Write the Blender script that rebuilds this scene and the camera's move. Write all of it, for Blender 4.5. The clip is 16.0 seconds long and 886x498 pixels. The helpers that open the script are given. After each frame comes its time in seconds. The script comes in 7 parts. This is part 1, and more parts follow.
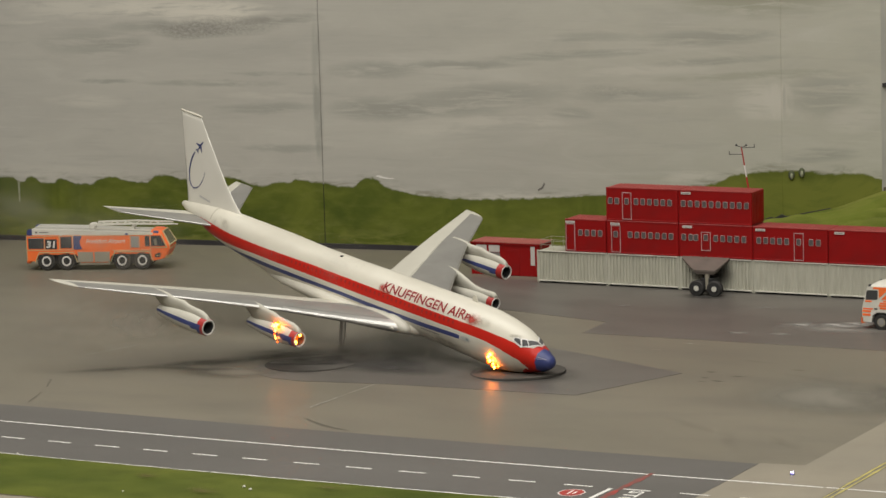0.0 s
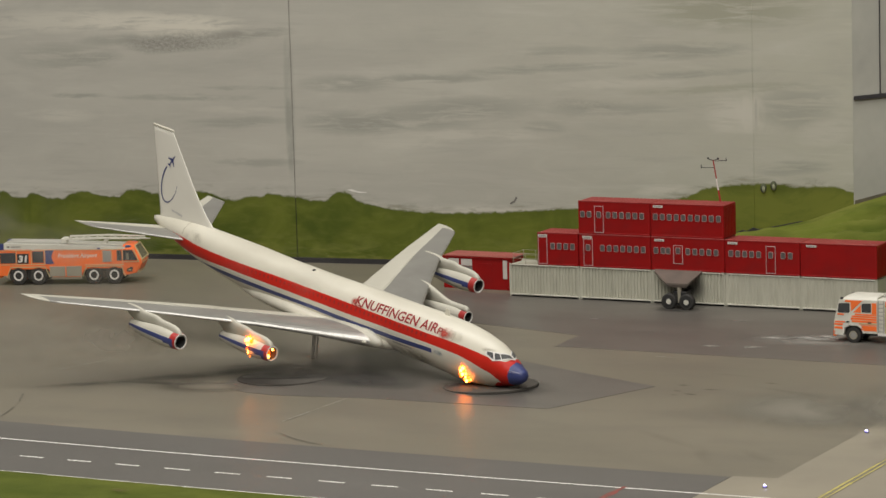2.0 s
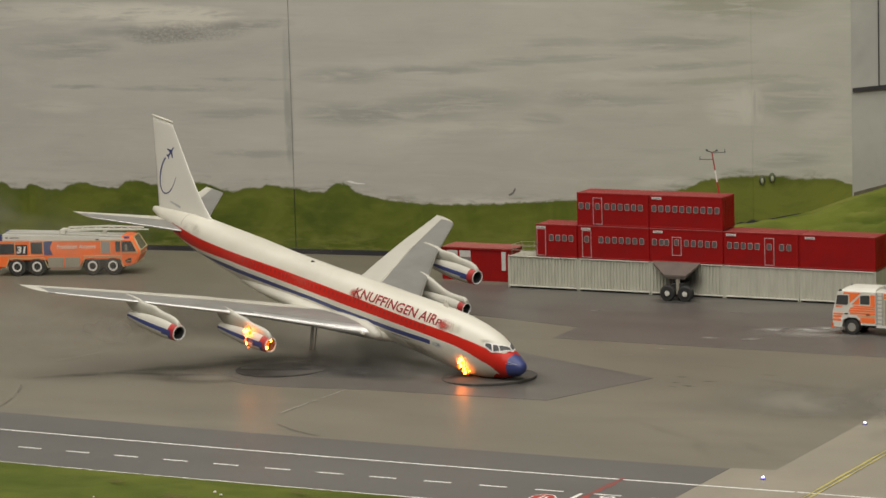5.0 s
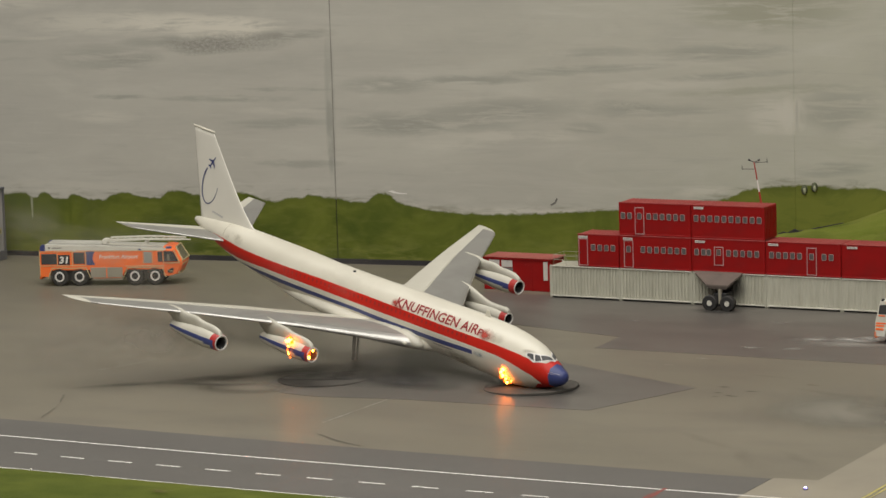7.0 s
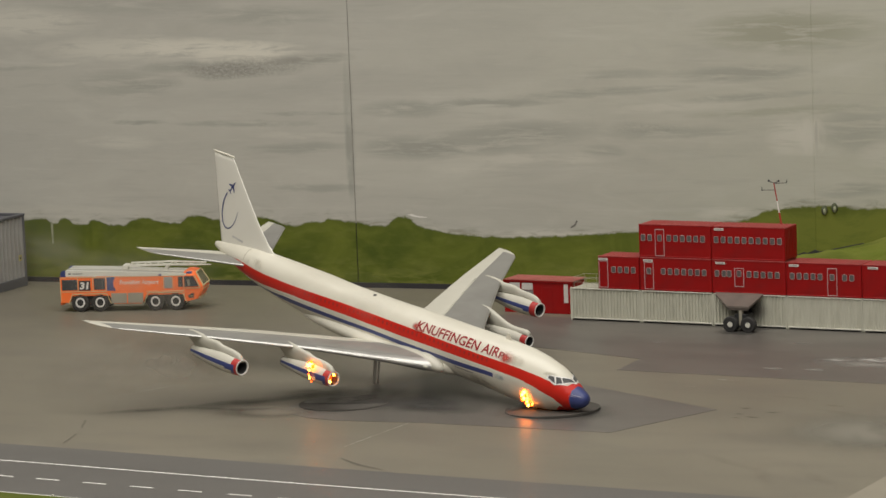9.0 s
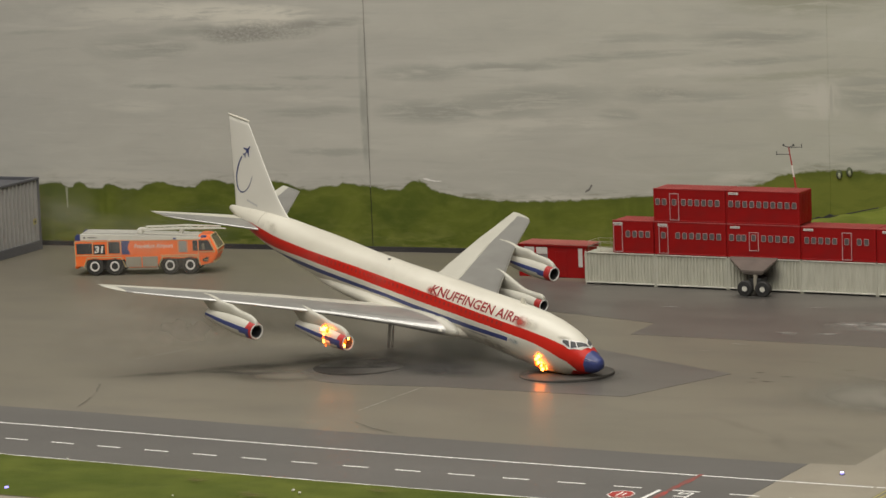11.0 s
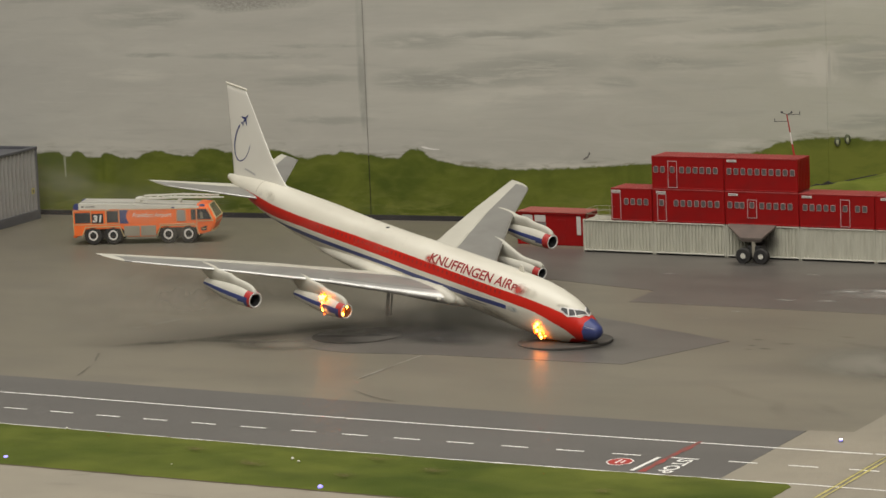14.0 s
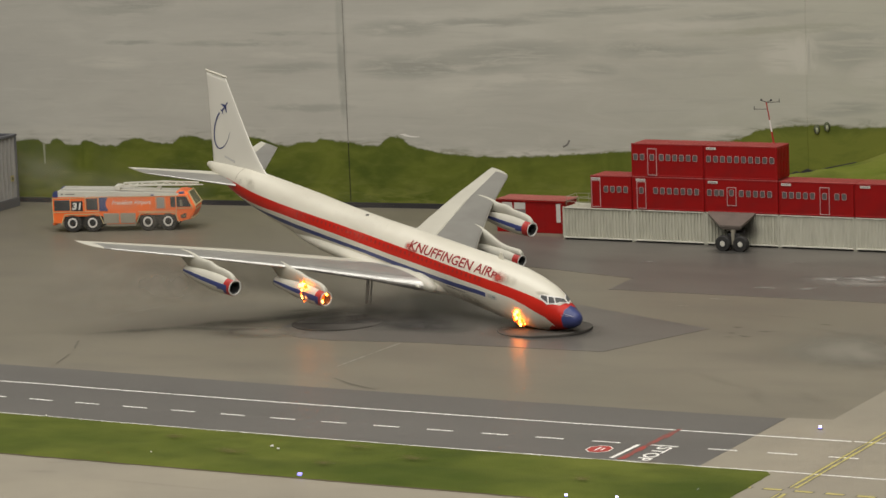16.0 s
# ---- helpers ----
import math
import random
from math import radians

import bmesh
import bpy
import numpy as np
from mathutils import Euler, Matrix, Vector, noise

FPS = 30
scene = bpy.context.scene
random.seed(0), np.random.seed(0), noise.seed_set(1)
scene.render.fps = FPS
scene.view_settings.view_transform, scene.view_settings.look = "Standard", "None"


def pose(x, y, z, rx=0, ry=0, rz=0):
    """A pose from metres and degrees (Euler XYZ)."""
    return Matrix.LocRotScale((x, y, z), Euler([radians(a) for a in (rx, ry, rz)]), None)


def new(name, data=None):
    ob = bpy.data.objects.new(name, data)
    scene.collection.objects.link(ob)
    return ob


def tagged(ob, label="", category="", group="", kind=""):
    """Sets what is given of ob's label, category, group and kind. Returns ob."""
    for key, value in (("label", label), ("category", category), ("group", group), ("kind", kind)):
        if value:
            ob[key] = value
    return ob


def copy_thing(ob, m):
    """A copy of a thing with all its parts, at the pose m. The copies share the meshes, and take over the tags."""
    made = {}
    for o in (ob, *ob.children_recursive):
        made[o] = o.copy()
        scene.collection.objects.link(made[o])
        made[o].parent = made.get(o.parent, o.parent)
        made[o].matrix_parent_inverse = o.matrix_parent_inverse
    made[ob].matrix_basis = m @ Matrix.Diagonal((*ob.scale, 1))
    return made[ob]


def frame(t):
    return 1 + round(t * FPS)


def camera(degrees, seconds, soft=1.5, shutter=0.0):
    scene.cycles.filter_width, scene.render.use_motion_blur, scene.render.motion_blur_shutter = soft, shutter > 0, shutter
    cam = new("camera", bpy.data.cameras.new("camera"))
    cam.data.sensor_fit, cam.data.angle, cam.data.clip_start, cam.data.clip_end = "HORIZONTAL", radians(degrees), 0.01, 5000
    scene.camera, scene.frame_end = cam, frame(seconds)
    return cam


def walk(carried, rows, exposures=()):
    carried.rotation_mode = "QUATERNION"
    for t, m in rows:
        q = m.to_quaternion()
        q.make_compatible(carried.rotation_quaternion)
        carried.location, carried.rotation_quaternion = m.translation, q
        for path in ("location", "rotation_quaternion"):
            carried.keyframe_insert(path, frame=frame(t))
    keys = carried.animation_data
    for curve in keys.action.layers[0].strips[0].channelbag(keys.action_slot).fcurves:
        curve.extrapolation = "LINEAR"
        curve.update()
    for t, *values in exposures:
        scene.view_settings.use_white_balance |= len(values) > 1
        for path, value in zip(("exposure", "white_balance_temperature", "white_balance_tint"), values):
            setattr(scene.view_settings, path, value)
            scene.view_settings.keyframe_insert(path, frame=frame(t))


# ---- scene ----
cam = camera(15.61, 16.0, soft=1.5)
EYE = (1.2561, -2.5866, 0.4588)
# seconds, then the camera's turn about x, y and z in degrees; it stands on one spot and pans
TURNS = [
    (0.0, 81.5685, 1.637, 27.3318), (0.5, 81.672, 1.630, 27.2312), (1.0, 81.7523, 1.680, 27.0799),
    (1.5, 81.7723, 1.700, 26.9329), (2.0, 81.7976, 1.680, 26.8291), (2.5, 81.7825, 1.690, 26.6955),
    (3.0, 81.7601, 1.682, 26.5696), (3.5, 81.7265, 1.6875, 26.4933), (4.0, 81.6957, 1.6775, 26.5384),
    (6.5, 81.7212, 1.6567, 27.3748), (7.0, 81.8433, 1.740, 27.5451), (7.5, 81.9729, 1.800, 27.7428),
    (8.0, 82.1312, 1.950, 27.8001), (8.5, 82.2323, 2.140, 27.8006), (9.0, 82.2656, 2.190, 27.8434),
    (11.3, 81.5532, 2.210, 28.1304), (11.5, 81.5183, 2.255, 28.1461), (12.0, 81.4384, 2.300, 28.1622),
    (12.5, 81.3449, 2.260, 28.1624), (13.0, 81.2405, 2.230, 28.1853), (13.5, 81.16, 2.270, 28.1481),
    (14.0, 81.0718, 2.340, 28.0503), (14.5, 80.9925, 2.360, 27.9746), (15.0, 80.9152, 2.300, 27.9074),
    (15.5, 80.8749, 2.220, 27.8323), (16.0, 80.8367, 2.270, 27.6961)]
walk(cam, [(t, pose(*EYE, a, b, c)) for t, a, b, c in TURNS], exposures=((0.0, 0.0), (16.0, 0.0)))

# ---- light: an indoor hall, lit by long ceiling lamps over the model ----
world = bpy.data.worlds.new("hall")
world.use_nodes = True
world.node_tree.nodes["Background"].inputs[0].default_value = (0.9, 0.92, 1.0, 1)
world.node_tree.nodes["Background"].inputs[1].default_value = 0.05
scene.world = world


def ceiling_lamp(x, y, z, sx, sy, watts, color):
    d = bpy.data.lights.new("ceiling_lamp", "AREA")
    d.shape, d.size, d.size_y, d.energy, d.color = "RECTANGLE", sx, sy, watts, color
    ob = new("ceiling_lamp", d)
    ob.matrix_world = pose(x, y, z)
    return tagged(ob, "long white lamp under the hall's ceiling", "lamp", "ceiling lamps")


WARM = (1.0, 0.963, 0.895)
ceiling_lamp(0.0, -0.55, 1.75, 2.5, 1.1, 30.6, WARM)
ceiling_lamp(0.74, -2.12, 1.72, 2.6, 0.8, 50.6, WARM)

# Everything is a railway-scale model: sizes below are in the metres of its full-size
# original, and K turns them into true metres.
K = 1 / 87


# ---- materials ----
def mat(name, color, rough=0.6, metal=0.0, color2=None, scale=1.0, amount=0.5, bump=0.0, bscale=6.0,
        stretch=(1, 1, 1), spec=0.5, island=0.0, coat=0.0, dirt=None, dscale=0.12, damount=0.5, detail=4.0):
    """Painted or plastic surface: two scales of variation and a fine relief. Scales per full-size metre."""
    m = bpy.data.materials.new(name)
    m.use_nodes = True
    nt = m.node_tree
    b = nt.nodes["Principled BSDF"]
    b.inputs["Roughness"].default_value = rough
    b.inputs["Metallic"].default_value = metal
    b.inputs["Specular IOR Level"].default_value = spec
    b.inputs["Coat Weight"].default_value = coat
    tc = nt.nodes.new("ShaderNodeTexCoord")
    mp = nt.nodes.new("ShaderNodeMapping")
    mp.inputs["Scale"].default_value = [s / K for s in stretch]
    nt.links.new(tc.outputs["Object"], mp.inputs["Vector"])
    last = None

    def mix(fac, a, bcol):
        n = nt.nodes.new("ShaderNodeMix")
        n.data_type = "RGBA"
        for sock, val in ((n.inputs[0], fac), (n.inputs[6], a), (n.inputs[7], bcol)):
            if isinstance(val, (tuple, list)):
                sock.default_value = (*val[:3], 1)
            elif isinstance(val, float):
                sock.default_value = val
            else:
                nt.links.new(val, sock)
        return n.outputs[2]

    def noise_fac(sc, lo, hi, top, det=4.0):
        n = nt.nodes.new("ShaderNodeTexNoise")
        n.inputs["Scale"].default_value = sc
        n.inputs["Detail"].default_value = det
        nt.links.new(mp.outputs[0], n.inputs["Vector"])
        r = nt.nodes.new("ShaderNodeMapRange")
        r.inputs[1].default_value, r.inputs[2].default_value = lo, hi
        r.inputs[3].default_value, r.inputs[4].default_value = 0, top
        nt.links.new(n.outputs[0], r.inputs[0])
        return r.outputs[0]

    last = tuple(color)
    c2 = color2 or tuple(c * 0.75 for c in color)
    last = mix(noise_fac(scale, 0.35, 0.68, amount, detail), last, c2)
    if dirt:
        last = mix(noise_fac(dscale, 0.45, 0.72, damount, 6.0), last, dirt)
    if island:
        info = nt.nodes.new("ShaderNodeObjectInfo")
        r = nt.nodes.new("ShaderNodeMapRange")
        r.inputs[3].default_value, r.inputs[4].default_value = 0, island
        nt.links.new(info.outputs["Random"], r.inputs[0])
        last = mix(r.outputs[0], last, tuple(c * 0.6 for c in color))
    nt.links.new(last, b.inputs["Base Color"]) if not isinstance(last, tuple) else None
    if bump:
        n = nt.nodes.new("ShaderNodeTexNoise")
        n.inputs["Scale"].default_value = bscale
        n.inputs["Detail"].default_value = 5
        nt.links.new(mp.outputs[0], n.inputs["Vector"])
        bp = nt.nodes.new("ShaderNodeBump")
        bp.inputs["Strength"].default_value = bump
        bp.inputs["Distance"].default_value = 0.05 * K
        nt.links.new(n.outputs[0], bp.inputs["Height"])
        nt.links.new(bp.outputs[0], b.inputs["Normal"])
    return m


def glow(name, color, strength):
    m = bpy.data.materials.new(name)
    m.use_nodes = True
    b = m.node_tree.nodes["Principled BSDF"]
    b.inputs["Base Color"].default_value = (*color, 1)
    b.inputs["Emission Color"].default_value = (*color, 1)
    b.inputs["Emission Strength"].default_value = strength
    return m


def glass(name, color, rough=0.1):
    return mat(name, color, rough, 0.0, tuple(c * 0.8 for c in color), 2.0, 0.3, spec=0.8, coat=0.3)


APRON = mat("apron_paint", (0.170, 0.153, 0.117), 0.42, color2=(0.208, 0.187, 0.144), scale=0.05, amount=0.9, bump=0.15, bscale=5,
            dirt=(0.145, 0.131, 0.106), dscale=0.22, damount=0.65, spec=0.35, stretch=(0.6, 1.2, 1), detail=8.0)
TARMAC = mat("tarmac_paint", (0.112, 0.106, 0.099), 0.45, color2=(0.134, 0.127, 0.118), scale=0.12, amount=0.7, bump=0.2, bscale=7,
             dirt=(0.10, 0.095, 0.088), dscale=0.2, damount=0.5, stretch=(0.35, 1, 1), spec=0.35)
BAND = mat("dark_apron_paint", (0.122, 0.112, 0.100), 0.38, color2=(0.150, 0.138, 0.122), scale=0.12, amount=0.8, bump=0.15, bscale=6,
           dirt=(0.092, 0.085, 0.077), dscale=0.3, damount=0.6, stretch=(0.5, 1, 1), spec=0.4, detail=8.0)
CONCRETE = mat("concrete_paint", (0.290, 0.259, 0.200), 0.5, color2=(0.240, 0.217, 0.173), scale=0.1, amount=0.8, bump=0.2, bscale=6,
               dirt=(0.225, 0.20, 0.158), dscale=0.3, damount=0.5)
GRASS = mat("grass_flock", (0.122, 0.138, 0.027), 0.9, color2=(0.046, 0.068, 0.011), scale=0.14, amount=0.9, detail=9.0, bump=0.9, bscale=9,
            dirt=(0.048, 0.064, 0.013), dscale=0.35, damount=0.6, spec=0.1, stretch=(0.7, 1, 1))
LINE = mat("line_paint", (0.80, 0.78, 0.74), 0.55, color2=(0.66, 0.64, 0.60), scale=1.5, amount=0.5)
YELLOW = mat("yellow_line_paint", (0.54, 0.465, 0.14), 0.5, color2=(0.36, 0.315, 0.13), scale=1.0, amount=0.7)
REDLINE = mat("red_line_paint", (0.42, 0.035, 0.025), 0.5, color2=(0.30, 0.03, 0.025), scale=1.2, amount=0.6)
WORNRED = mat("worn_red_paint", (0.36, 0.045, 0.035), 0.5, color2=(0.17, 0.075, 0.065), scale=0.9, amount=1.0)
SCUFF = mat("pale_scuff", (0.46, 0.44, 0.39), 0.6, color2=(0.26, 0.24, 0.20), scale=1.2, amount=1.0)
SKID = mat("dark_skid", (0.115, 0.107, 0.092), 0.6, color2=(0.185, 0.168, 0.13), scale=1.2, amount=1.0)
WHITE = mat("white_model_paint", (0.71, 0.678, 0.580), 0.34, color2=(0.61, 0.58, 0.485), scale=0.25, amount=0.6, coat=0.15,
            dirt=(0.50, 0.46, 0.38), dscale=0.5, damount=0.3, stretch=(0.4, 1, 1))
WHITE2 = mat("white_wing_paint", (0.56, 0.54, 0.462), 0.45, color2=(0.49, 0.47, 0.40), scale=0.4, amount=0.6)
WINGGREY = mat("grey_wing_paint", (0.300, 0.293, 0.272), 0.40, 0.25, color2=(0.25, 0.244, 0.228), scale=0.4, amount=0.7, dirt=(0.19, 0.18, 0.16), dscale=0.5, damount=0.35)
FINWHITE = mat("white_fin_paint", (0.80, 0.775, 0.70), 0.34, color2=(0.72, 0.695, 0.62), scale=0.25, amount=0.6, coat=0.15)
SILVER = mat("bare_metal", (0.58, 0.57, 0.545), 0.38, 0.65, color2=(0.46, 0.45, 0.43), scale=0.6, amount=0.7)
RED = mat("red_livery", (0.58, 0.022, 0.011), 0.42, color2=(0.46, 0.016, 0.01), scale=0.4, amount=0.6, spec=0.3)
LETTER = mat("red_lettering", (0.30, 0.022, 0.024), 0.45, color2=(0.24, 0.018, 0.02), scale=1.0, amount=0.5)
BLUE = mat("blue_livery", (0.046, 0.062, 0.200), 0.4, color2=(0.038, 0.05, 0.16), scale=0.5, amount=0.6)
BLACK = mat("black_plastic", (0.018, 0.018, 0.019), 0.5, color2=(0.03, 0.03, 0.03), scale=2, amount=0.6)
RUBBER = mat("tyre_rubber", (0.022, 0.021, 0.020), 0.7, color2=(0.036, 0.034, 0.031), scale=3, amount=0.7, bump=0.2)
COCKPIT = mat("cockpit_glass", (0.085, 0.085, 0.088), 0.45, color2=(0.13, 0.13, 0.125), scale=1.2, amount=0.7, spec=0.1)
PROPGREY = mat("prop_grey", (0.46, 0.44, 0.40), 0.45, color2=(0.36, 0.34, 0.31), scale=0.8, amount=0.7)
SHEETDARK = mat("dark_ground_plate", (0.062, 0.057, 0.050), 0.8, color2=(0.095, 0.087, 0.076), scale=0.6, amount=0.8, spec=0.3)
DARKGLASS = glass("dark_glass", (0.05, 0.052, 0.056))
GREYGLASS = glass("grey_glass", (0.115, 0.10, 0.098), 0.3)
CABGLASS = glass("cab_glass", (0.23, 0.21, 0.16), 0.12)
ORANGE = mat("fluorescent_orange", (1.0, 0.205, 0.046), 0.5, color2=(1.0, 0.17, 0.036), scale=0.5, amount=0.5, spec=0.3)
CREAM = mat("cream_trim", (0.64, 0.50, 0.27), 0.5, color2=(0.54, 0.42, 0.23), scale=1, amount=0.5)
ROOFGREY = mat("grey_roof_plastic", (0.52, 0.51, 0.46), 0.55, color2=(0.43, 0.42, 0.38), scale=0.6, amount=0.7)
PALE = mat("pale_plastic", (0.72, 0.70, 0.62), 0.45, color2=(0.64, 0.62, 0.55), scale=0.8, amount=0.6)
SHUTTER = mat("roller_shutter", (0.40, 0.39, 0.36), 0.4, 0.2, color2=(0.33, 0.32, 0.30), scale=1.0, amount=0.6)
LOCKER = mat("grey_locker", (0.36, 0.33, 0.26), 0.45, color2=(0.30, 0.28, 0.22), scale=1.0, amount=0.6)
CONTRED = mat("red_container", (0.305, 0.008, 0.008), 0.45, color2=(0.255, 0.007, 0.007), scale=0.9, amount=0.7, coat=0.0, spec=0.2,
              dirt=(0.20, 0.014, 0.014), dscale=0.8, damount=0.4)
ROOFRED = mat("red_container_roof", (0.35, 0.052, 0.046), 0.55, color2=(0.29, 0.035, 0.032), scale=0.6, amount=0.8)
WORNEDGE = mat("worn_red_edge", (0.40, 0.060, 0.054), 0.5, color2=(0.26, 0.012, 0.012), scale=1.6, amount=1.0)
CONTWHITE = mat("grey_white_container", (0.53, 0.52, 0.43), 0.5, color2=(0.46, 0.45, 0.37), scale=0.35, amount=0.7,
                dirt=(0.33, 0.32, 0.25), dscale=1.6, damount=0.38, stretch=(2.0, 1, 0.3))
CASTING = mat("pale_container_rail", (0.64, 0.62, 0.54), 0.5, color2=(0.46, 0.45, 0.38), scale=0.9, amount=0.9)
HANGARBASE = mat("blue_grey_plinth", (0.105, 0.106, 0.118), 0.55, color2=(0.085, 0.086, 0.095), scale=0.6, amount=0.6)
STEELGREY = mat("corrugated_steel", (0.37, 0.36, 0.345), 0.45, 0.1, color2=(0.30, 0.29, 0.28), scale=0.3, amount=0.7)
PLINTH = mat("dark_plinth", (0.075, 0.075, 0.082), 0.55, color2=(0.06, 0.06, 0.065), scale=0.6, amount=0.6)
CHUTE = mat("grey_brown_steel", (0.165, 0.135, 0.115), 0.5, color2=(0.125, 0.105, 0.09), scale=0.5, amount=0.8,
            dirt=(0.09, 0.08, 0.07), dscale=0.8, damount=0.6)
GREENHILL = mat("hill_flock", (0.120, 0.150, 0.022), 0.9, color2=(0.200, 0.200, 0.050), scale=0.22, amount=0.9, bump=0.8, bscale=5, detail=8.0,
                dirt=(0.055, 0.080, 0.012), dscale=0.30, damount=0.95, spec=0.1, stretch=(0.40, 1.4, 1.8))
HALL = mat("hall_wall_paint", (0.45, 0.44, 0.42), 0.8, scale=0.02, amount=0.3)
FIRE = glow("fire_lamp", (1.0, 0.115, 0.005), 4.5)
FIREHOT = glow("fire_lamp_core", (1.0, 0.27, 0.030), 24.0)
EMBER = glow("engine_fire_lamp", (1.0, 0.15, 0.006), 1.5)
BLUEDIM = glow("blue_lamp_glass", (0.34, 0.30, 1.0), 1.2)
TURFLAMP = glow("turf_lamp_glass", (0.36, 0.32, 1.0), 1.5)
BLUELAMP = glow("taxiway_lamp_glass", (0.62, 0.60, 1.0), 9.0)


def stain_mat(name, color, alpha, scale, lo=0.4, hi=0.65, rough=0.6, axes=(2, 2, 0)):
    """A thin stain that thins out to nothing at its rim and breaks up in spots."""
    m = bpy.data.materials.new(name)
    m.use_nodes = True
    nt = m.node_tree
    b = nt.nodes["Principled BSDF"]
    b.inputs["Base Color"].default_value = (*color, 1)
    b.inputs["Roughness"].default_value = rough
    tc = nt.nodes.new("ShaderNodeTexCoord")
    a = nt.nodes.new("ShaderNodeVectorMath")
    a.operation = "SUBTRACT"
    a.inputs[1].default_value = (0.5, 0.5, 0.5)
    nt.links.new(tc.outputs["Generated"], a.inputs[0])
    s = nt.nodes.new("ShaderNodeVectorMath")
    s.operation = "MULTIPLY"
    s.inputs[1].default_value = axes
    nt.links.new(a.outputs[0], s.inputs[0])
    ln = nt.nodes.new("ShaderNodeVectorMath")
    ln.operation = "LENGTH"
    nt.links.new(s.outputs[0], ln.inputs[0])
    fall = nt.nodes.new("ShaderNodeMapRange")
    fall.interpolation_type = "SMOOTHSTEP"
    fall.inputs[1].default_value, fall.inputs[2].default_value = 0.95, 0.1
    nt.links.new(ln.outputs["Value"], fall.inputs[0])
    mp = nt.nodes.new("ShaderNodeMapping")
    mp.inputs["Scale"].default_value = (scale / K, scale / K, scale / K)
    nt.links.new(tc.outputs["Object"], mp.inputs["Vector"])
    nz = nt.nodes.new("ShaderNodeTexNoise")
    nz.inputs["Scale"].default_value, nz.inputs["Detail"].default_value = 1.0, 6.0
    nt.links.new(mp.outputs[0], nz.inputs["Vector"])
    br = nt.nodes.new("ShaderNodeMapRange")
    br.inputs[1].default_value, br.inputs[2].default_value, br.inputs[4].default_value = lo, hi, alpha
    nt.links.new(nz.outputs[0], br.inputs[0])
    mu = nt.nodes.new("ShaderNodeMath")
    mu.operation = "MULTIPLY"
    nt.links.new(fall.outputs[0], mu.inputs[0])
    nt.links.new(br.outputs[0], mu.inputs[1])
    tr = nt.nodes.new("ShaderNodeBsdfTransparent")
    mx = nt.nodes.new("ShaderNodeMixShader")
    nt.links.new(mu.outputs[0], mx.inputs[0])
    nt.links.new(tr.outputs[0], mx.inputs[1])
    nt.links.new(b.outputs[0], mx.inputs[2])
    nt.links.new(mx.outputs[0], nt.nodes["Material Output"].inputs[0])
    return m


FOAMHAZE = stain_mat("foam_haze", (0.34, 0.32, 0.29), 0.8, 0.3, 0.2, 0.6)
FOAM = stain_mat("dried_foam", (0.52, 0.50, 0.47), 0.95, 1.1, 0.32, 0.56)
# dark film for soot and for shade painted on the apron
SOOTSHADE = stain_mat("soot_stain", (0.055, 0.052, 0.048), 0.8, 0.35, 0.22, 0.6)
BROWNSTAIN = stain_mat("brown_turf_stain", (0.12, 0.085, 0.03), 0.55, 1.0, 0.34, 0.62, 0.9)
APRONFADE = stain_mat("apron_dust", (0.175, 0.158, 0.124), 0.9, 0.3, 0.1, 0.4)
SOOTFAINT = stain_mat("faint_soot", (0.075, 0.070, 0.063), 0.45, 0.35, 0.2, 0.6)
SMEAR = stain_mat("smeared_red_paint", (0.46, 0.045, 0.03), 0.95, 1.2, 0.3, 0.55, 0.5, (2, 0, 2))
SMUDGE = stain_mat("grimy_smudge", (0.33, 0.28, 0.2), 0.5, 1.2, 0.35, 0.65, 0.6, (2, 0, 2))
BLUEWASH = stain_mat("pale_blue_wash", (0.25, 0.36, 0.42), 0.6, 1.2, 0.3, 0.6, 0.5, (2, 0, 2))
# wall soot together with the shade painted behind the chute
WALLSHADE = stain_mat("wall_soot", (0.06, 0.055, 0.05), 0.85, 0.7, 0.25, 0.6, 0.7, (2, 0, 2))
PALEDUST = stain_mat("pale_dust", (0.232, 0.216, 0.176), 0.85, 0.12, 0.15, 0.5)
SCUFFSTAIN = stain_mat("scuff_stain", (0.075, 0.068, 0.058), 0.62, 1.6, 0.30, 0.62)
SKIDSTAIN = stain_mat("skid_stain", (0.10, 0.094, 0.085), 0.14, 0.5, 0.25, 0.7)


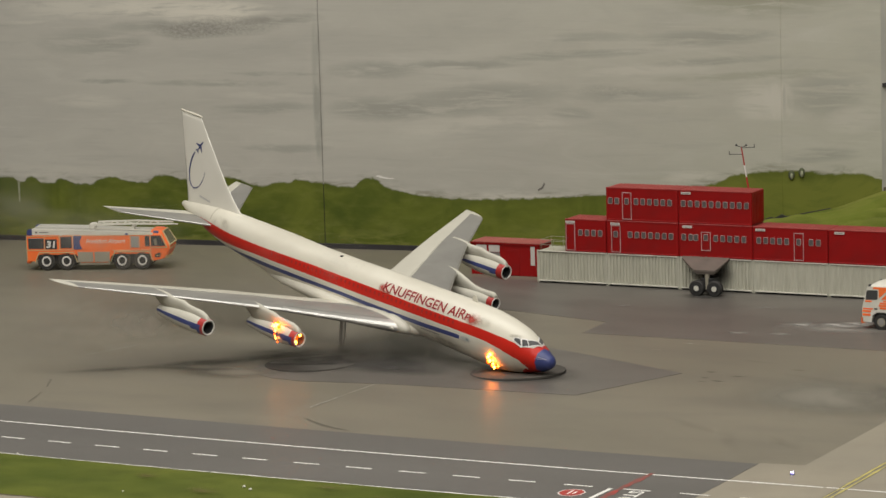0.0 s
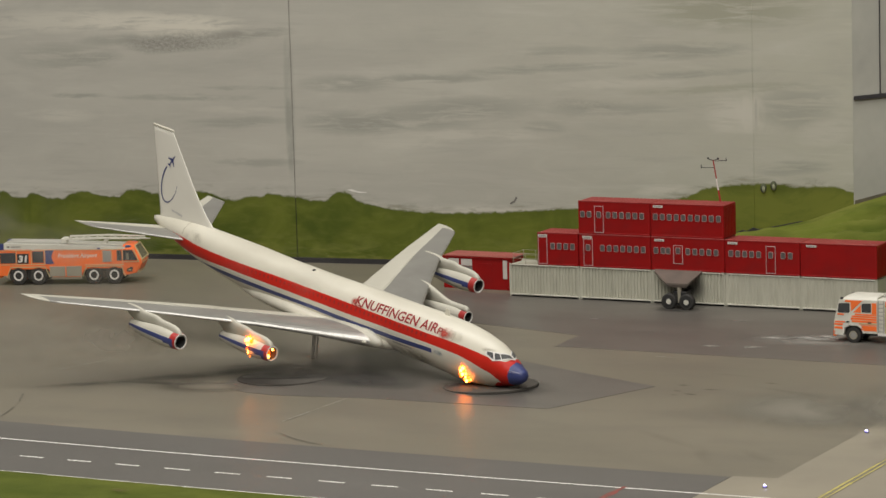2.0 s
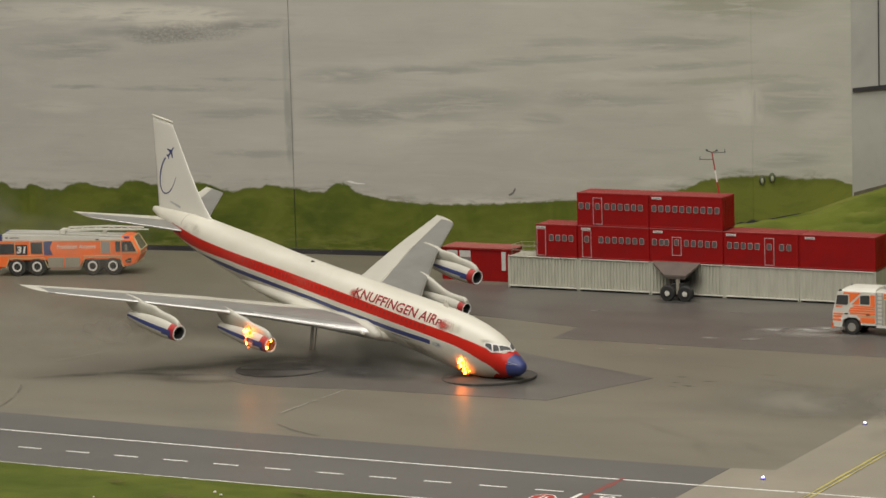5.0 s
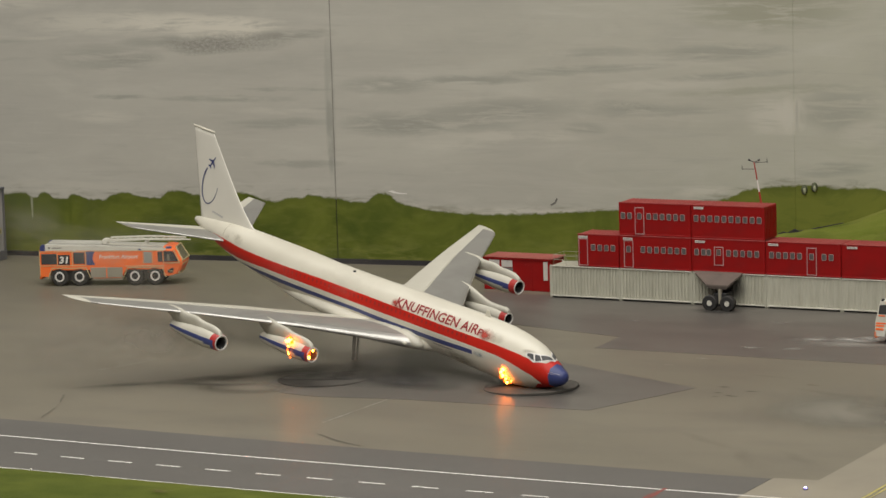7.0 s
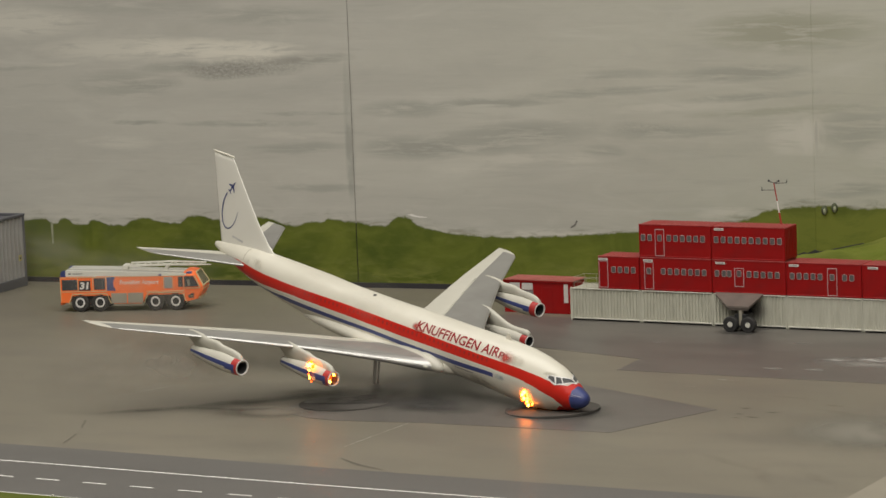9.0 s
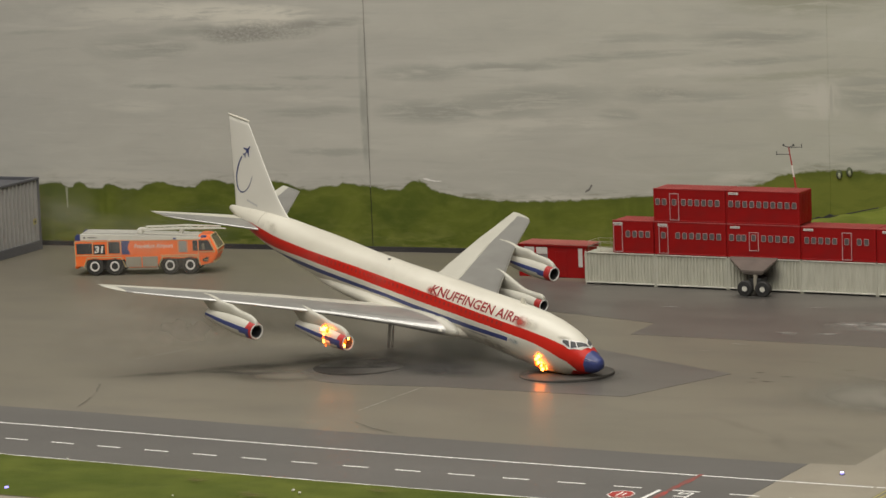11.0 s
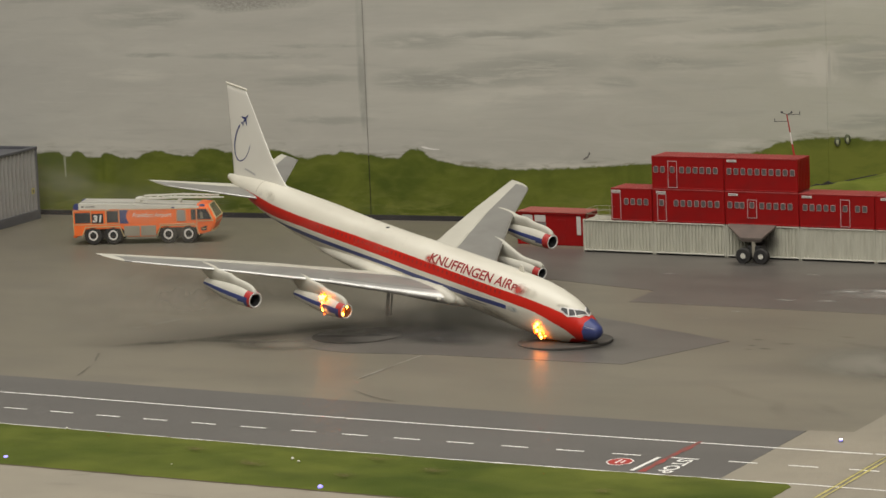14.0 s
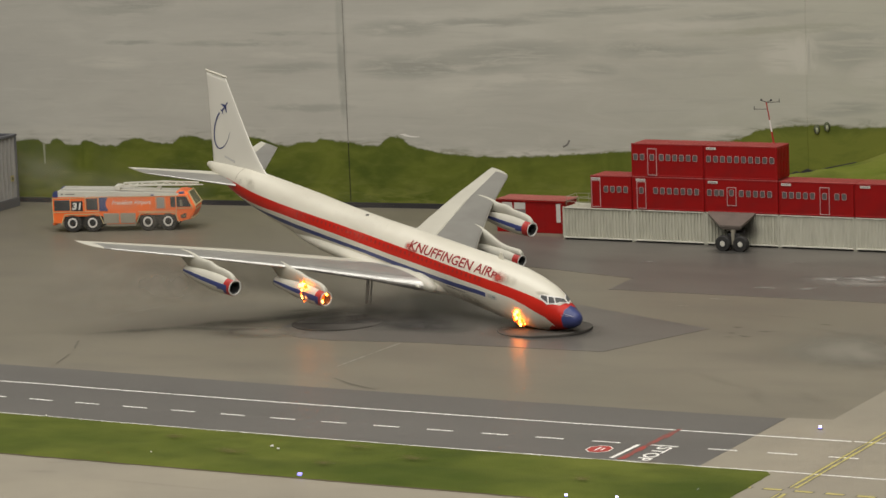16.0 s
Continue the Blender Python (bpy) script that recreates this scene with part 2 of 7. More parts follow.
def backdrop_paint():
    """Grey painted clouds with a hedge brushed along the foot of the panels."""
    m = bpy.data.materials.new("backdrop_paint")
    m.use_nodes = True
    nt = m.node_tree
    b = nt.nodes["Principled BSDF"]
    b.inputs["Roughness"].default_value = 0.75
    b.inputs["Specular IOR Level"].default_value = 0.2
    tc = nt.nodes.new("ShaderNodeTexCoord")

    def mapping(sx, sy, sz, off=(0, 0, 0)):
        n = nt.nodes.new("ShaderNodeMapping")
        n.inputs["Scale"].default_value = (sx / K, sy / K, sz / K)
        n.inputs["Location"].default_value = off
        nt.links.new(tc.outputs["Object"], n.inputs["Vector"])
        return n.outputs[0]

    def noise_at(vec, scale, detail=4.0, dist=0.0, rough=0.5):
        n = nt.nodes.new("ShaderNodeTexNoise")
        n.inputs["Scale"].default_value, n.inputs["Detail"].default_value = scale, detail
        n.inputs["Distortion"].default_value, n.inputs["Roughness"].default_value = dist, rough
        nt.links.new(vec, n.inputs["Vector"])
        return n.outputs[0]

    def math_node(op, a, c, clamp=False):
        n = nt.nodes.new("ShaderNodeMath")
        n.operation, n.use_clamp = op, clamp
        for s, v in zip(n.inputs, (a, c)):
            if isinstance(v, (int, float)):
                s.default_value = v
            else:
                nt.links.new(v, s)
        return n.outputs[0]

    def ramp(v, lo, hi, top=1.0):
        n = nt.nodes.new("ShaderNodeMapRange")
        n.inputs[1].default_value, n.inputs[2].default_value = lo, hi
        n.inputs[3].default_value, n.inputs[4].default_value = 0, top
        nt.links.new(v, n.inputs[0])
        return n.outputs[0]

    def mix(fac, a, c):
        n = nt.nodes.new("ShaderNodeMix")
        n.data_type = "RGBA"
        for s, v in ((n.inputs[0], fac), (n.inputs[6], a), (n.inputs[7], c)):
            if isinstance(v, tuple):
                s.default_value = (*v, 1)
            elif isinstance(v, float):
                s.default_value = v
            else:
                nt.links.new(v, s)
        return n.outputs[2]

    broad = noise_at(mapping(0.022, 0.1, 0.09, (0.3, 0, 0.2)), 1.0, 3.0, 0.8)
    streak = noise_at(mapping(0.050, 0.1, 0.34, (1.7, 0, 0.4)), 1.0, 5.0, 0.7, 0.58)
    wisp = noise_at(mapping(0.10, 0.1, 1.5, (6.3, 0, 1.1)), 1.0, 6.0, 0.35, 0.62)
    bristle = noise_at(mapping(0.35, 0.1, 5.0), 1.0, 4.0, 0.2)
    mottle = noise_at(mapping(0.16, 0.1, 0.42, (8.1, 0, 2.6)), 1.0, 6.0, 0.9, 0.62)
    speckle = noise_at(mapping(2.8, 0.1, 5.0, (1.3, 0, 4.2)), 1.0, 4.0, 0.2, 0.75)
    sep = nt.nodes.new("ShaderNodeSeparateXYZ")
    nt.links.new(mapping(1, 1, 1), sep.inputs[0])
    along, up = sep.outputs[0], sep.outputs[2]
    # warm grey ground coat, more olive towards the far end of the panels
    sky = mix(ramp(broad, 0.36, 0.64), (0.505, 0.490, 0.436), (0.448, 0.434, 0.392))
    sky = mix(ramp(along, 40.0, 90.0, 0.75), sky, (0.478, 0.474, 0.392))
    sky = mix(ramp(mottle, 0.52, 0.78, 0.38), sky, (0.395, 0.385, 0.345))
    sky = mix(ramp(mottle, 0.48, 0.24, 0.38), sky, (0.570, 0.558, 0.496))
    sky = mix(ramp(streak, 0.53, 0.74, 0.3), sky, (0.605, 0.590, 0.530))
    sky = mix(ramp(streak, 0.46, 0.26, 0.28), sky, (0.372, 0.364, 0.330))
    sky = mix(ramp(wisp, 0.56, 0.74, 0.34), sky, (0.355, 0.346, 0.314))
    sky = mix(ramp(wisp, 0.42, 0.28, 0.30), sky, (0.610, 0.596, 0.536))
    sky = mix(ramp(bristle, 0.5, 0.8, 0.08), sky, (0.56, 0.545, 0.485))

    # single brush strokes: place along and up the wall, half width and height, tone, strength, rise
    brush = noise_at(mapping(0.20, 0.1, 1.7, (2.2, 0, 7.7)), 1.0, 6.0, 0.5, 0.66)
    ragged = math_node("MULTIPLY", math_node("SUBTRACT", noise_at(mapping(0.30, 0.1, 0.7), 1.0, 5.0, 0.3, 0.6), 0.5), 0.7)
    up_bent = math_node("ADD", up, ragged)
    pale, white, dusk, olive, coal = (0.600, 0.578, 0.510), (0.680, 0.650, 0.570), (0.322, 0.320, 0.285), (0.350, 0.346, 0.272), (0.225, 0.218, 0.196)
    strokes = ((10, 22.9, 7.5, 1.4, pale, 0.85, 0), (20.5, 20.5, 9.5, 1.2, pale, 0.95, 0), (31.2, 20.1, 6, 0.95, white, 1.0, 0.02), (27, 20.5, 7, 0.9, white, 0.8, 0), (37.2, 19.5, 4.2, 0.5, coal, 0.5, 0.03),
               (33, 23.2, 7, 0.9, dusk, 0.5, 0), (20, 24.2, 9, 0.8, dusk, 0.4, 0), (19.8, 17.4, 5.5, 1.4, dusk, 0.5, 0.02), (20.7, 14.1, 3, 0.22, dusk, 0.7, 0), (30.8, 14.0, 7, 0.3, dusk, 0.6, 0),
               (36.5, 14.8, 4.5, 0.2, dusk, 0.6, 0), (18.7, 12.4, 4.2, 0.55, pale, 0.6, 0), (35.7, 11.9, 5, 0.5, dusk, 0.6, 0.02), (37.6, 8.5, 4.2, 0.4, dusk, 0.6, 0), (36, 13.0, 5, 0.3, pale, 0.4, 0),
               (45.8, 15.2, 4.6, 0.8, dusk, 0.6, 0), (46.5, 11.9, 5.2, 1.1, dusk, 0.75, 0), (52.5, 11.8, 5, 0.5, dusk, 0.4, 0), (14.3, 6.2, 12, 0.6, pale, 0.45, 0), (9.8, 18.9, 3.5, 0.2, dusk, 0.45, 0.06), (13, 19.2, 3, 0.2, pale, 0.6, 0.06), (24.5, 18.9, 4, 0.5, dusk, 0.55, 0.02),
               (79, 21.4, 8, 1.9, olive, 0.85, 0), (64.9, 18.0, 4.2, 0.5, dusk, 0.45, 0.02), (74.9, 18.0, 6.5, 0.75, dusk, 0.65, 0.03), (62.6, 16.5, 9, 0.4, dusk, 0.55, 0.05), (53.6, 15.7, 6, 0.4, dusk, 0.7, 0.01),
               (75.5, 16.1, 6, 0.34, dusk, 0.55, 0.06), (55.2, 13.0, 8, 1.25, dusk, 0.62, 0.07), (69, 13.2, 6.5, 0.5, dusk, 0.5, 0.03), (63.1, 11.6, 2, 0.7, dusk, 0.5, 0), (78, 14.9, 8, 0.4, olive, 0.55, 0.05),
               (84.6, 13.6, 3.6, 2.0, dusk, 0.55, 0.1), (84.1, 8.6, 3.4, 0.65, dusk, 0.6, 0.05), (79, 12.8, 2.2, 1.6, pale, 0.75, 0), (57.4, 11.0, 8, 0.5, pale, 0.6, 0.02), (51, 10.2, 4, 0.5, pale, 0.5, 0),
               (69.1, 15.3, 6, 0.5, pale, 0.55, 0.05), (54.5, 4.75, 9, 0.35, pale, 0.7, 0), (73.3, 6.7, 2.6, 0.5, pale, 0.8, 0.1), (86.8, 11.5, 2.6, 1.2, pale, 0.5, 0.1))
    for u, z, ru, rz, tone, top, rise in strokes:
        du = math_node("DIVIDE", math_node("SUBTRACT", along, u), ru)
        level = math_node("SUBTRACT", up_bent, z) if not rise else math_node("SUBTRACT", math_node("SUBTRACT", up_bent, z), math_node("MULTIPLY", math_node("SUBTRACT", along, u), rise))
        dz = math_node("DIVIDE", level, rz)
        r2 = math_node("ADD", math_node("MULTIPLY", du, du), math_node("MULTIPLY", dz, dz))
        fac = math_node("MULTIPLY", ramp(r2, 1.15, 0.15, top), ramp(brush, 0.36, 0.52))
        sky = mix(fac, sky, tone)
    # the dark speckled cloud under the white stroke
    for u, z, ru, rz, top in ((31.2, 18.8, 6.6, 0.95, 0.62), (29.5, 18.5, 4.0, 0.8, 0.5), (22.5, 17.4, 3.0, 0.5, 0.25), (66.8, 13.6, 3.6, 0.5, 0.3)):
        du = math_node("DIVIDE", math_node("SUBTRACT", along, u), ru)
        dz = math_node("DIVIDE", math_node("SUBTRACT", math_node("SUBTRACT", up_bent, z), math_node("MULTIPLY", math_node("SUBTRACT", along, u), 0.03)), rz)
        r2 = math_node("ADD", math_node("MULTIPLY", du, du), math_node("MULTIPLY", dz, dz))
        fac = math_node("MULTIPLY", ramp(r2, 1.1, 0.25, top), ramp(speckle, 0.28, 0.66))
        sky = mix(fac, sky, coal)
    # dark smudge brushed down beside the open joint, and a pale rub beside the painted-over one
    for u, z, ru, rz, tone, top in ((40.6, 13.4, 0.5, 6.4, dusk, 0.42), (40.55, 11.0, 0.38, 3.2, dusk, 0.6), (80.6, 12.9, 1.3, 1.6, pale, 0.7), (81.1, 12.7, 0.14, 1.6, dusk, 0.45)):
        du = math_node("DIVIDE", math_node("SUBTRACT", along, u), ru)
        dz = math_node("DIVIDE", math_node("SUBTRACT", up, z), rz)
        r4 = math_node("ADD", math_node("MULTIPLY", du, du), math_node("POWER", math_node("ABSOLUTE", dz, 0.0), 4.0))
        sky = mix(math_node("MULTIPLY", ramp(r4, 1.1, 0.3, top), ramp(noise_at(mapping(1.2, 0.1, 0.5), 1.0, 4.0), 0.28, 0.55)), sky, tone)
    # height of the hedge along the panels
    curve = nt.nodes.new("ShaderNodeFloatCurve")
    c = curve.mapping.curves[0]
    pts = [(0, 5.4), (9.2, 5.46), (10.9, 5.64), (12.0, 5.2), (13.1, 5.66), (14.2, 5.15), (15.0, 5.16), (16.2, 5.56), (17.4, 5.12), (18.7, 5.13), (20.6, 5.8), (22.4, 5.48), (24.1, 5.38), (25.2, 5.98), (26.0, 6.06), (27.6, 5.75), (32.1, 5.95), (33.7, 5.5),
           (35.5, 5.28), (36.8, 5.66), (37.7, 5.58), (38.4, 5.92), (39.4, 5.78), (41.0, 5.6), (42.2, 5.4), (43.6, 5.36), (44.3, 5.9), (45.1, 6.12), (45.9, 5.84), (46.5, 5.36), (47.7, 5.12), (49.2, 4.78), (51.2, 4.58), (54.0, 4.48), (58.7, 4.63),
           (64.1, 4.96), (70.0, 5.3), (73.3, 5.81), (75.2, 6.16), (76.0, 6.54), (77.2, 6.93), (81.9, 7.32), (84.2, 7.17), (87.6, 7.17), (89.0, 6.74), (96, 6.7)]
    c.points[0].location, c.points[1].location = (0.0, pts[0][1] / 10), (1.0, pts[-1][1] / 10)
    for u, z in pts[1:-1]:
        c.points.new(u / 96, z / 10)
    curve.mapping.update()
    nt.links.new(ramp(along, 0.0, 96.0), curve.inputs[1])
    edge = math_node("MULTIPLY", curve.outputs[0], 10.0)
    fray = math_node("MULTIPLY", math_node("SUBTRACT", noise_at(mapping(1.1, 0.1, 1.5), 1.0, 5.0, 0.2, 0.65), 0.5), 0.62)
    depth = math_node("SUBTRACT", math_node("ADD", edge, fray), up)
    inside = ramp(depth, -0.06, 0.12)
    # thin greyish brush ends over the hedge
    fringe = noise_at(mapping(0.30, 0.1, 1.6, (9.1, 0, 2.0)), 1.0, 6.0, 0.6, 0.62)
    sky = mix(math_node("MULTIPLY", ramp(depth, -0.85, -0.1, 0.8), ramp(fringe, 0.50, 0.66)), sky, (0.235, 0.226, 0.170))
    sky = mix(math_node("MULTIPLY", ramp(depth, -0.9, -0.2, 0.7), ramp(fringe, 0.44, 0.30)), sky, (0.600, 0.585, 0.520))
    leaf = noise_at(mapping(0.22, 0.1, 0.36), 1.0, 5.0, 0.8, 0.6)
    dab = noise_at(mapping(0.6, 0.1, 2.0), 1.0, 4.0, 0.3)
    green = mix(ramp(leaf, 0.36, 0.66), (0.078, 0.104, 0.014), (0.140, 0.164, 0.024))
    green = mix(ramp(dab, 0.5, 0.75, 0.45), green, (0.176, 0.186, 0.040))
    green = mix(ramp(along, 44.0, 60.0, 0.45), green, (0.172, 0.196, 0.028))
    green = mix(ramp(along, 70.0, 79.0, 0.55), green, (0.200, 0.215, 0.042))
    bough = noise_at(mapping(0.15, 0.1, 0.16, (4.4, 0, 1.9)), 1.0, 5.0, 0.8, 0.62)
    green = mix(ramp(bough, 0.50, 0.70, 0.7), green, (0.056, 0.084, 0.011))
    # paler, yellower strokes along the foot
    tuft = noise_at(mapping(0.30, 0.1, 1.2, (7.7, 0, 5.1)), 1.0, 5.0, 0.5, 0.6)
    green = mix(math_node("MULTIPLY", ramp(up, 2.8, 0.6, 0.75), ramp(tuft, 0.46, 0.64)), green, (0.225, 0.230, 0.060))
    green = mix(ramp(depth, 0.7, 0.0, 0.3), green, (0.064, 0.080, 0.018))
    nt.links.new(mix(inside, sky, green), b.inputs["Base Color"])
    bp = nt.nodes.new("ShaderNodeBump")
    bp.inputs["Strength"].default_value, bp.inputs["Distance"].default_value = 0.12, 0.06 * K
    nt.links.new(bristle, bp.inputs["Height"])
    nt.links.new(bp.outputs[0], b.inputs["Normal"])
    return m


BACKDROP = backdrop_paint()


# ---- mesh helpers (full-size metres) ----
def thing(name, label, category, x, y, z=0.0, rz=0.0, group="", kind=""):
    ob = new(name)
    ob.empty_display_size = 0.01
    ob.matrix_world = pose(x * K, y * K, z * K, 0, 0, rz)
    return tagged(ob, label, category, group, kind)


def part(name, bm, material, parent, label="", k=K, smooth=False):
    bmesh.ops.scale(bm, vec=(k, k, k), verts=bm.verts)
    me = bpy.data.meshes.new(name)
    bm.to_mesh(me)
    bm.free()
    for m in material if isinstance(material, (list, tuple)) else (material,):
        me.materials.append(m)
    if smooth:
        for p in me.polygons:
            p.use_smooth = True
    ob = new(name, me)
    if parent is not None:
        ob.parent = parent
    return tagged(ob, label)


def share(ob, parent, x, y, z, name=None, rz=0.0):
    """Another object on ob's mesh, at a place of its own under parent."""
    o = new(name or ob.name.split(".")[0], ob.data)
    o.parent = parent
    o.matrix_basis = pose(x * K, y * K, z * K, 0, 0, rz)
    return o


def box(bm, x0, x1, y0, y1, z0, z1, bevel=0.0, mi=0, seg=1):
    v = [bm.verts.new((x, y, z)) for z in (z0, z1) for x, y in ((x0, y0), (x1, y0), (x1, y1), (x0, y1))]
    fs = [bm.faces.new([v[i] for i in q]) for q in ((3, 2, 1, 0), (4, 5, 6, 7), (0, 1, 5, 4), (1, 2, 6, 5), (2, 3, 7, 6), (3, 0, 4, 7))]
    for f in fs:
        f.material_index = mi
    if bevel:
        es = list({e for f in fs for e in f.edges})
        bmesh.ops.bevel(bm, geom=es, offset=bevel, segments=seg, affect="EDGES", profile=0.5)
    return bm


def boxed(x0, x1, y0, y1, z0, z1, bevel=0.0, seg=1):
    return box(bmesh.new(), x0, x1, y0, y1, z0, z1, bevel, 0, seg)


def prism(outline, depth_axis, lo, hi, bm=None, mi=0):
    """An outline of pairs, pushed along an axis from lo to hi."""
    bm = bm or bmesh.new()
    put = {"x": lambda a, b, d: (d, a, b), "y": lambda a, b, d: (a, d, b), "z": lambda a, b, d: (a, b, d)}[depth_axis]
    lowv = [bm.verts.new(put(a, b, lo)) for a, b in outline]
    highv = [bm.verts.new(put(a, b, hi)) for a, b in outline]
    n = len(outline)
    fs = [bm.faces.new(lowv[::-1]), bm.faces.new(highv)]
    fs += [bm.faces.new((lowv[i], lowv[(i + 1) % n], highv[(i + 1) % n], highv[i])) for i in range(n)]
    for f in fs:
        f.material_index = mi
    bmesh.ops.recalc_face_normals(bm, faces=fs)
    return bm


def rod(bm, p, q, r, r2=None, n=8, cap=True, mi=0):
    p, q = Vector(p), Vector(q)
    r2 = r if r2 is None else r2
    m = (q - p).to_track_quat("Z", "Y").to_matrix()
    rings = []
    for c, rr in ((p, r), (q, r2)):
        rings.append([bm.verts.new(c + m @ Vector((rr * math.cos(2 * math.pi * i / n), rr * math.sin(2 * math.pi * i / n), 0))) for i in range(n)])
    fs = [bm.faces.new((rings[0][i], rings[0][(i + 1) % n], rings[1][(i + 1) % n], rings[1][i])) for i in range(n)]
    if cap:
        fs += [bm.faces.new(rings[0][::-1]), bm.faces.new(rings[1])]
    for f in fs:
        f.material_index = mi
    return bm


def lathe(profile, axis, n=24, bm=None, mi=0, center=(0, 0, 0)):
    """Turns pairs (along, radius) round an axis; no caps, close it with radius 0."""
    bm = bm or bmesh.new()
    put = {"x": lambda a, u, v: (a, u, v), "y": lambda a, u, v: (u, a, v), "z": lambda a, u, v: (u, v, a)}[axis]
    c = Vector(center)
    rings = []
    for a, r in profile:
        if r < 1e-6:
            rings.append([bm.verts.new(c + Vector(put(a, 0, 0)))])
        else:
            rings.append([bm.verts.new(c + Vector(put(a, r * math.cos(2 * math.pi * i / n), r * math.sin(2 * math.pi * i / n)))) for i in range(n)])
    fs = []
    for A, B in zip(rings, rings[1:]):
        for i in range(n):
            j = (i + 1) % n
            q = [A[i % len(A)], A[j % len(A)], B[j % len(B)], B[i % len(B)]]
            q = list(dict.fromkeys(q))
            if len(q) > 2:
                fs.append(bm.faces.new(q))
    for f in fs:
        f.material_index = mi
    bmesh.ops.recalc_face_normals(bm, faces=fs)
    return bm


def loft(bm, rings, mi=0, close=True, cap=True):
    rows = [[bm.verts.new(p) for p in r] for r in rings]
    n = len(rows[0])
    fs = []
    for A, B in zip(rows, rows[1:]):
        for i in range(n if close else n - 1):
            fs.append(bm.faces.new((A[i], A[(i + 1) % n], B[(i + 1) % n], B[i])))
    if cap:
        fs += [bm.faces.new(rows[0][::-1]), bm.faces.new(rows[-1])]
    for f in fs:
        f.material_index = mi
    bmesh.ops.recalc_face_normals(bm, faces=fs)
    return fs


def sheet(outline, z, thick=0.03):
    return prism(outline, "z", z - thick, z)


def lettering(text, size, bold=0.0):
    """A flat mesh of text in the xy plane, from the built-in font."""
    cu = bpy.data.curves.new("lettering", "FONT")
    cu.body, cu.size, cu.resolution_u, cu.offset = text, size, 3, bold
    ob = bpy.data.objects.new("lettering", cu)
    scene.collection.objects.link(ob)
    dg = bpy.context.evaluated_depsgraph_get()
    me = bpy.data.meshes.new_from_object(ob.evaluated_get(dg))
    bpy.data.objects.remove(ob)
    bm = bmesh.new()
    bm.from_mesh(me)
    bpy.data.meshes.remove(me)
    return bm


def fit_text(bm, x0, x1, y0, y1):
    """Scales and shifts a flat text to a rectangle."""
    xs, ys = [v.co.x for v in bm.verts], [v.co.y for v in bm.verts]
    a, b, c, d = min(xs), max(xs), min(ys), max(ys)
    for v in bm.verts:
        v.co.x = x0 + (v.co.x - a) / (b - a) * (x1 - x0)
        v.co.y = y0 + (v.co.y - c) / (d - c) * (y1 - y0)
    return bm


# ---- the setting: table, paved fields, backdrop, hall ----
def bow(x):
    """The road bends very slightly towards the viewer about its middle."""
    return -0.45 * max(0.0, 1 - ((x - 20.0) / 28.0) ** 2)


ALONG = [-120, -30] + [-8 + 2.45 * i for i in range(20)] + [40.9]


def field(name, outline, z, material, label, category):
    return tagged(part(name, sheet(outline, z, 0.4 if z <= 0 else z + 0.02), material, None), label, category, kind="structure")


field("ground", [(-150, -125), (160, -125), (160, 60), (-150, 60)], 0.0, APRON, "grey-beige painted apron of the model airport", "ground")
field("dark_apron", [(-14, 1.0), (-12, -13.0), (2.9, -12.3), (12.75, -14.9), (13.0, -19.6), (120, -19.6), (120, 1.0)], 0.016, BAND,
      "dark grey painted apron before the containers", "pavement")
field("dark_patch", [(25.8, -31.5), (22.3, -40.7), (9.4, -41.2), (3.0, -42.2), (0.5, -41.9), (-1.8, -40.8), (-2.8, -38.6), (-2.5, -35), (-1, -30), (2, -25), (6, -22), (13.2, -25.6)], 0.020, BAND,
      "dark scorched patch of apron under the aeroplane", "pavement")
field("taxiway", [(x, -68.3 + bow(x)) for x in ALONG] + [(x, -55.6 + bow(x)) for x in reversed(ALONG)], 0.016, TARMAC, "dark grey tarmac service road with white lines", "road")
field("concrete_field", [(40.9, -68.3), (40.95, -55.6), (43.6, -55.3), (43.9, -20.5), (125, -20.5), (125, -120), (-120, -120), (-120, -77.7), (45.4, -77.7), (45.0, -68.3)], 0.016, CONCRETE,
      "light beige painted concrete taxi field", "pavement")


def line(name, x0, y0, x1, y1, w, material, z=0.026, parent=None, wobble=0.0, n=1, bent=False):
    d = Vector((x1 - x0, y1 - y0, 0))
    s = Vector((-d.y, d.x, 0)).normalized() * w / 2
    left, right = [], []
    for i in range(n + 1):
        p = Vector((x0, y0, z)) + d * i / n
        if bent:
            p.y += bow(p.x)
        j = wobble * (random.random() - 0.5)
        k2 = 1 + (random.random() - 0.5) * (0.8 if wobble else 0.0)
        left.append(p + s * k2 + Vector((j, j, 0)))
        right.append(p - s * k2 + Vector((j, j, 0)))
    bm = bmesh.new()
    L = [bm.verts.new(p) for p in left]
    R = [bm.verts.new(p) for p in right]
    for i in range(n):
        bm.faces.new((R[i], R[i + 1], L[i + 1], L[i]))
    bm.normal_update()
    return part(name, bm, material, parent)


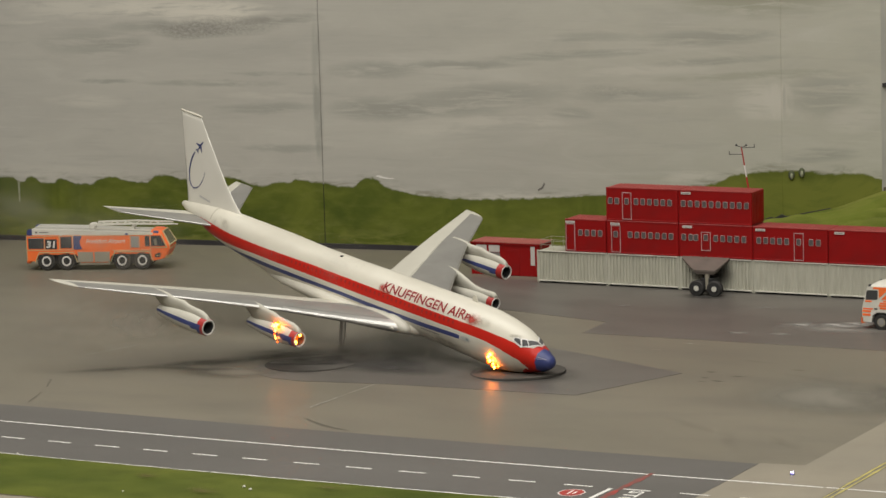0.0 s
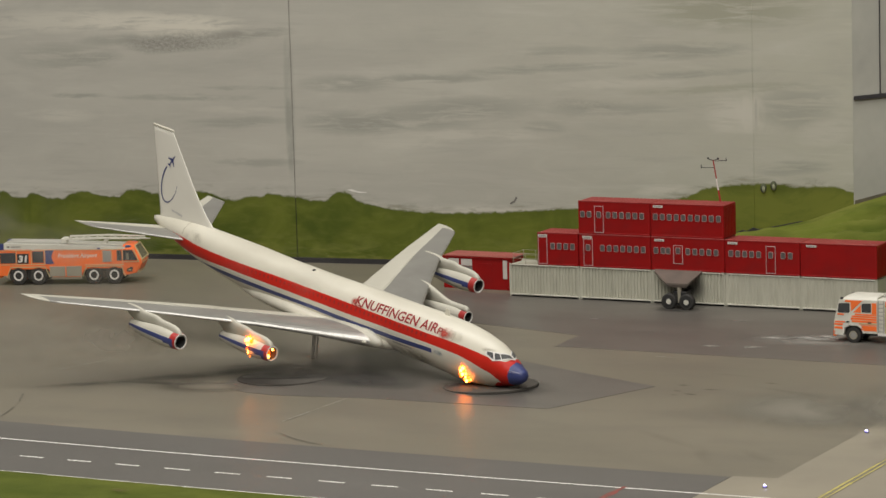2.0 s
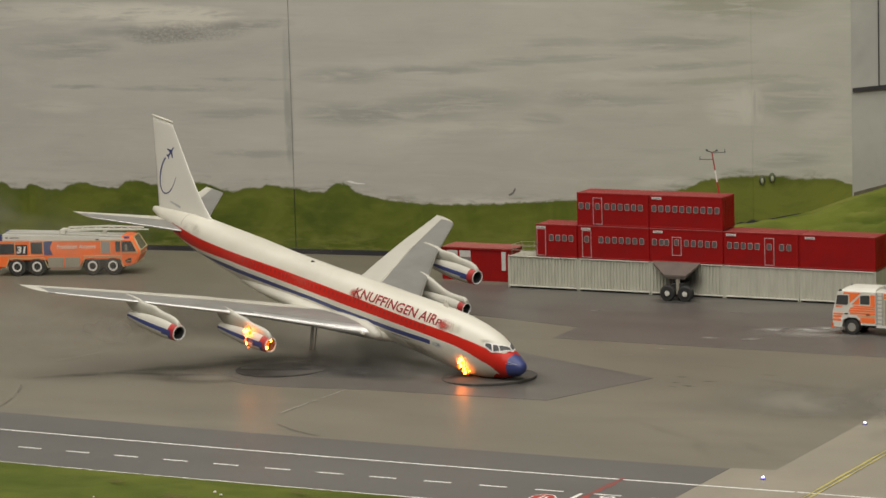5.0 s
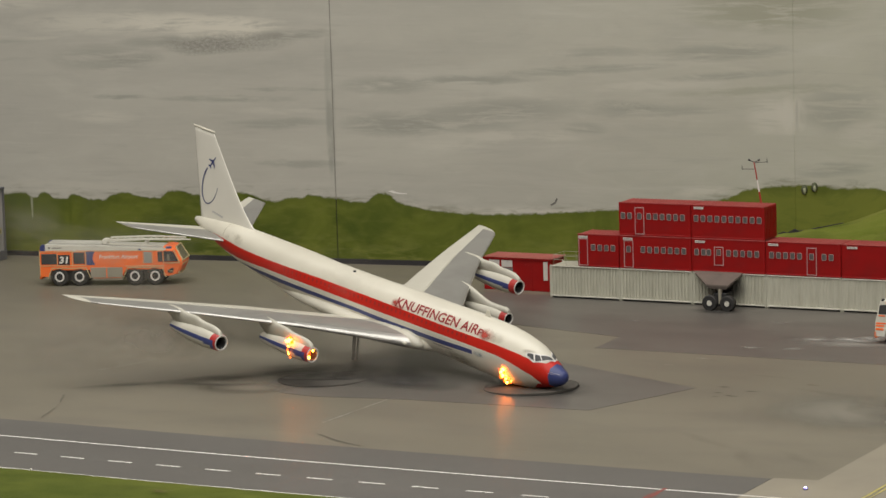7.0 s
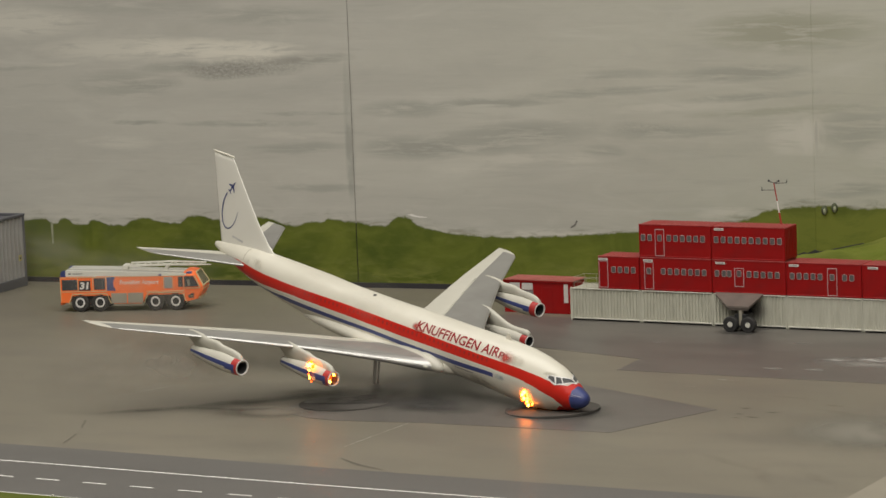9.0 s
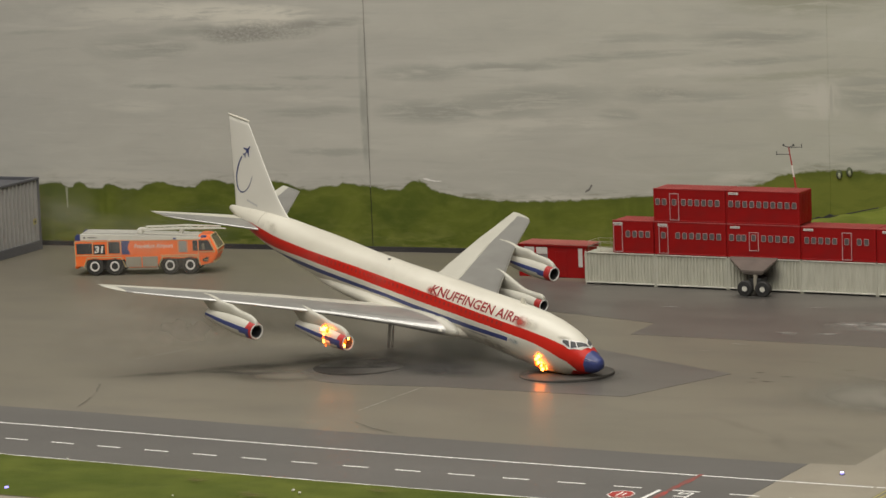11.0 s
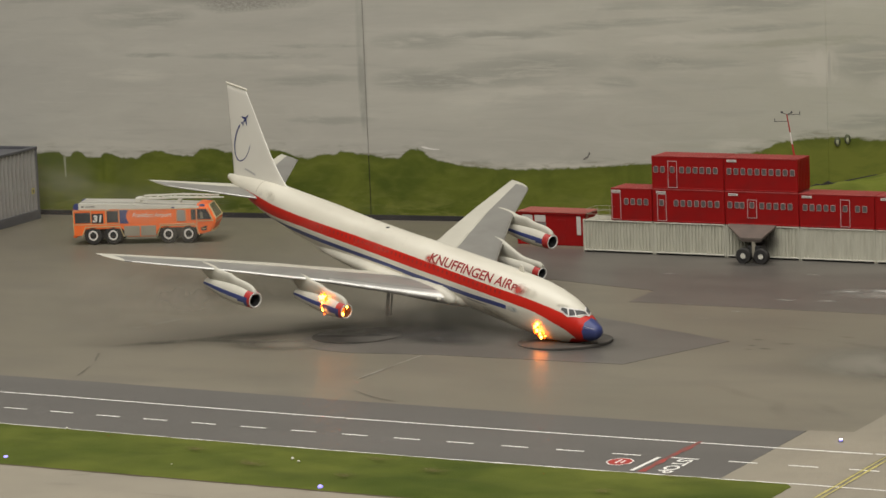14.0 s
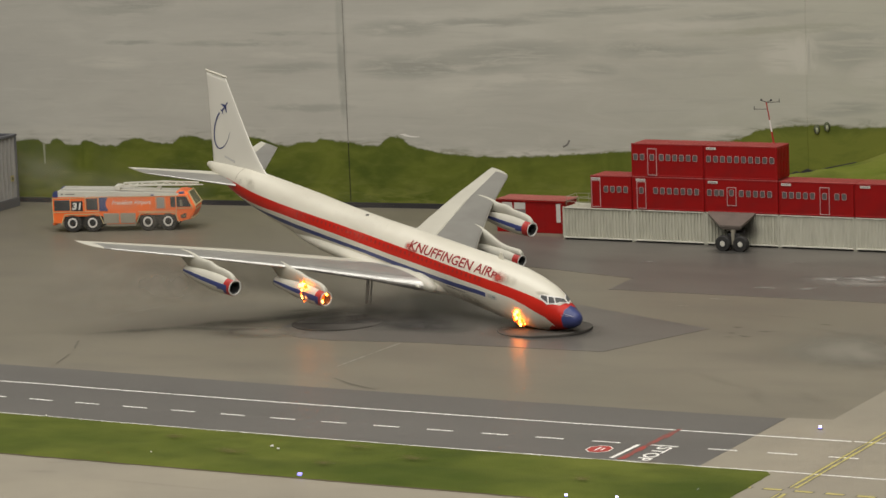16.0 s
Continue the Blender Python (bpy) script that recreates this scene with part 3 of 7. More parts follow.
marks = thing("road_markings", "white painted lines along the service road", "road marking", 0, 0, 0, kind="structure")
line("edge_line", -120, -60.25, 46.6, -60.25, 0.19, LINE, parent=marks, n=90, bent=True)
line("edge_line", 46.75, -60.25, 120, -60.2, 0.18, LINE, parent=marks)
line("edge_line", -120, -68.25, 12, -68.25, 0.09, LINE, parent=marks, wobble=0.06, n=150, bent=True)
line("edge_line", 12, -68.25, 45, -68.25, 0.16, LINE, parent=marks, wobble=0.05, n=40, bent=True)
line("edge_line", 45, -68.25, 120, -68.25, 0.16, LINE, parent=marks)
PERIOD = 3.4953
for i in range(-12, 26):
    x = -5.72 + PERIOD * i
    line("dash", x, -64.3 + 0.0032 * PERIOD * i, x + 1.72, -64.3 + 0.0032 * PERIOD * (i + 0.5), 0.18, LINE, parent=marks, bent=True)

stopmark = thing("stop_marking", "red and white painted stop line with the word STOP", "road marking", 0, 0, 0, kind="structure")
line("red_line", 36.13, -68.2, 36.23, -60.25, 0.40, WORNRED, 0.030, stopmark, 0.05, 14)
line("white_bar", 35.54, -68.1, 35.63, -64.62, 0.25, LINE, 0.030, stopmark)
bm = fit_text(lettering("STOP", 1.0, 0.02), 0, 3.7, 0, 0.72)
for v in bm.verts:
    v.co = Vector((36.92 + v.co.y * 1.25, -64.72 - v.co.x * 0.93, 0.031))
part("stop_word", bm, LINE, stopmark, "white painted word STOP")
# octagon of the painted stop sign
bm = bmesh.new()
oc = [(34.0 + 0.79 * math.cos(math.pi / 8 + i * math.pi / 4), -66.3 + 0.92 * math.sin(math.pi / 8 + i * math.pi / 4)) for i in range(8)]
bm.faces.new([bm.verts.new((x, y, 0.028)) for x, y in oc])
part("sign_rim", bm, LINE, stopmark)
bm = bmesh.new()
bm.faces.new([bm.verts.new((34.0 + (x - 34.0) * 0.9, -66.3 + (y + 66.3) * 0.9, 0.033)) for x, y in oc])
part("sign_face", bm, REDLINE, stopmark, "red painted octagon")
line("sign_bar", 33.9, -66.75, 33.9, -65.8, 0.12, LINE, 0.038, stopmark)
line("sign_bar", 34.2, -66.6, 34.2, -66.0, 0.12, LINE, 0.038, stopmark)

yellow = thing("taxi_guide_line", "double yellow painted taxi guide line", "road marking", 0, 0, 0, kind="structure")


def yellow_line(name, x0, y0, x1, y1, w, *rest):
    d = Vector((x1 - x0, y1 - y0, 0)).normalized() * 0.07
    line("dark_border", x0 - d.x, y0 - d.y, x1 + d.x, y1 + d.y, w + 0.10, TARMAC, 0.025, yellow)
    return line(name, x0, y0, x1, y1, w, *rest)


for dx in (-0.17, 0.17):
    yellow_line("yellow_line", 47.55 + dx, -71.5, 47.95 + dx, -46.0, 0.15, YELLOW, 0.030, yellow, 0.02, 24)
    yellow_line("yellow_line", 47.95 + dx, -46.0, 51.0 + dx, -25.0, 0.15, YELLOW, 0.030, yellow, 0.02, 24)
    yellow_line("yellow_line", 47.4 + dx, -80.0, 47.5 + dx, -72.8, 0.15, YELLOW, 0.030, yellow, 0.02, 8)
for i in range(-1, 5):
    yellow_line("yellow_dash", 44.45 + 1.72 * i, -72.1, 45.45 + 1.72 * i, -72.1, 0.3, YELLOW, 0.030, yellow)

# worn marks on the paint
scuffs = thing("pavement_wear", "pale scratches and dark skid marks on the apron", "wear mark", 0, 0, 0, kind="structure")
for a in ((7.94, -49.94, 8.05, -45.4, 0.12), (8.05, -45.0, 8.15, -41.6, 0.08), (-16.58, -38.43, -15.08, -33.95, 0.11), (21.5, -21.2, 23.2, -21.4, 0.14), (20.3, -24.3, 21.1, -24.2, 0.1)):
    line("scratch", *a, SCUFF, 0.034, scuffs, 0.05, 8)
for a in ((-10.6, -54.4, -11.6, -51.4, 0.14), (-12.4, -49.6, -13.7, -47.2, 0.16), (9.6, -53.2, 11.6, -54.6, 0.12), (11.6, -54.6, 13.8, -55.5, 0.1)):
    line("skid_mark", *a, SKID, 0.034, scuffs, 0.04, 6)


def stain(name, x, y, rx, ry, turn, material, parent, z=0.036):
    """A flat sheet with its middle at x, y, turned by degrees."""
    bm = bmesh.new()
    bm.faces.new([bm.verts.new(p) for p in ((-rx, -ry, 0), (rx, -ry, 0), (rx, ry, 0), (-rx, ry, 0))])
    ob = part(name, bm, material, parent)
    ob.matrix_basis = pose(x * K, y * K, z * K, 0, 0, turn)
    return ob


soot = thing("soot_stains", "black soot stains and painted shade on the apron under the aeroplane", "stain", 0, 0, 0, kind="structure")
# soot, with the shadow under wing and hull deepened by the broad sheets
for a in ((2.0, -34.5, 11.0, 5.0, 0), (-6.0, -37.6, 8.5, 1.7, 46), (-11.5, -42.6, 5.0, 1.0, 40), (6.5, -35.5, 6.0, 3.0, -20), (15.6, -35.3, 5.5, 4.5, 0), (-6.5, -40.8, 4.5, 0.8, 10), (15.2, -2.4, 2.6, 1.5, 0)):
    stain("soot_stain", *a, SOOTFAINT if a[0] < -5 else SOOTSHADE, soot, z=0.040 + 0.004 * (a[0] % 1))
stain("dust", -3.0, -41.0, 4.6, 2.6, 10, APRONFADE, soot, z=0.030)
dust = thing("dust_film", "pale dust film over the apron's painted edge", "stain", 0, 0, 0, kind="structure")
for a in ((45.0, -32.0, 8.0, 11.0, 0), (38.0, -36.0, 9.0, 7.0, -30)):
    stain("dust", *a, PALEDUST, dust, z=0.028 + 0.002 * (a[0] % 2))
skids = thing("skid_marks", "faint curved tyre marks on the apron", "stain", 0, 0, 0, kind="structure")
for a in ((33.0, -47.0, 4.5, 0.7, -35), (37.0, -50.5, 4.0, 0.8, -60), (38.5, -38.5, 4.0, 0.6, -55), (40.5, -33.5, 3.5, 0.7, -65), (34.5, -30.5, 4.0, 0.5, -20), (46.0, -44.0, 3.0, 1.2, -80), (29.0, -26.2, 2.5, 0.3, -8),
          (42.6, -36.0, 4.2, 0.7, -62), (6.6, -80.9, 1.6, 0.5, 12), (6.3, -78.6, 1.2, 0.35, 35), (15.0, -81.5, 6.0, 0.3, -2), (45.2, -34.5, 5.0, 1.6, -80), (40.2, -50.0, 3.2, 0.8, -42)):
    stain("skid_mark", *a, SKIDSTAIN, skids)
for a in ((27.5, -30.6, 0.55, 0.30, 8), (27.9, -32.6, 0.45, 0.22, 0), (29.1, -33.4, 0.75, 0.28, -6), (29.8, -31.5, 0.75, 0.26, 12), (28.2, -33.9, 0.5, 0.15, 0), (32.8, -28.2, 0.8, 0.18, -5), (43.0, -31.5, 0.4, 0.3, -30)):
    stain("scuff", *a, SCUFFSTAIN, skids)
turf = thing("turf_stains", "brown worn spots in the turf", "stain", 0, 0, 0, kind="structure")
for i, a in enumerate(((9.8, -71.9, 1.1, 0.8, 0), (14.9, -74.2, 1.6, 0.9, 0), (21.5, -75.2, 1.0, 0.7, 0), (25.7, -72.6, 1.5, 0.8, 0), (21.3, -71.0, 1.4, 0.6, 0), (38.6, -69.6, 0.9, 0.6, 0), (36.7, -74.1, 0.8, 0.8, 0))):
    stain("turf_stain", *a, BROWNSTAIN, turf, z=0.36)
foam = thing("dried_foam", "whitish dried foam spots beside the fire engine", "stain", 0, 0, 0, kind="structure")
for a in ((30.6, -10.4, 1.8, 1.3, 8), (29.4, -11.2, 2.2, 0.9, 0), (26.8, -11.8, 1.5, 0.4, 5), (11.0, -8.0, 0.8, 0.2, 15)):
    stain("foam_spot", *a, FOAM, foam)
for a in ((29.5, -12.0, 6.0, 3.0, 6), (29.8, -10.9, 2.6, 1.6, 6), (21.6, -5.8, 0.9, 0.35, 0), (26.6, -15.8, 1.0, 0.7, 20), (23.6, -16.2, 1.1, 0.5, 0)):
    stain("foam_haze", *a, FOAMHAZE, foam, z=0.031)

# the grass strip: a low turf cushion with short flock fibres
bm = bmesh.new()
nx, ny = 150, 14
X0, X1, Y0, Y1 = -80.0, 45.3, -77.7, -68.32
grid = []
for i in range(nx + 1):
    row = []
    for j in range(ny + 1):
        x, y = X0 + (X1 - X0) * i / nx, Y0 + (Y1 - Y0) * j / ny
        edge = min(1.0, min(j, ny - j) / 1.5, (nx - i) / 1.5)
        jit = 0.09 * noise.noise(Vector((x * 0.9, y * 0.9, 3)))
        if j in (0, ny):
            y += jit
        y += bow(x) * j / ny
        if i == nx:
            x += 1.5 * jit - 0.45 * max(0, j - ny + 1)
        z = 0.03 + 0.16 * edge * (1 + 0.8 * noise.noise(Vector((x * 0.5, y * 0.5, 0))))
        row.append((x, y, z))
    grid.append(row)
knots = [[bm.verts.new(q) for q in row] for row in grid]
for i in range(nx):
    for j in range(ny):
        bm.faces.new((knots[i][j], knots[i + 1][j], knots[i + 1][j + 1], knots[i][j + 1]))
line("turf_edge", -80, -77.8, 45.2, -77.8, 0.22, mat("turf_edge_soil", (0.085, 0.065, 0.035), 0.9), 0.030, marks, 0.08, 160)
grass = tagged(part("grass_strip", bm, GRASS, None, smooth=True), "mid-green flocked turf strip beside the service road", "grass", kind="stuff")

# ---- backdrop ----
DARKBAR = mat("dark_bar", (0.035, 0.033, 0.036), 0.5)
WALL_TURN = math.degrees(math.atan(0.12))


def on_wall(x):
    return 7.6 + 0.12 * (x + 57.0)


backdrop = thing("backdrop", "grey painted cloudy sky panels with a green hedge", "backdrop", -66, on_wall(-66) , 0, WALL_TURN, kind="structure")


def along_wall(x):
    return (x + 66.0) * math.sqrt(1 + 0.12 ** 2)


seams = [-66.0 - 60, -25.45, 14.3, 22.4]
for a, b in zip(seams, seams[1:]):
    u0, u1 = along_wall(a) + (0.04 if a < 0 else 0.012), along_wall(b) - (0.04 if b < 0 else 0.012)
    part("panel", boxed(u0, u1, 0, 1.2, -0.3, 52, 0.03), BACKDROP, backdrop)
# filler strips behind the joints, and a dark bar as shade along the foot
u = along_wall(seams[1])
part("joint_strip", boxed(u - 0.3, u + 0.3, 0.05, 0.6, -0.3, 5.5), mat("dark_green_filler", (0.030, 0.036, 0.010), 0.8), backdrop, "dark green joint between hedge panels")
part("joint_strip", boxed(u - 0.3, u + 0.3, 0.05, 0.6, 5.5, 52), mat("joint_filler", (0.20, 0.19, 0.17), 0.8, color2=(0.34, 0.325, 0.29), scale=0.5, amount=1.0), backdrop, "dark open joint between panels")
u = along_wall(seams[2])
part("joint_strip", boxed(u - 0.3, u + 0.3, 0.03, 0.6, -0.3, 52), BACKDROP, backdrop, "painted-over joint")
part("foot_gap", boxed(along_wall(-100), along_wall(12.5), -0.16, -0.004, 0.0, 0.42), DARKBAR, backdrop, "dark strip standing in for the gap's shade along the foot")

SIDEGREY = mat("side_wall_paint", (0.43, 0.425, 0.375), 0.7, color2=(0.30, 0.298, 0.27), scale=0.16, amount=0.9, stretch=(1, 1, 0.8), dirt=(0.54, 0.53, 0.47), dscale=0.3, damount=0.4)
# paint chip, pale dab and a drip on the panels
def wall_mark(name, pts, material, label):
    bm = bmesh.new()
    bm.faces.new([bm.verts.new((x, -0.012, z)) for x, z in pts])
    part(name, bm, material, backdrop, label)


wall_mark("paint_chip", [(60.1, 5.25), (60.5, 5.45), (60.72, 5.85), (60.6, 5.95), (60.42, 5.6), (60.05, 5.38)], mat("grey_chip", (0.17, 0.16, 0.145), 0.7), "dark paint chip")
wall_mark("paint_dab", [(45.6, 6.27), (46.1, 6.10), (46.7, 6.02), (47.3, 6.04), (47.35, 6.10), (46.8, 6.13), (46.4, 6.2), (46.0, 6.33)], LINE, "white paint dab")
wall_mark("paint_drip", [(11.7, 5.2), (11.95, 5.2), (11.9, 3.4), (11.78, 3.4)], mat("grey_drip", (0.34, 0.35, 0.24), 0.7, color2=(0.2, 0.21, 0.12), scale=1.2, amount=0.9), "pale paint drip")
# foot of the right-hand panel on the slope, its shaded gap a dark strip
part("foot_gap", prism([(along_wall(x), z) for x, z in ((10.5, 2.3), (14.5, 3.36), (18.2, 4.28), (18.2, 4.36), (14.6, 3.62), (14.2, 3.76), (13.6, 3.46), (13.3, 3.54), (12.6, 3.28), (10.5, 2.6))], "y", -0.12, -0.004), DARKBAR, backdrop, "dark strip standing in for the shaded gap between slope and panel")
side = thing("wall_side", "grey painted side wall with dark bars", "wall", 22.5, on_wall(22.5) + 0.015, 0, WALL_TURN, kind="structure")
part("wall_face", boxed(-0.13, 60, 0, 1.0, -0.3, 52), SIDEGREY, side)
bm = bmesh.new()
prism([(0.0, 14.1), (60, 20.4), (60, 20.8), (0.0, 14.42)], "y", -0.2, -0.004, bm)
part("dark_ledge", bm, DARKBAR, side, "dark rising ledge")
for u in (2.1, 4.1, 6.1):
    part("dark_mullion", boxed(u - 0.035, u + 0.035, -0.12, -0.004, 14.3 + 0.106 * u, 52), DARKBAR, side)
part("dark_skirt", prism([(0, 5.7), (60, 22.3), (60, 22.7), (0, 6.08)], "y", -0.12, -0.004), mat("brown_gap", (0.085, 0.075, 0.055), 0.8, color2=(0.15, 0.13, 0.08), scale=0.5, amount=0.9), side)

# hill behind the containers
bm = bmesh.new()
nx, ny = 240, 64
rows = []
for i in range(nx + 1):
    x = 4.0 + 76.0 * i / nx
    row = []
    for j in range(ny + 1):
        s = j / ny
        y = 2.7 + (on_wall(x) + (0.0 if x > 22.5 else -0.05) - 2.7) * s
        top = float(np.interp(x, [4.0, 10, 12.6, 14.5, 18.7, 22.3, 26.3, 80], [0, 2.4, 3.1, 3.5, 4.4, 5.75, 7.0, 23]))
        ridge = 1.15 * noise.noise(Vector((x * 0.10, y * 1.0, 0))) + 0.42 * noise.noise(Vector((x * 0.4, y * 1.6, 5))) + 0.22 * noise.noise(Vector((x * 1.1, y * 2.6, 9)))
        z = top * (0.35 * s + 0.65 * s * s * (3 - 2 * s)) + ridge * min(1, s * 4) * min(1, (1 - s) * 5)
        row.append((x, y, max(0.02, z)))
    rows.append(row)
knots = [[bm.verts.new(q) for q in row] for row in rows]
for i in range(nx):
    for j in range(ny):
        bm.faces.new((knots[i][j], knots[i + 1][j], knots[i + 1][j + 1], knots[i][j + 1]))
tagged(part("grass_hill", bm, GREENHILL, None, smooth=True), "green flocked slope rising towards the backdrop", "hill", kind="structure")


# plain hall round the model
hall = thing("hall", "plain grey exhibition hall round the model table", "room", 0, 0, 0, kind="structure")
for nm, b in (("ceiling", (-3.2, 4.2, -5.2, 1.6, 1.9, 2.0)), ("hall_floor", (-3.2, 4.2, -5.2, 1.6, -1.0, -0.9)), ("wall_north", (-3.2, 4.2, 1.5, 1.6, -0.9, 1.9)),
              ("wall_south", (-3.2, 4.2, -5.2, -5.1, -0.9, 1.9)), ("wall_west", (-3.3, -3.2, -5.2, 1.6, -0.9, 1.9)), ("wall_east", (4.2, 4.3, -5.2, 1.6, -0.9, 1.9))):
    part(nm, boxed(*b), HALL, hall, k=1.0)
part("table_frame", boxed(-150, 160, -125, 60, -78, -0.5, 0.5), PLINTH, hall)

# ---- the container building ----
LEN, HIGH, DEEP = 6.06, 2.59, 2.44


def ribbed_wall(bm, x0, x1, y, z0, z1, pitch=0.27, depth=0.035, facing=-1):
    """A wall along x, folded into ribs that stand out in y."""
    xs, x, i = [], x0, 0
    while x < x1 - 1e-6:
        xs += [(x, 0.0), (min(x + pitch * 0.36, x1), 0.0), (min(x + pitch * 0.5, x1), depth), (min(x + pitch * 0.86, x1), depth)]
        x += pitch
    xs = [p for k, p in enumerate(xs) if k == 0 or p[0] > xs[k - 1][0] + 1e-6] + [(x1, 0.0)]
    lo = [bm.verts.new((a, y - facing * d, z0)) for a, d in xs]
    hi = [bm.verts.new((a, y - facing * d, z1)) for a, d in xs]
    for k in range(len(xs) - 1):
        q = (lo[k], lo[k + 1], hi[k + 1], hi[k])
        bm.faces.new(q if facing < 0 else q[::-1])


def ribbed_roof(bm, x0, x1, y0, y1, z, pitch=0.3, depth=0.05):
    n = int((x1 - x0) / pitch)
    p = (x1 - x0) / n
    xs = []
    for i in range(n):
        xs += [(x0 + p * i, 0), (x0 + p * (i + 0.4), 0), (x0 + p * (i + 0.5), depth), (x0 + p * (i + 0.9), depth)]
    xs.append((x1, 0))
    a = [bm.verts.new((x, y0, z + d)) for x, d in xs]
    b = [bm.verts.new((x, y1, z + d)) for x, d in xs]
    for k in range(len(xs) - 1):
        bm.faces.new((a[k], a[k + 1], b[k + 1], b[k]))


def freight_container(length, label, rib=0.032):
    c = thing("freight_container", label, "container", 0, 0, 0, group="white containers")
    bm = bmesh.new()
    ribbed_wall(bm, 0.14, length - 0.14, 0.04, 0.16, HIGH - 0.12, depth=rib)
    ribbed_wall(bm, 0.14, length - 0.14, DEEP - 0.04, 0.16, HIGH - 0.12, depth=rib, facing=1)
    part("side_wall", bm, CONTWHITE, c)
    for x in (0.03, length - 0.1):
        part("end_wall", boxed(x, x + 0.07, 0.1, DEEP - 0.1, 0.14, HIGH - 0.1), CONTWHITE, c)
    bm = bmesh.new()
    ribbed_roof(bm, 0.1, length - 0.1, 0.08, DEEP - 0.08, HIGH - 0.09)
    part("roof", bm, CONTWHITE, c)
    for x in (0.0, length - 0.15):
        for y in (0.0, DEEP - 0.15):
            part("corner_post", boxed(x + 0.01, x + 0.14, y + 0.03, y + 0.15, 0.155, HIGH - 0.12, 0.012), CONTWHITE, c)
    for y in (-0.05, DEEP - 0.13):
        part("top_rail", boxed(0.13, length - 0.13, y + 0.02, y + 0.13, HIGH - 0.11, HIGH - 0.02, 0.02), CASTING, c)
        part("bottom_rail", boxed(0.13, length - 0.13, y, y + 0.13, 0.15, 0.25, 0.02), CASTING, c)
    part("underframe", boxed(0.2, length - 0.2, 0.16, DEEP - 0.16, 0.0, 0.2), BLACK, c)
    cast = part("corner_casting", boxed(0.03, 0.13, 0.012, 0.155, 0.0, 0.16, 0.02), CONTWHITE, c)
    for x, y, z in ((length - 0.16, 0, 0), (0, DEEP - 0.155, 0), (length - 0.17, DEEP - 0.155, 0), (0, 0, HIGH - 0.14), (length - 0.17, 0, HIGH - 0.14), (0, DEEP - 0.155, HIGH - 0.14), (length - 0.17, DEEP - 0.155, HIGH - 0.14)):
        share(cast, c, x, y, z)
    return c


first = freight_container(LEN, "weathered grey-white ribbed freight container on the apron", 0.085)
copy_thing(first, pose(LEN * K, 0, 0))
tagged(copy_thing(first, pose(2 * LEN * K, 0, 0)), "grey-white ribbed freight container with soot stains")
smoothed = freight_container(LEN, "grey-white freight container with faint ribs and grime", 0.03)
smoothed.matrix_world = pose(3 * LEN * K, 0, 0)
copy_thing(smoothed, pose(4 * LEN * K, 0, 0))

# small window shared by all the office containers: rounded frame and a pane
def rounded(w, h, r, n=4):
    pts = []
    for cx, cz, a0 in ((w / 2 - r, h / 2 - r, 0), (-w / 2 + r, h / 2 - r, 90), (-w / 2 + r, -h / 2 + r, 180), (w / 2 - r, -h / 2 + r, 270)):
        for i in range(n + 1):
            a = radians(a0 + 90 * i / n)
            pts.append((cx + r * math.cos(a), cz + r * math.sin(a)))
    return pts


FRAMEGREY = mat("pale_window_frame", (0.42, 0.33, 0.31), 0.5, color2=(0.34, 0.22, 0.21), scale=2, amount=0.5)
DOORLINE = mat("white_door_frame", (0.56, 0.42, 0.41), 0.5, color2=(0.42, 0.22, 0.21), scale=2, amount=0.6)
PLATE = mat("white_sign_plate", (0.62, 0.58, 0.54), 0.5, color2=(0.52, 0.48, 0.45), scale=2, amount=0.5)
INK = mat("grey_print", (0.22, 0.2, 0.19), 0.6)

bm = bmesh.new()
outer, inner = rounded(0.38, 0.50, 0.09), rounded(0.325, 0.44, 0.07)
loft(bm, [[(a, -0.035, b) for a, b in outer], [(a, -0.05, b) for a, b in [(p[0] * 0.97, p[1] * 0.97) for p in outer]], [(a, -0.05, b) for a, b in inner], [(a, -0.012, b) for a, b in inner]], cap=False)
loft(bm, [[(a, 0.01, b) for a, b in outer], [(a, -0.035, b) for a, b in outer]], cap=False)
WINDOW_FRAME = part("window", bm, FRAMEGREY, None, "pale framed window")
bm = bmesh.new()
bm.faces.new([bm.verts.new((a, -0.014, b)) for a, b in rounded(0.335, 0.45, 0.075)])
PANE = part("pane", bm, GREYGLASS, None, "grey glass")


def window(c, x, z):
    w = share(WINDOW_FRAME, c, x, 0.0, z, "window")
    p = new("pane", PANE.data)
    p.parent = w


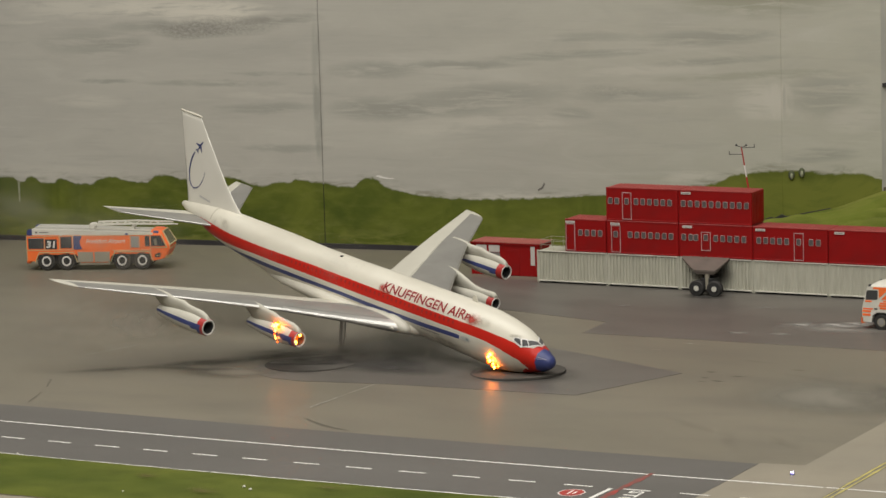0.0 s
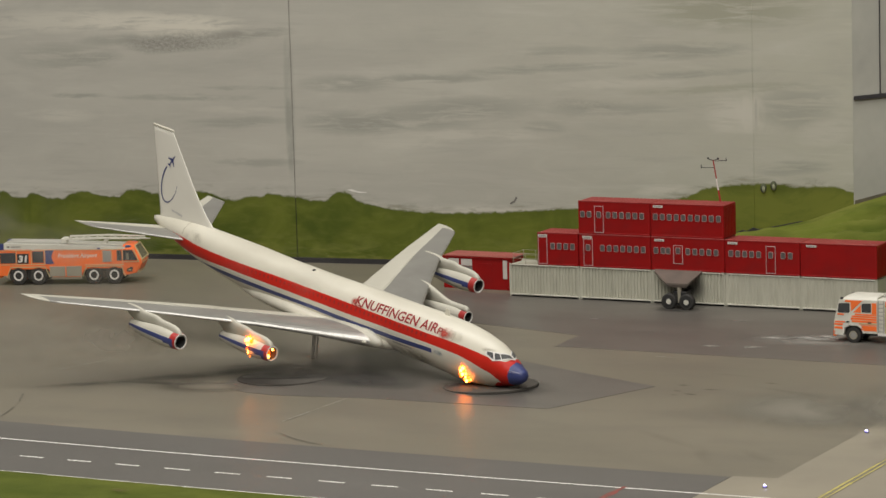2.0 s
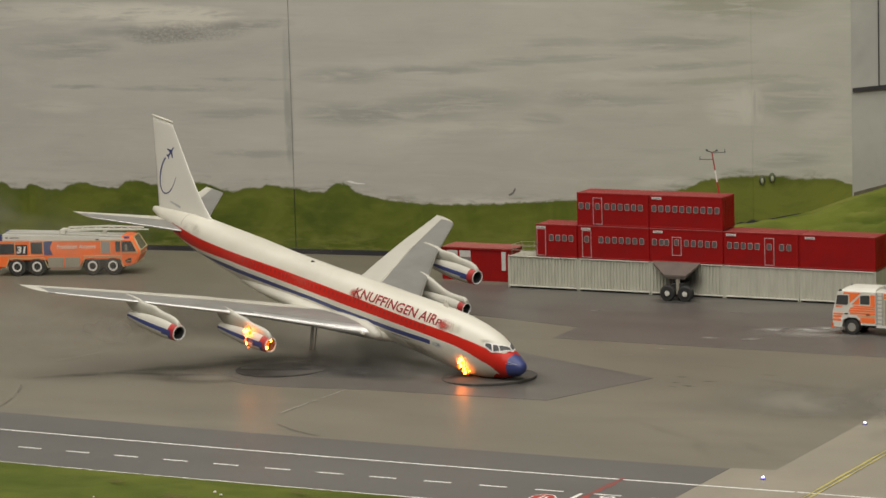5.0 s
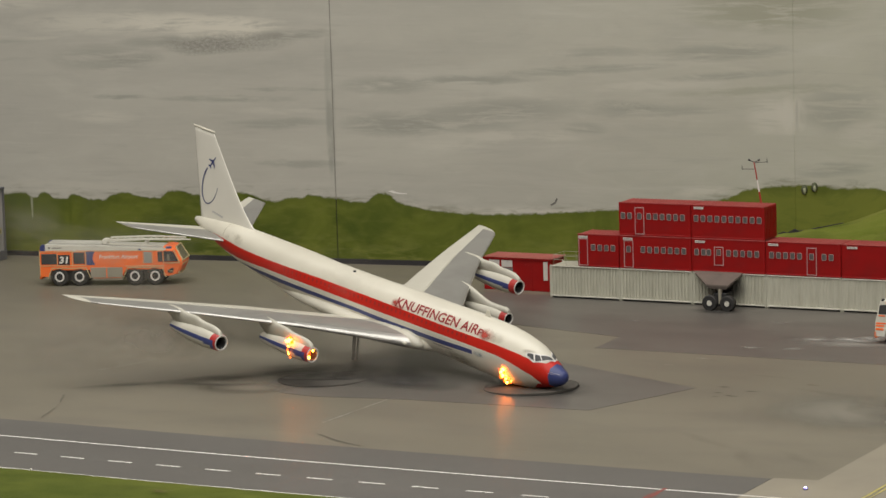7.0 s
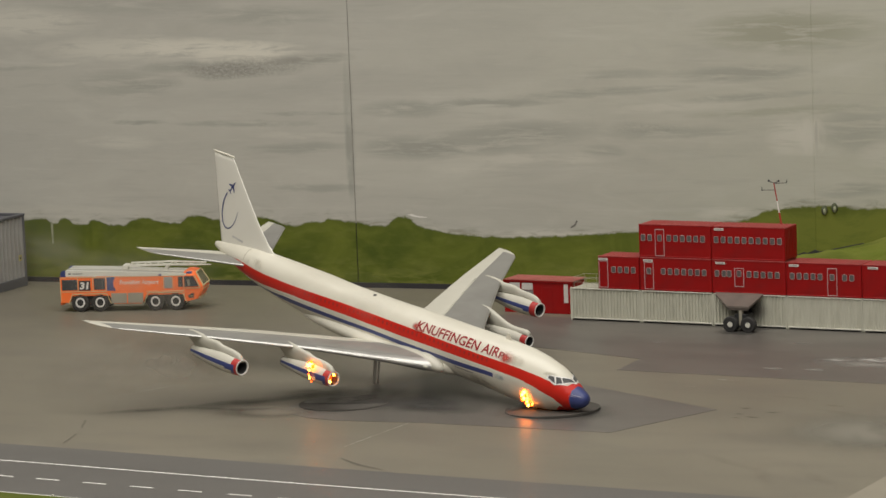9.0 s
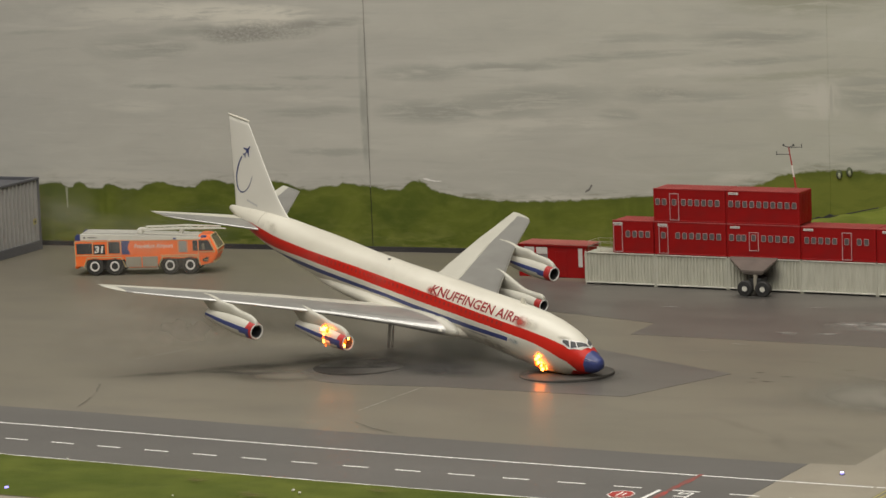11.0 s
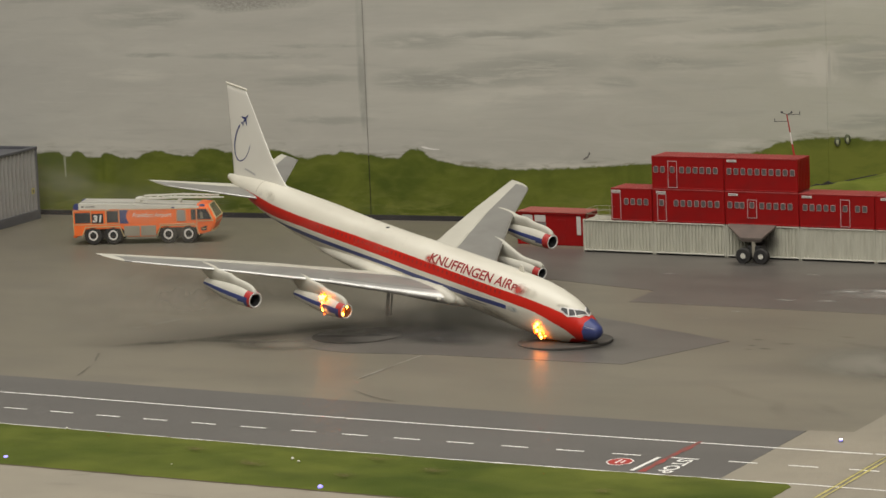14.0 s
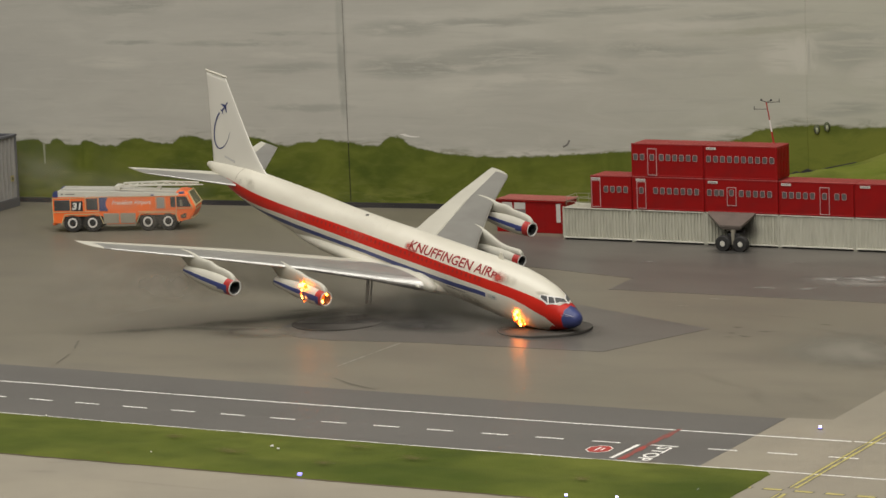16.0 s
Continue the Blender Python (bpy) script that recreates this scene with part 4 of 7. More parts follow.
def office_container(x, z, length, windows, doors, plate, label, stripe_roof=True):
    c = thing("office_container", label, "container", x, 0.0, z, group="red office containers")
    part("body", boxed(0.02, length - 0.02, 0.0, DEEP, 0.03, HIGH - 0.06, 0.03), CONTRED, c)
    bm = bmesh.new()
    ribbed_roof(bm, 0.06, length - 0.06, 0.06, DEEP - 0.06, HIGH - 0.055, 0.3, 0.04)
    part("roof", bm, ROOFRED, c)
    for xx in (0.03, length - 0.15):
        part("corner_post", boxed(xx, xx + 0.12, -0.025, 0.06, 0.05, HIGH - 0.06, 0.02), CONTRED, c)
    part("top_rail", boxed(0.03, length - 0.03, -0.03, 0.05, HIGH - 0.09, HIGH - 0.005, 0.02), WORNEDGE, c, "worn pinkish top edge")
    part("bottom_rail", boxed(0.03, length - 0.03, -0.02, 0.05, 0.01, 0.13, 0.02), CONTRED, c)
    # end wall ribs
    bm = bmesh.new()
    for i in range(7):
        y = 0.25 + i * 0.3
        box(bm, length - 0.03, length + 0.012, y, y + 0.14, 0.2, HIGH - 0.22)
    part("end_ribs", bm, CONTRED, c)
    for wx in windows:
        window(c, wx, 1.52)
    for dx, z0, z1, glazed in doors:
        d = part("door", boxed(dx - 0.34, dx + 0.34, -0.035, 0.005, z0 + 0.05, z1 - 0.05, 0.01), CONTRED, c)
        bm = bmesh.new()
        box(bm, dx - 0.385, dx - 0.345, -0.05, 0.006, z0, z1)
        box(bm, dx + 0.345, dx + 0.385, -0.05, 0.006, z0, z1)
        box(bm, dx - 0.345, dx + 0.345, -0.05, 0.006, z1 - 0.045, z1)
        box(bm, dx - 0.345, dx + 0.345, -0.05, 0.006, z0, z0 + 0.045)
        part("door_frame", bm, DOORLINE, d, "whitish painted door frame")
        part("handle", boxed(dx - 0.28, dx - 0.2, -0.075, -0.03, (z0 + z1) / 2 - 0.1, (z0 + z1) / 2 - 0.05, 0.01), DARKBAR, d)
        if glazed:
            w = share(WINDOW_FRAME, d, dx, -0.036, 1.52 if z1 > 2 else z1 - 0.42, "window")
            p = new("pane", PANE.data)
            p.parent = w
    if plate is not None:
        pl = part("sign_plate", boxed(plate - 0.4, plate + 0.4, -0.06, -0.02, HIGH - 0.36, HIGH - 0.18, 0.01), PLATE, c, "small white name plate")
        bm = bmesh.new()
        for k in range(4):
            box(bm, plate - 0.3 + 0.15 * k, plate - 0.19 + 0.15 * k, -0.066, -0.058, HIGH - 0.295, HIGH - 0.245)
        part("print", bm, INK, pl)
    return c


RED1 = "red office container with small windows and door"
office_container(LEN, 2 * HIGH, LEN, [0.38, 0.93] + [2.55 + 0.56 * i for i in range(6)], [(1.77, 0.12, 2.2, True)], None, RED1 + " on the top floor")
office_container(2 * LEN, 2 * HIGH, LEN, [0.42 + 0.575 * i for i in range(10)], [], 0.65, "red office container with ten small windows on the top floor")
office_container(LEN - 3.55, HIGH, 3.53, [1.33 + 0.56 * i for i in range(4)], [(0.48, 0.1, 2.2, False)], 0.48, "short red office container with four windows and a door")
office_container(LEN, HIGH, LEN, [2.0 + 0.57 * i for i in range(7)], [(0.8, 0.1, 2.2, True)], 0.75, RED1)
office_container(2 * LEN, HIGH, LEN, [0.42, 1.0, 1.42] + [3.05 + 0.575 * i for i in range(5)], [(2.25, 0.55, 1.98, True)], 0.72, RED1 + " set high")
office_container(3 * LEN, HIGH, LEN, [0.5 + 0.56 * i for i in range(5)] + [4.7, 5.27], [(3.72, 0.12, 2.2, True)], 0.65, RED1 + " and a white plate")
office_container(4 * LEN, HIGH, LEN, [], [], 0.9, "plain red container without windows at the building's end")
bpy.data.objects.remove(WINDOW_FRAME)
bpy.data.objects.remove(PANE)

# railing on the white container's roof
rail = thing("roof_railing", "thin grey metal railing on the container roof", "railing", 0.25, 0, HIGH - 0.02)
for x in (0.0, 1.05, 2.1):
    for y in (0.35, 2.2):
        bm = bmesh.new()
        rod(bm, (x, y, 0), (x, y, 0.8), 0.018, n=6)
        part("post", bm, LOCKER, rail)
for z in (0.4, 0.8):
    for a, b in (((0, 0.35, z), (2.1, 0.35, z)), ((0, 2.2, z), (2.1, 2.2, z)), ((0, 0.35, z), (0, 2.2, z))):
        bm = bmesh.new()
        rod(bm, a, b, 0.017, n=6)
        part("rail", bm, LOCKER, rail)

# red shed beside the white containers
shed = thing("red_shed", "low red shed with a ribbed roof and white panels", "shed", -7.0, 2.45, 0)
part("body", boxed(0, 6.0, 0, 2.4, 0.0, 2.58, 0.03), CONTRED, shed)
bm = bmesh.new()
ribbed_roof(bm, -0.1, 6.1, -0.12, 2.5, 2.62, 0.32, 0.05)
part("roof", bm, mat("faded_shed_roof", (0.44, 0.14, 0.115), 0.6, color2=(0.36, 0.09, 0.08), scale=0.8, amount=0.8), shed, "faded pinkish red ribbed roof")
part("eave", boxed(-0.1, 6.1, -0.1, 0.0, 2.48, 2.61, 0.02), CONTRED, shed)
for x0, x1, z0, z1 in ((0.5, 1.42, 1.9, 2.4), (1.6, 2.58, 1.86, 2.4), (5.3, 5.68, 0.9, 2.4)):
    w = part("window_panel", boxed(x0, x1, -0.05, -0.004, z0, z1, 0.02), PLATE, shed, "whitish panel")
part("open_bay", boxed(0.75, 2.6, -0.03, -0.004, 1.1, 1.82, 0.01), INK, shed, "dark grey open bay")
part("door", boxed(3.3, 4.3, -0.03, -0.004, 0.05, 2.1, 0.01), CONTRED, shed)

# mast on the roof
mast = thing("weather_mast", "thin red and white weather mast with sensor arms", "mast", 17.06, 2.1, 3 * HIGH - 0.09)
lean = Vector((-0.17, 0, 1)).normalized()
cuts = [0.0, 0.95, 1.85, 3.25]
for i in range(3):
    bm = bmesh.new()
    rod(bm, lean * cuts[i], lean * cuts[i + 1], 0.070 - 0.01 * i, 0.066 - 0.01 * i, 10)
    part("mast_tube", bm, (REDLINE, LINE, REDLINE)[i], mast)
for base, tip, knob in ((3.2, (0.95, 0.25, 0.05), True), (2.7, (-1.0, -0.2, 0.0), False)):
    p = lean * base
    q = p + Vector(tip)
    bm = bmesh.new()
    rod(bm, p, q, 0.026, n=6)
    arm = part("sensor_arm", bm, DARKBAR, mast)
    bm = bmesh.new()
    rod(bm, q + Vector((0, 0, -0.05)), q + Vector((0, 0, 0.24)), 0.04, 0.025, 6)
    part("sensor", bm, DARKBAR, arm)
for dx in (-0.45, 0.35):
    p = lean * 3.25
    bm = bmesh.new()
    rod(bm, p, p + Vector((dx, 0.1, 0.1)), 0.03, n=6)
    arm = part("sensor_arm", bm, DARKBAR, mast)
    part("cup", lathe([(-0.09, 0), (-0.06, 0.07), (0.0, 0.1), (0.07, 0.06), (0.09, 0)], "z", 8, center=p + Vector((dx, 0.1, 0.14))), DARKBAR, arm)

# two hooded lamps on the backdrop
for x, z in ((15.05, 6.86), (15.88, 7.06)):
    w = thing("wall_lamp", "small dark hooded lamp on the painted backdrop", "lamp", x, on_wall(x) - 0.02, z, WALL_TURN, group="wall lamps")
    prof = [(0.0, 0.36), (0.3, 0.34), (0.5, 0.2), (0.56, 0.0)]
    bm = bmesh.new()
    rings = []
    for k in range(6):
        s = k / 5
        rings.append([(0.27 * math.cos(a) * (1 - 0.25 * s), -0.16 * s, 0.10 + (0.40 * math.sin(a)) * (1 - 0.3 * s)) for a in [2 * math.pi * i / 14 for i in range(14)]])
    loft(bm, rings)
    part("hood", bm, mat("dark_green_hood", (0.085, 0.095, 0.05), 0.8), w, smooth=True)
    part("lens", lathe([(-0.30, 0.0), (-0.22, 0.10), (0.0, 0.155), (0.22, 0.10), (0.30, 0.0)], "z", 12, center=(0.05, -0.1, 0.0)), mat("pale_lens", (0.34, 0.35, 0.23), 0.6), w, "pale lamp glass", smooth=True)
    part("bracket", boxed(-0.08, 0.08, -0.2, 0.0, -0.2, 0.1, 0.02), PLINTH, w)


# ---- wheels ----
def wheel(name, parent, x, y, z, r, w, rim_mat, rim_r=0.5, facing=-1, dark_hub=True, hub_mat=None):
    """A tyre with a rim and hub; its axle runs along y, facing to the given side."""
    prof = [(-w / 2, r * 0.55), (-w / 2, r * 0.88), (-w * 0.36, r), (w * 0.36, r), (w / 2, r * 0.88), (w / 2, r * 0.55), (-w / 2, r * 0.55)]
    whl = part(name, lathe(prof, "y", 26, center=(x, y, z)), RUBBER, parent, smooth=False)
    f = facing
    bm = lathe([(f * w * 0.47, r * 0.56), (f * w * 0.54, r * 0.54), (f * w * 0.56, r * 0.40), (f * w * 0.4, r * 0.37), (f * w * 0.3, 0)], "y", 22, center=(x, y, z))
    part("rim", bm, rim_mat, whl)
    bm = lathe([(f * w * 0.3, r * 0.38), (f * w * 0.46, r * 0.36), (f * w * 0.5, r * 0.2), (f * w * 0.5, 0)], "y", 14, center=(x, y, z))
    part("hub", bm, hub_mat or (BLACK if dark_hub else rim_mat), whl)
    return whl


# ---- chute on wheels beside the containers ----
chute = thing("loading_chute", "grey-brown tapered steel chute on a two-wheeled bogie", "loading chute", 15.2, -2.0, 0)
rings = []
for y, z, hw, th, cx in ((1.98, 2.66, 1.95, 0.12, -0.85), (1.5, 2.56, 1.85, 0.14, -0.72), (-0.1, 1.98, 0.88, 0.14, -0.14)):
    rings.append([(cx - hw, y, z), (cx + hw, y, z), (cx + hw, y, z - th), (cx - hw, y, z - th)])
bm = bmesh.new()
loft(bm, rings)
part("plate", bm, CHUTE, chute, "flat sloping plate")
bm = bmesh.new()
loft(bm, [[(-2.6, 1.9, 2.5), (0.95, 1.9, 2.5), (0.2, 1.9, 1.6), (-1.5, 1.9, 1.6)], [(-0.98, -0.06, 1.86), (0.70, -0.06, 1.86), (0.6, -0.02, 1.66), (-0.85, -0.02, 1.66)]])
part("underside", bm, CHUTE, chute)
bm = bmesh.new()
rod(bm, (0.0, 0.15, 0.5), (0.0, 0.15, 1.75), 0.15, 0.18, 10)
part("leg", bm, LOCKER, chute, "pale grey strut")
bm = bmesh.new()
rod(bm, (-0.78, 0.15, 0.57), (0.78, 0.15, 0.57), 0.1, n=8)
part("axle", bm, BLACK, chute)
part("wheel_bracket", boxed(-0.5, 0.55, 0.05, 1.2, 0.35, 1.35, 0.05), BLACK, chute)
for dx in (-0.72, 0.72):
    wheel("wheel", chute, dx, -0.1, 0.6, 0.6, 0.5, BLACK, hub_mat=PALE)

# dark film on the wall: soot plus the chute's shadow put into the colour
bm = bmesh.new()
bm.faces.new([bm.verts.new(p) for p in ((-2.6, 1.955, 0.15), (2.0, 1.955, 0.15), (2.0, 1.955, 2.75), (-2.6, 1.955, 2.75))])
part("soot_film", bm, WALLSHADE, chute, "soot and painted shade on the wall behind")

# ---- corrugated hangar ----
hangar = thing("hangar", "grey corrugated steel hangar with a dark plinth", "building", -55.55, 5.55, 0, -86.0)
# local x runs along the wall towards the viewer, y towards its far side
bm = bmesh.new()
ribbed_wall(bm, 0.25, 30.0, -0.02, 0.75, 6.15, 0.64, 0.22, facing=1)
part("corrugated_wall", bm, STEELGREY, hangar)
part("plinth", boxed(0.0, 30.0, -0.5, 0.08, 0.0, 0.8, 0.03), HANGARBASE, hangar)
part("corner_trim", boxed(0.0, 0.3, -0.4, 0.06, 0.8, 6.2, 0.03), HANGARBASE, hangar)
part("core", boxed(0.1, 29.9, -19.9, -0.25, 0.0, 6.0), STEELGREY, hangar)
part("roof", boxed(0.3, 29.9, -19.9, -0.3, 6.0, 6.12), HANGARBASE, hangar)
part("parapet", boxed(-0.05, 30.0, -0.3, 0.1, 6.15, 6.36, 0.03), HANGARBASE, hangar)
part("parapet", boxed(-0.05, 0.25, -20.0, -0.3, 6.0, 6.36, 0.03), HANGARBASE, hangar)
part("back_wall", boxed(-0.02, 0.12, -20.0, -0.4, 0.0, 6.0), STEELGREY, hangar)
sg = part("warning_sign", boxed(0.75, 1.25, 0.02, 0.06, 2.3, 2.8, 0.01), YELLOW, hangar, "small yellow warning sign")
part("sign_mark", boxed(0.9, 1.1, 0.06, 0.075, 2.42, 2.65), BLACK, sg)


# ---- airport crash tender ----
def crash_tender():
    # local x: forward, y: left; the near side is the right side, y = -1.5
    c = thing("crash_tender", "orange eight-wheeled airport fire engine with a roof boom", "fire engine", -37.18, -3.1, 0, 21.0)
    c.scale = (1, 1, 1.06)
    F, B, W = 4.8, -7.12, 1.5
    axles = (2.55, 0.85, -3.8, -5.48)
    side = [(B, 0.75), (B, 1.55), (B + 0.05, 2.9), (3.35, 2.8), (3.35, 0.95), (3.3, 1.25), (0.1, 1.25), (-0.25, 0.6), (-2.6, 0.6), (-2.95, 1.25), (-6.1, 1.25), (-6.4, 0.75)]
    part("body", prism(side, "y", -W, W), ORANGE, c)
    # cab: wide below, raked and narrowing towards its roof
    bm = bmesh.new()
    V = W - 0.02
    loft(bm, [[(3.3, -w, z), (xf - cut, -w, z), (xf, -wf, z), (xf, wf, z), (xf - cut, w, z), (3.3, w, z)] for z, xf, cut, w, wf in
              ((0.72, 3.75, 0.1, V, V - 0.1), (0.86, 4.45, 0.2, V, V - 0.15), (1.2, 4.68, 0.2, V, V - 0.12), (1.6, 4.86, 0.2, V, V - 0.1), (1.86, 4.84, 0.2, V, V - 0.1), (2.72, 4.34, 0.22, V, 1.2), (2.93, 4.22, 0.2, 1.3, 1.08), (3.02, 3.9, 0.2, 1.05, 0.9))])
    cab = part("cab", bm, ORANGE, c)
    lo, hi = [Vector((4.84, q, 1.88)) for q in (-1.34, 1.34)], [Vector((4.235, q, 2.90)) for q in (-1.06, 1.06)]
    out = Vector((0.045, 0, 0.027))
    bm = bmesh.new()
    loft(bm, [[lo[0], lo[1], hi[1], hi[0]], [p + out for p in (lo[0], lo[1], hi[1], hi[0])]])
    part("windscreen", bm, CABGLASS, cab, "olive tinted glass")
    for p, q in ((lo[0], lo[1]), (lo[1], hi[1]), (hi[1], hi[0]), (hi[0], lo[0])):
        bm = bmesh.new()
        rod(bm, p + out, q + out, 0.055, n=6)
        part("screen_frame", bm, CREAM, cab, "thin cream edge")
    part("front_line", boxed(4.85, 4.90, -1.36, 1.36, 1.58, 1.64, 0.01), CREAM, cab)
    for yy in (-1.34, 1.34):
        bm = bmesh.new()
        rod(bm, (4.87, yy, 1.86), (4.47, yy, 0.9), 0.045, n=6)
        part("front_line", bm, CREAM, cab)
    for s in (-1, 1):
        y0, y1 = sorted((s * (W - 0.02), s * (W + 0.03)))
        part("side_window", prism([(3.34, 1.84), (3.34, 2.64), (4.06, 2.64), (4.16, 2.55), (4.50, 1.90), (4.48, 1.84)], "y", y0, y1), DARKGLASS, cab, "dark side glass")
        part("seat_back", prism([(3.62, 1.9), (3.58, 2.35), (3.66, 2.42), (3.80, 2.40), (3.84, 1.9)], "y", y0 - 0.006, y1 + 0.006), CABGLASS, cab, "pale seat behind the glass")
        part("door_line", prism([(3.40, 1.70), (4.66, 1.70), (4.66, 1.75), (3.40, 1.75)], "y", y0, y1), CREAM, cab)
        part("door_line", prism([(4.16, 2.70), (4.24, 2.70), (4.66, 1.75), (4.58, 1.75)], "y", y0, y1), CREAM, cab)
        part("door_line", prism([(3.27, 0.85), (3.27, 2.7), (3.31, 2.7), (3.31, 0.85)], "y", y0, y1), CREAM, cab)
        part("step_box", prism([(3.66, 0.97), (3.60, 1.16), (3.95, 1.32), (4.12, 1.30), (4.06, 0.97)], "y", y0, y1), DARKBAR, cab)
        part("step", prism([(3.72, 1.08), (3.72, 1.13), (4.05, 1.13), (4.05, 1.08)], "y", y0 - 0.01, y1 + 0.01), CREAM, cab)
        # body panels
        pn = lambda nm, a, b, z0, z1, m, lab="": part(nm, boxed(a, b, y0, y1, z0, z1, 0.012), m, c, lab)
        pn("grille", -6.95, -5.65, 1.72, 2.55, DARKGLASS, "dark louvre panel")
        pn("number_field", -5.53, -4.55, 1.68, 2.46, BLACK)
        pn("grille", -4.24, -3.30, 1.74, 2.64, DARKGLASS, "dark louvre panel")
        pn("blue_panel", -3.16, -2.45, 1.64, 2.72, BLUE, "dark blue painted panel")
        part("curved_band", prism([(-2.38 - 0.24 * math.cos((i / 8 - 0.5) * math.pi), 1.64 + 1.08 * i / 8) for i in range(9)] + [(-2.3, 2.72), (-2.3, 1.64)], "y", y0 - 0.004, y1 + 0.004), ORANGE, c)
        pn("locker_door", 1.66, 2.32, 1.74, 2.62, SHUTTER, "grey roller shutter")
        pn("locker_door", -2.84, -1.53, 0.64, 1.44, LOCKER, "grey locker door")
        pn("locker_door", -1.44, -0.16, 0.64, 1.44, LOCKER, "grey locker door")
        pn("side_window", 2.82, 3.22, 1.83, 2.63, DARKGLASS, "dark side glass")
        # cream edge lines
        for a, b, z0, z1 in ((B, 3.3, 2.69, 2.74), (B, -3.2, 1.58, 1.63), (0.1, 3.3, 1.50, 1.55), (-5.63, -5.58, 1.63, 2.69), (-4.36, -4.30, 1.63, 2.69), (-3.25, -3.19, 1.58, 2.69), (1.58, 1.62, 1.7, 2.66), (2.36, 2.40, 1.7, 2.66), (B, B + 0.06, 0.8, 2.69)):
            pn("cream_line", a, b, z0, z1, CREAM)
        for ax in (1.7, -4.64):
            bm = bmesh.new()
            arch = [(ax - 1.75, 0.62), (ax - 1.42, 1.38), (ax + 1.42, 1.38), (ax + 1.75, 0.62), (ax + 1.82, 0.62), (ax + 1.46, 1.45), (ax - 1.46, 1.45), (ax - 1.82, 0.62)]
            prism(arch, "y", y0, y1, bm)
            part("wheel_arch", bm, CREAM, c, "cream wheel arch edge")
    bm = bmesh.new()
    for ax in (1.7, -4.64):
        box(bm, ax - 1.5, ax + 1.5, -1.2, 1.2, 0.45, 1.3)
    box(bm, -6.4, 3.4, -0.5, 0.5, 0.5, 0.9)
    part("chassis", bm, BLACK, c)
    part("skirt", boxed(-2.7, -0.15, -W + 0.05, W - 0.05, 0.42, 0.62, 0.02), LOCKER, c)
    part("bumper", boxed(4.35, 4.62, -1.25, 1.25, 0.84, 0.98, 0.04), CREAM, c)
    part("rear_bumper", boxed(-7.2, -6.9, -1.3, 1.3, 0.55, 0.8, 0.05), ORANGE, c)
    # roof
    part("roof", prism([(-7.0, 2.86), (-6.62, 3.26), (-1.75, 3.10), (3.5, 2.86), (3.5, 2.76)], "y", -W + 0.12, W - 0.12), ROOFGREY, c, "grey roof sloping to the cab")
    for s in (-1, 1):
        y0, y1 = sorted((s * (W - 0.1), s * (W + 0.01)))
        part("roof_edge", prism([(-6.6, 2.80), (-6.6, 3.28), (-1.5, 3.08), (3.5, 2.88), (3.5, 2.73), (-1.5, 2.76)], "y", y0, y1), PALE, c, "pale tapering roof edge board")
        part("rear_corner", prism([(-7.06, 2.78), (-7.02, 3.12), (-6.86, 3.28), (-6.6, 3.28), (-6.6, 2.78)], "y", y0, y1), BLUE, c)
        bm = bmesh.new()
        box(bm, -6.35, -6.15, y0 - 0.01, y1 + 0.01, 2.95, 3.07)
        box(bm, -6.0, -5.2, y0 - 0.01, y1 + 0.01, 2.97, 3.04)
        part("small_print", bm, INK, c)
        for k, xx in enumerate((-4.3, -1.2, 1.2)):
            part("edge_lamp", boxed(xx, xx + 0.25, y0 - 0.03, y1 + 0.03, 2.74, 2.86, 0.02), (PALE, PALE, BLUE)[k], c)
        part("blue_lamp", boxed(3.5, 3.98, s * 1.28 - 0.12, s * 1.28 + 0.12, 2.78, 3.0, 0.05), BLUE, c)
    part("deck", prism([(-6.55, 3.2), (-6.4, 3.35), (-2.0, 3.22), (-1.9, 3.05)], "y", -0.95, 0.95), ROOFGREY, c)
    # boom: two beams with lattice and a nozzle tip over the cab
    boom = part("boom", prism([(-1.8, 3.36), (-1.8, 3.52), (1.5, 3.56), (4.6, 3.48), (4.6, 3.38), (1.5, 3.42)], "y", -0.72, -0.45), PALE, c, "pale grey roof boom")
    part("beam", prism([(-1.4, 3.50), (-1.4, 3.62), (2.0, 3.68), (4.9, 3.54), (4.9, 3.44), (2.0, 3.56)], "y", 0.15, 0.38), PALE, boom)
    bm = bmesh.new()
    for i in range(5):
        x = -1.4 + i * 1.1
        rod(bm, (x, -0.6, 3.44), (x + 0.22, 0.25, 3.58), 0.03, n=5)
        rod(bm, (x + 0.22, 0.25, 3.58), (x + 1.1, -0.6, 3.44), 0.03, n=5)
    part("lattice", bm, PALE, boom)
    part("strut", prism([(1.3, 3.02), (1.7, 3.42), (1.95, 3.42), (1.75, 3.02)], "y", -0.6, 0.1), PALE, boom)
    part("hose_rail", prism([(-1.4, 3.16), (-1.4, 3.24), (3.3, 3.02), (3.3, 2.94)], "y", -0.9, -0.75), PALE, boom)
    part("support", boxed(-1.95, -1.5, -0.75, 0.4, 3.14, 3.52, 0.04), PALE, boom)
    bm = bmesh.new()
    rod(bm, (4.5, -0.55, 3.44), (5.45, -0.5, 3.40), 0.07, 0.04, 8)
    part("nozzle", bm, PALE, boom)
    for ax in axles:
        for s in (-1, 1):
            wheel("wheel", c, ax, s * (W - 0.22), 0.73, 0.73, 0.44, LINE, facing=s)
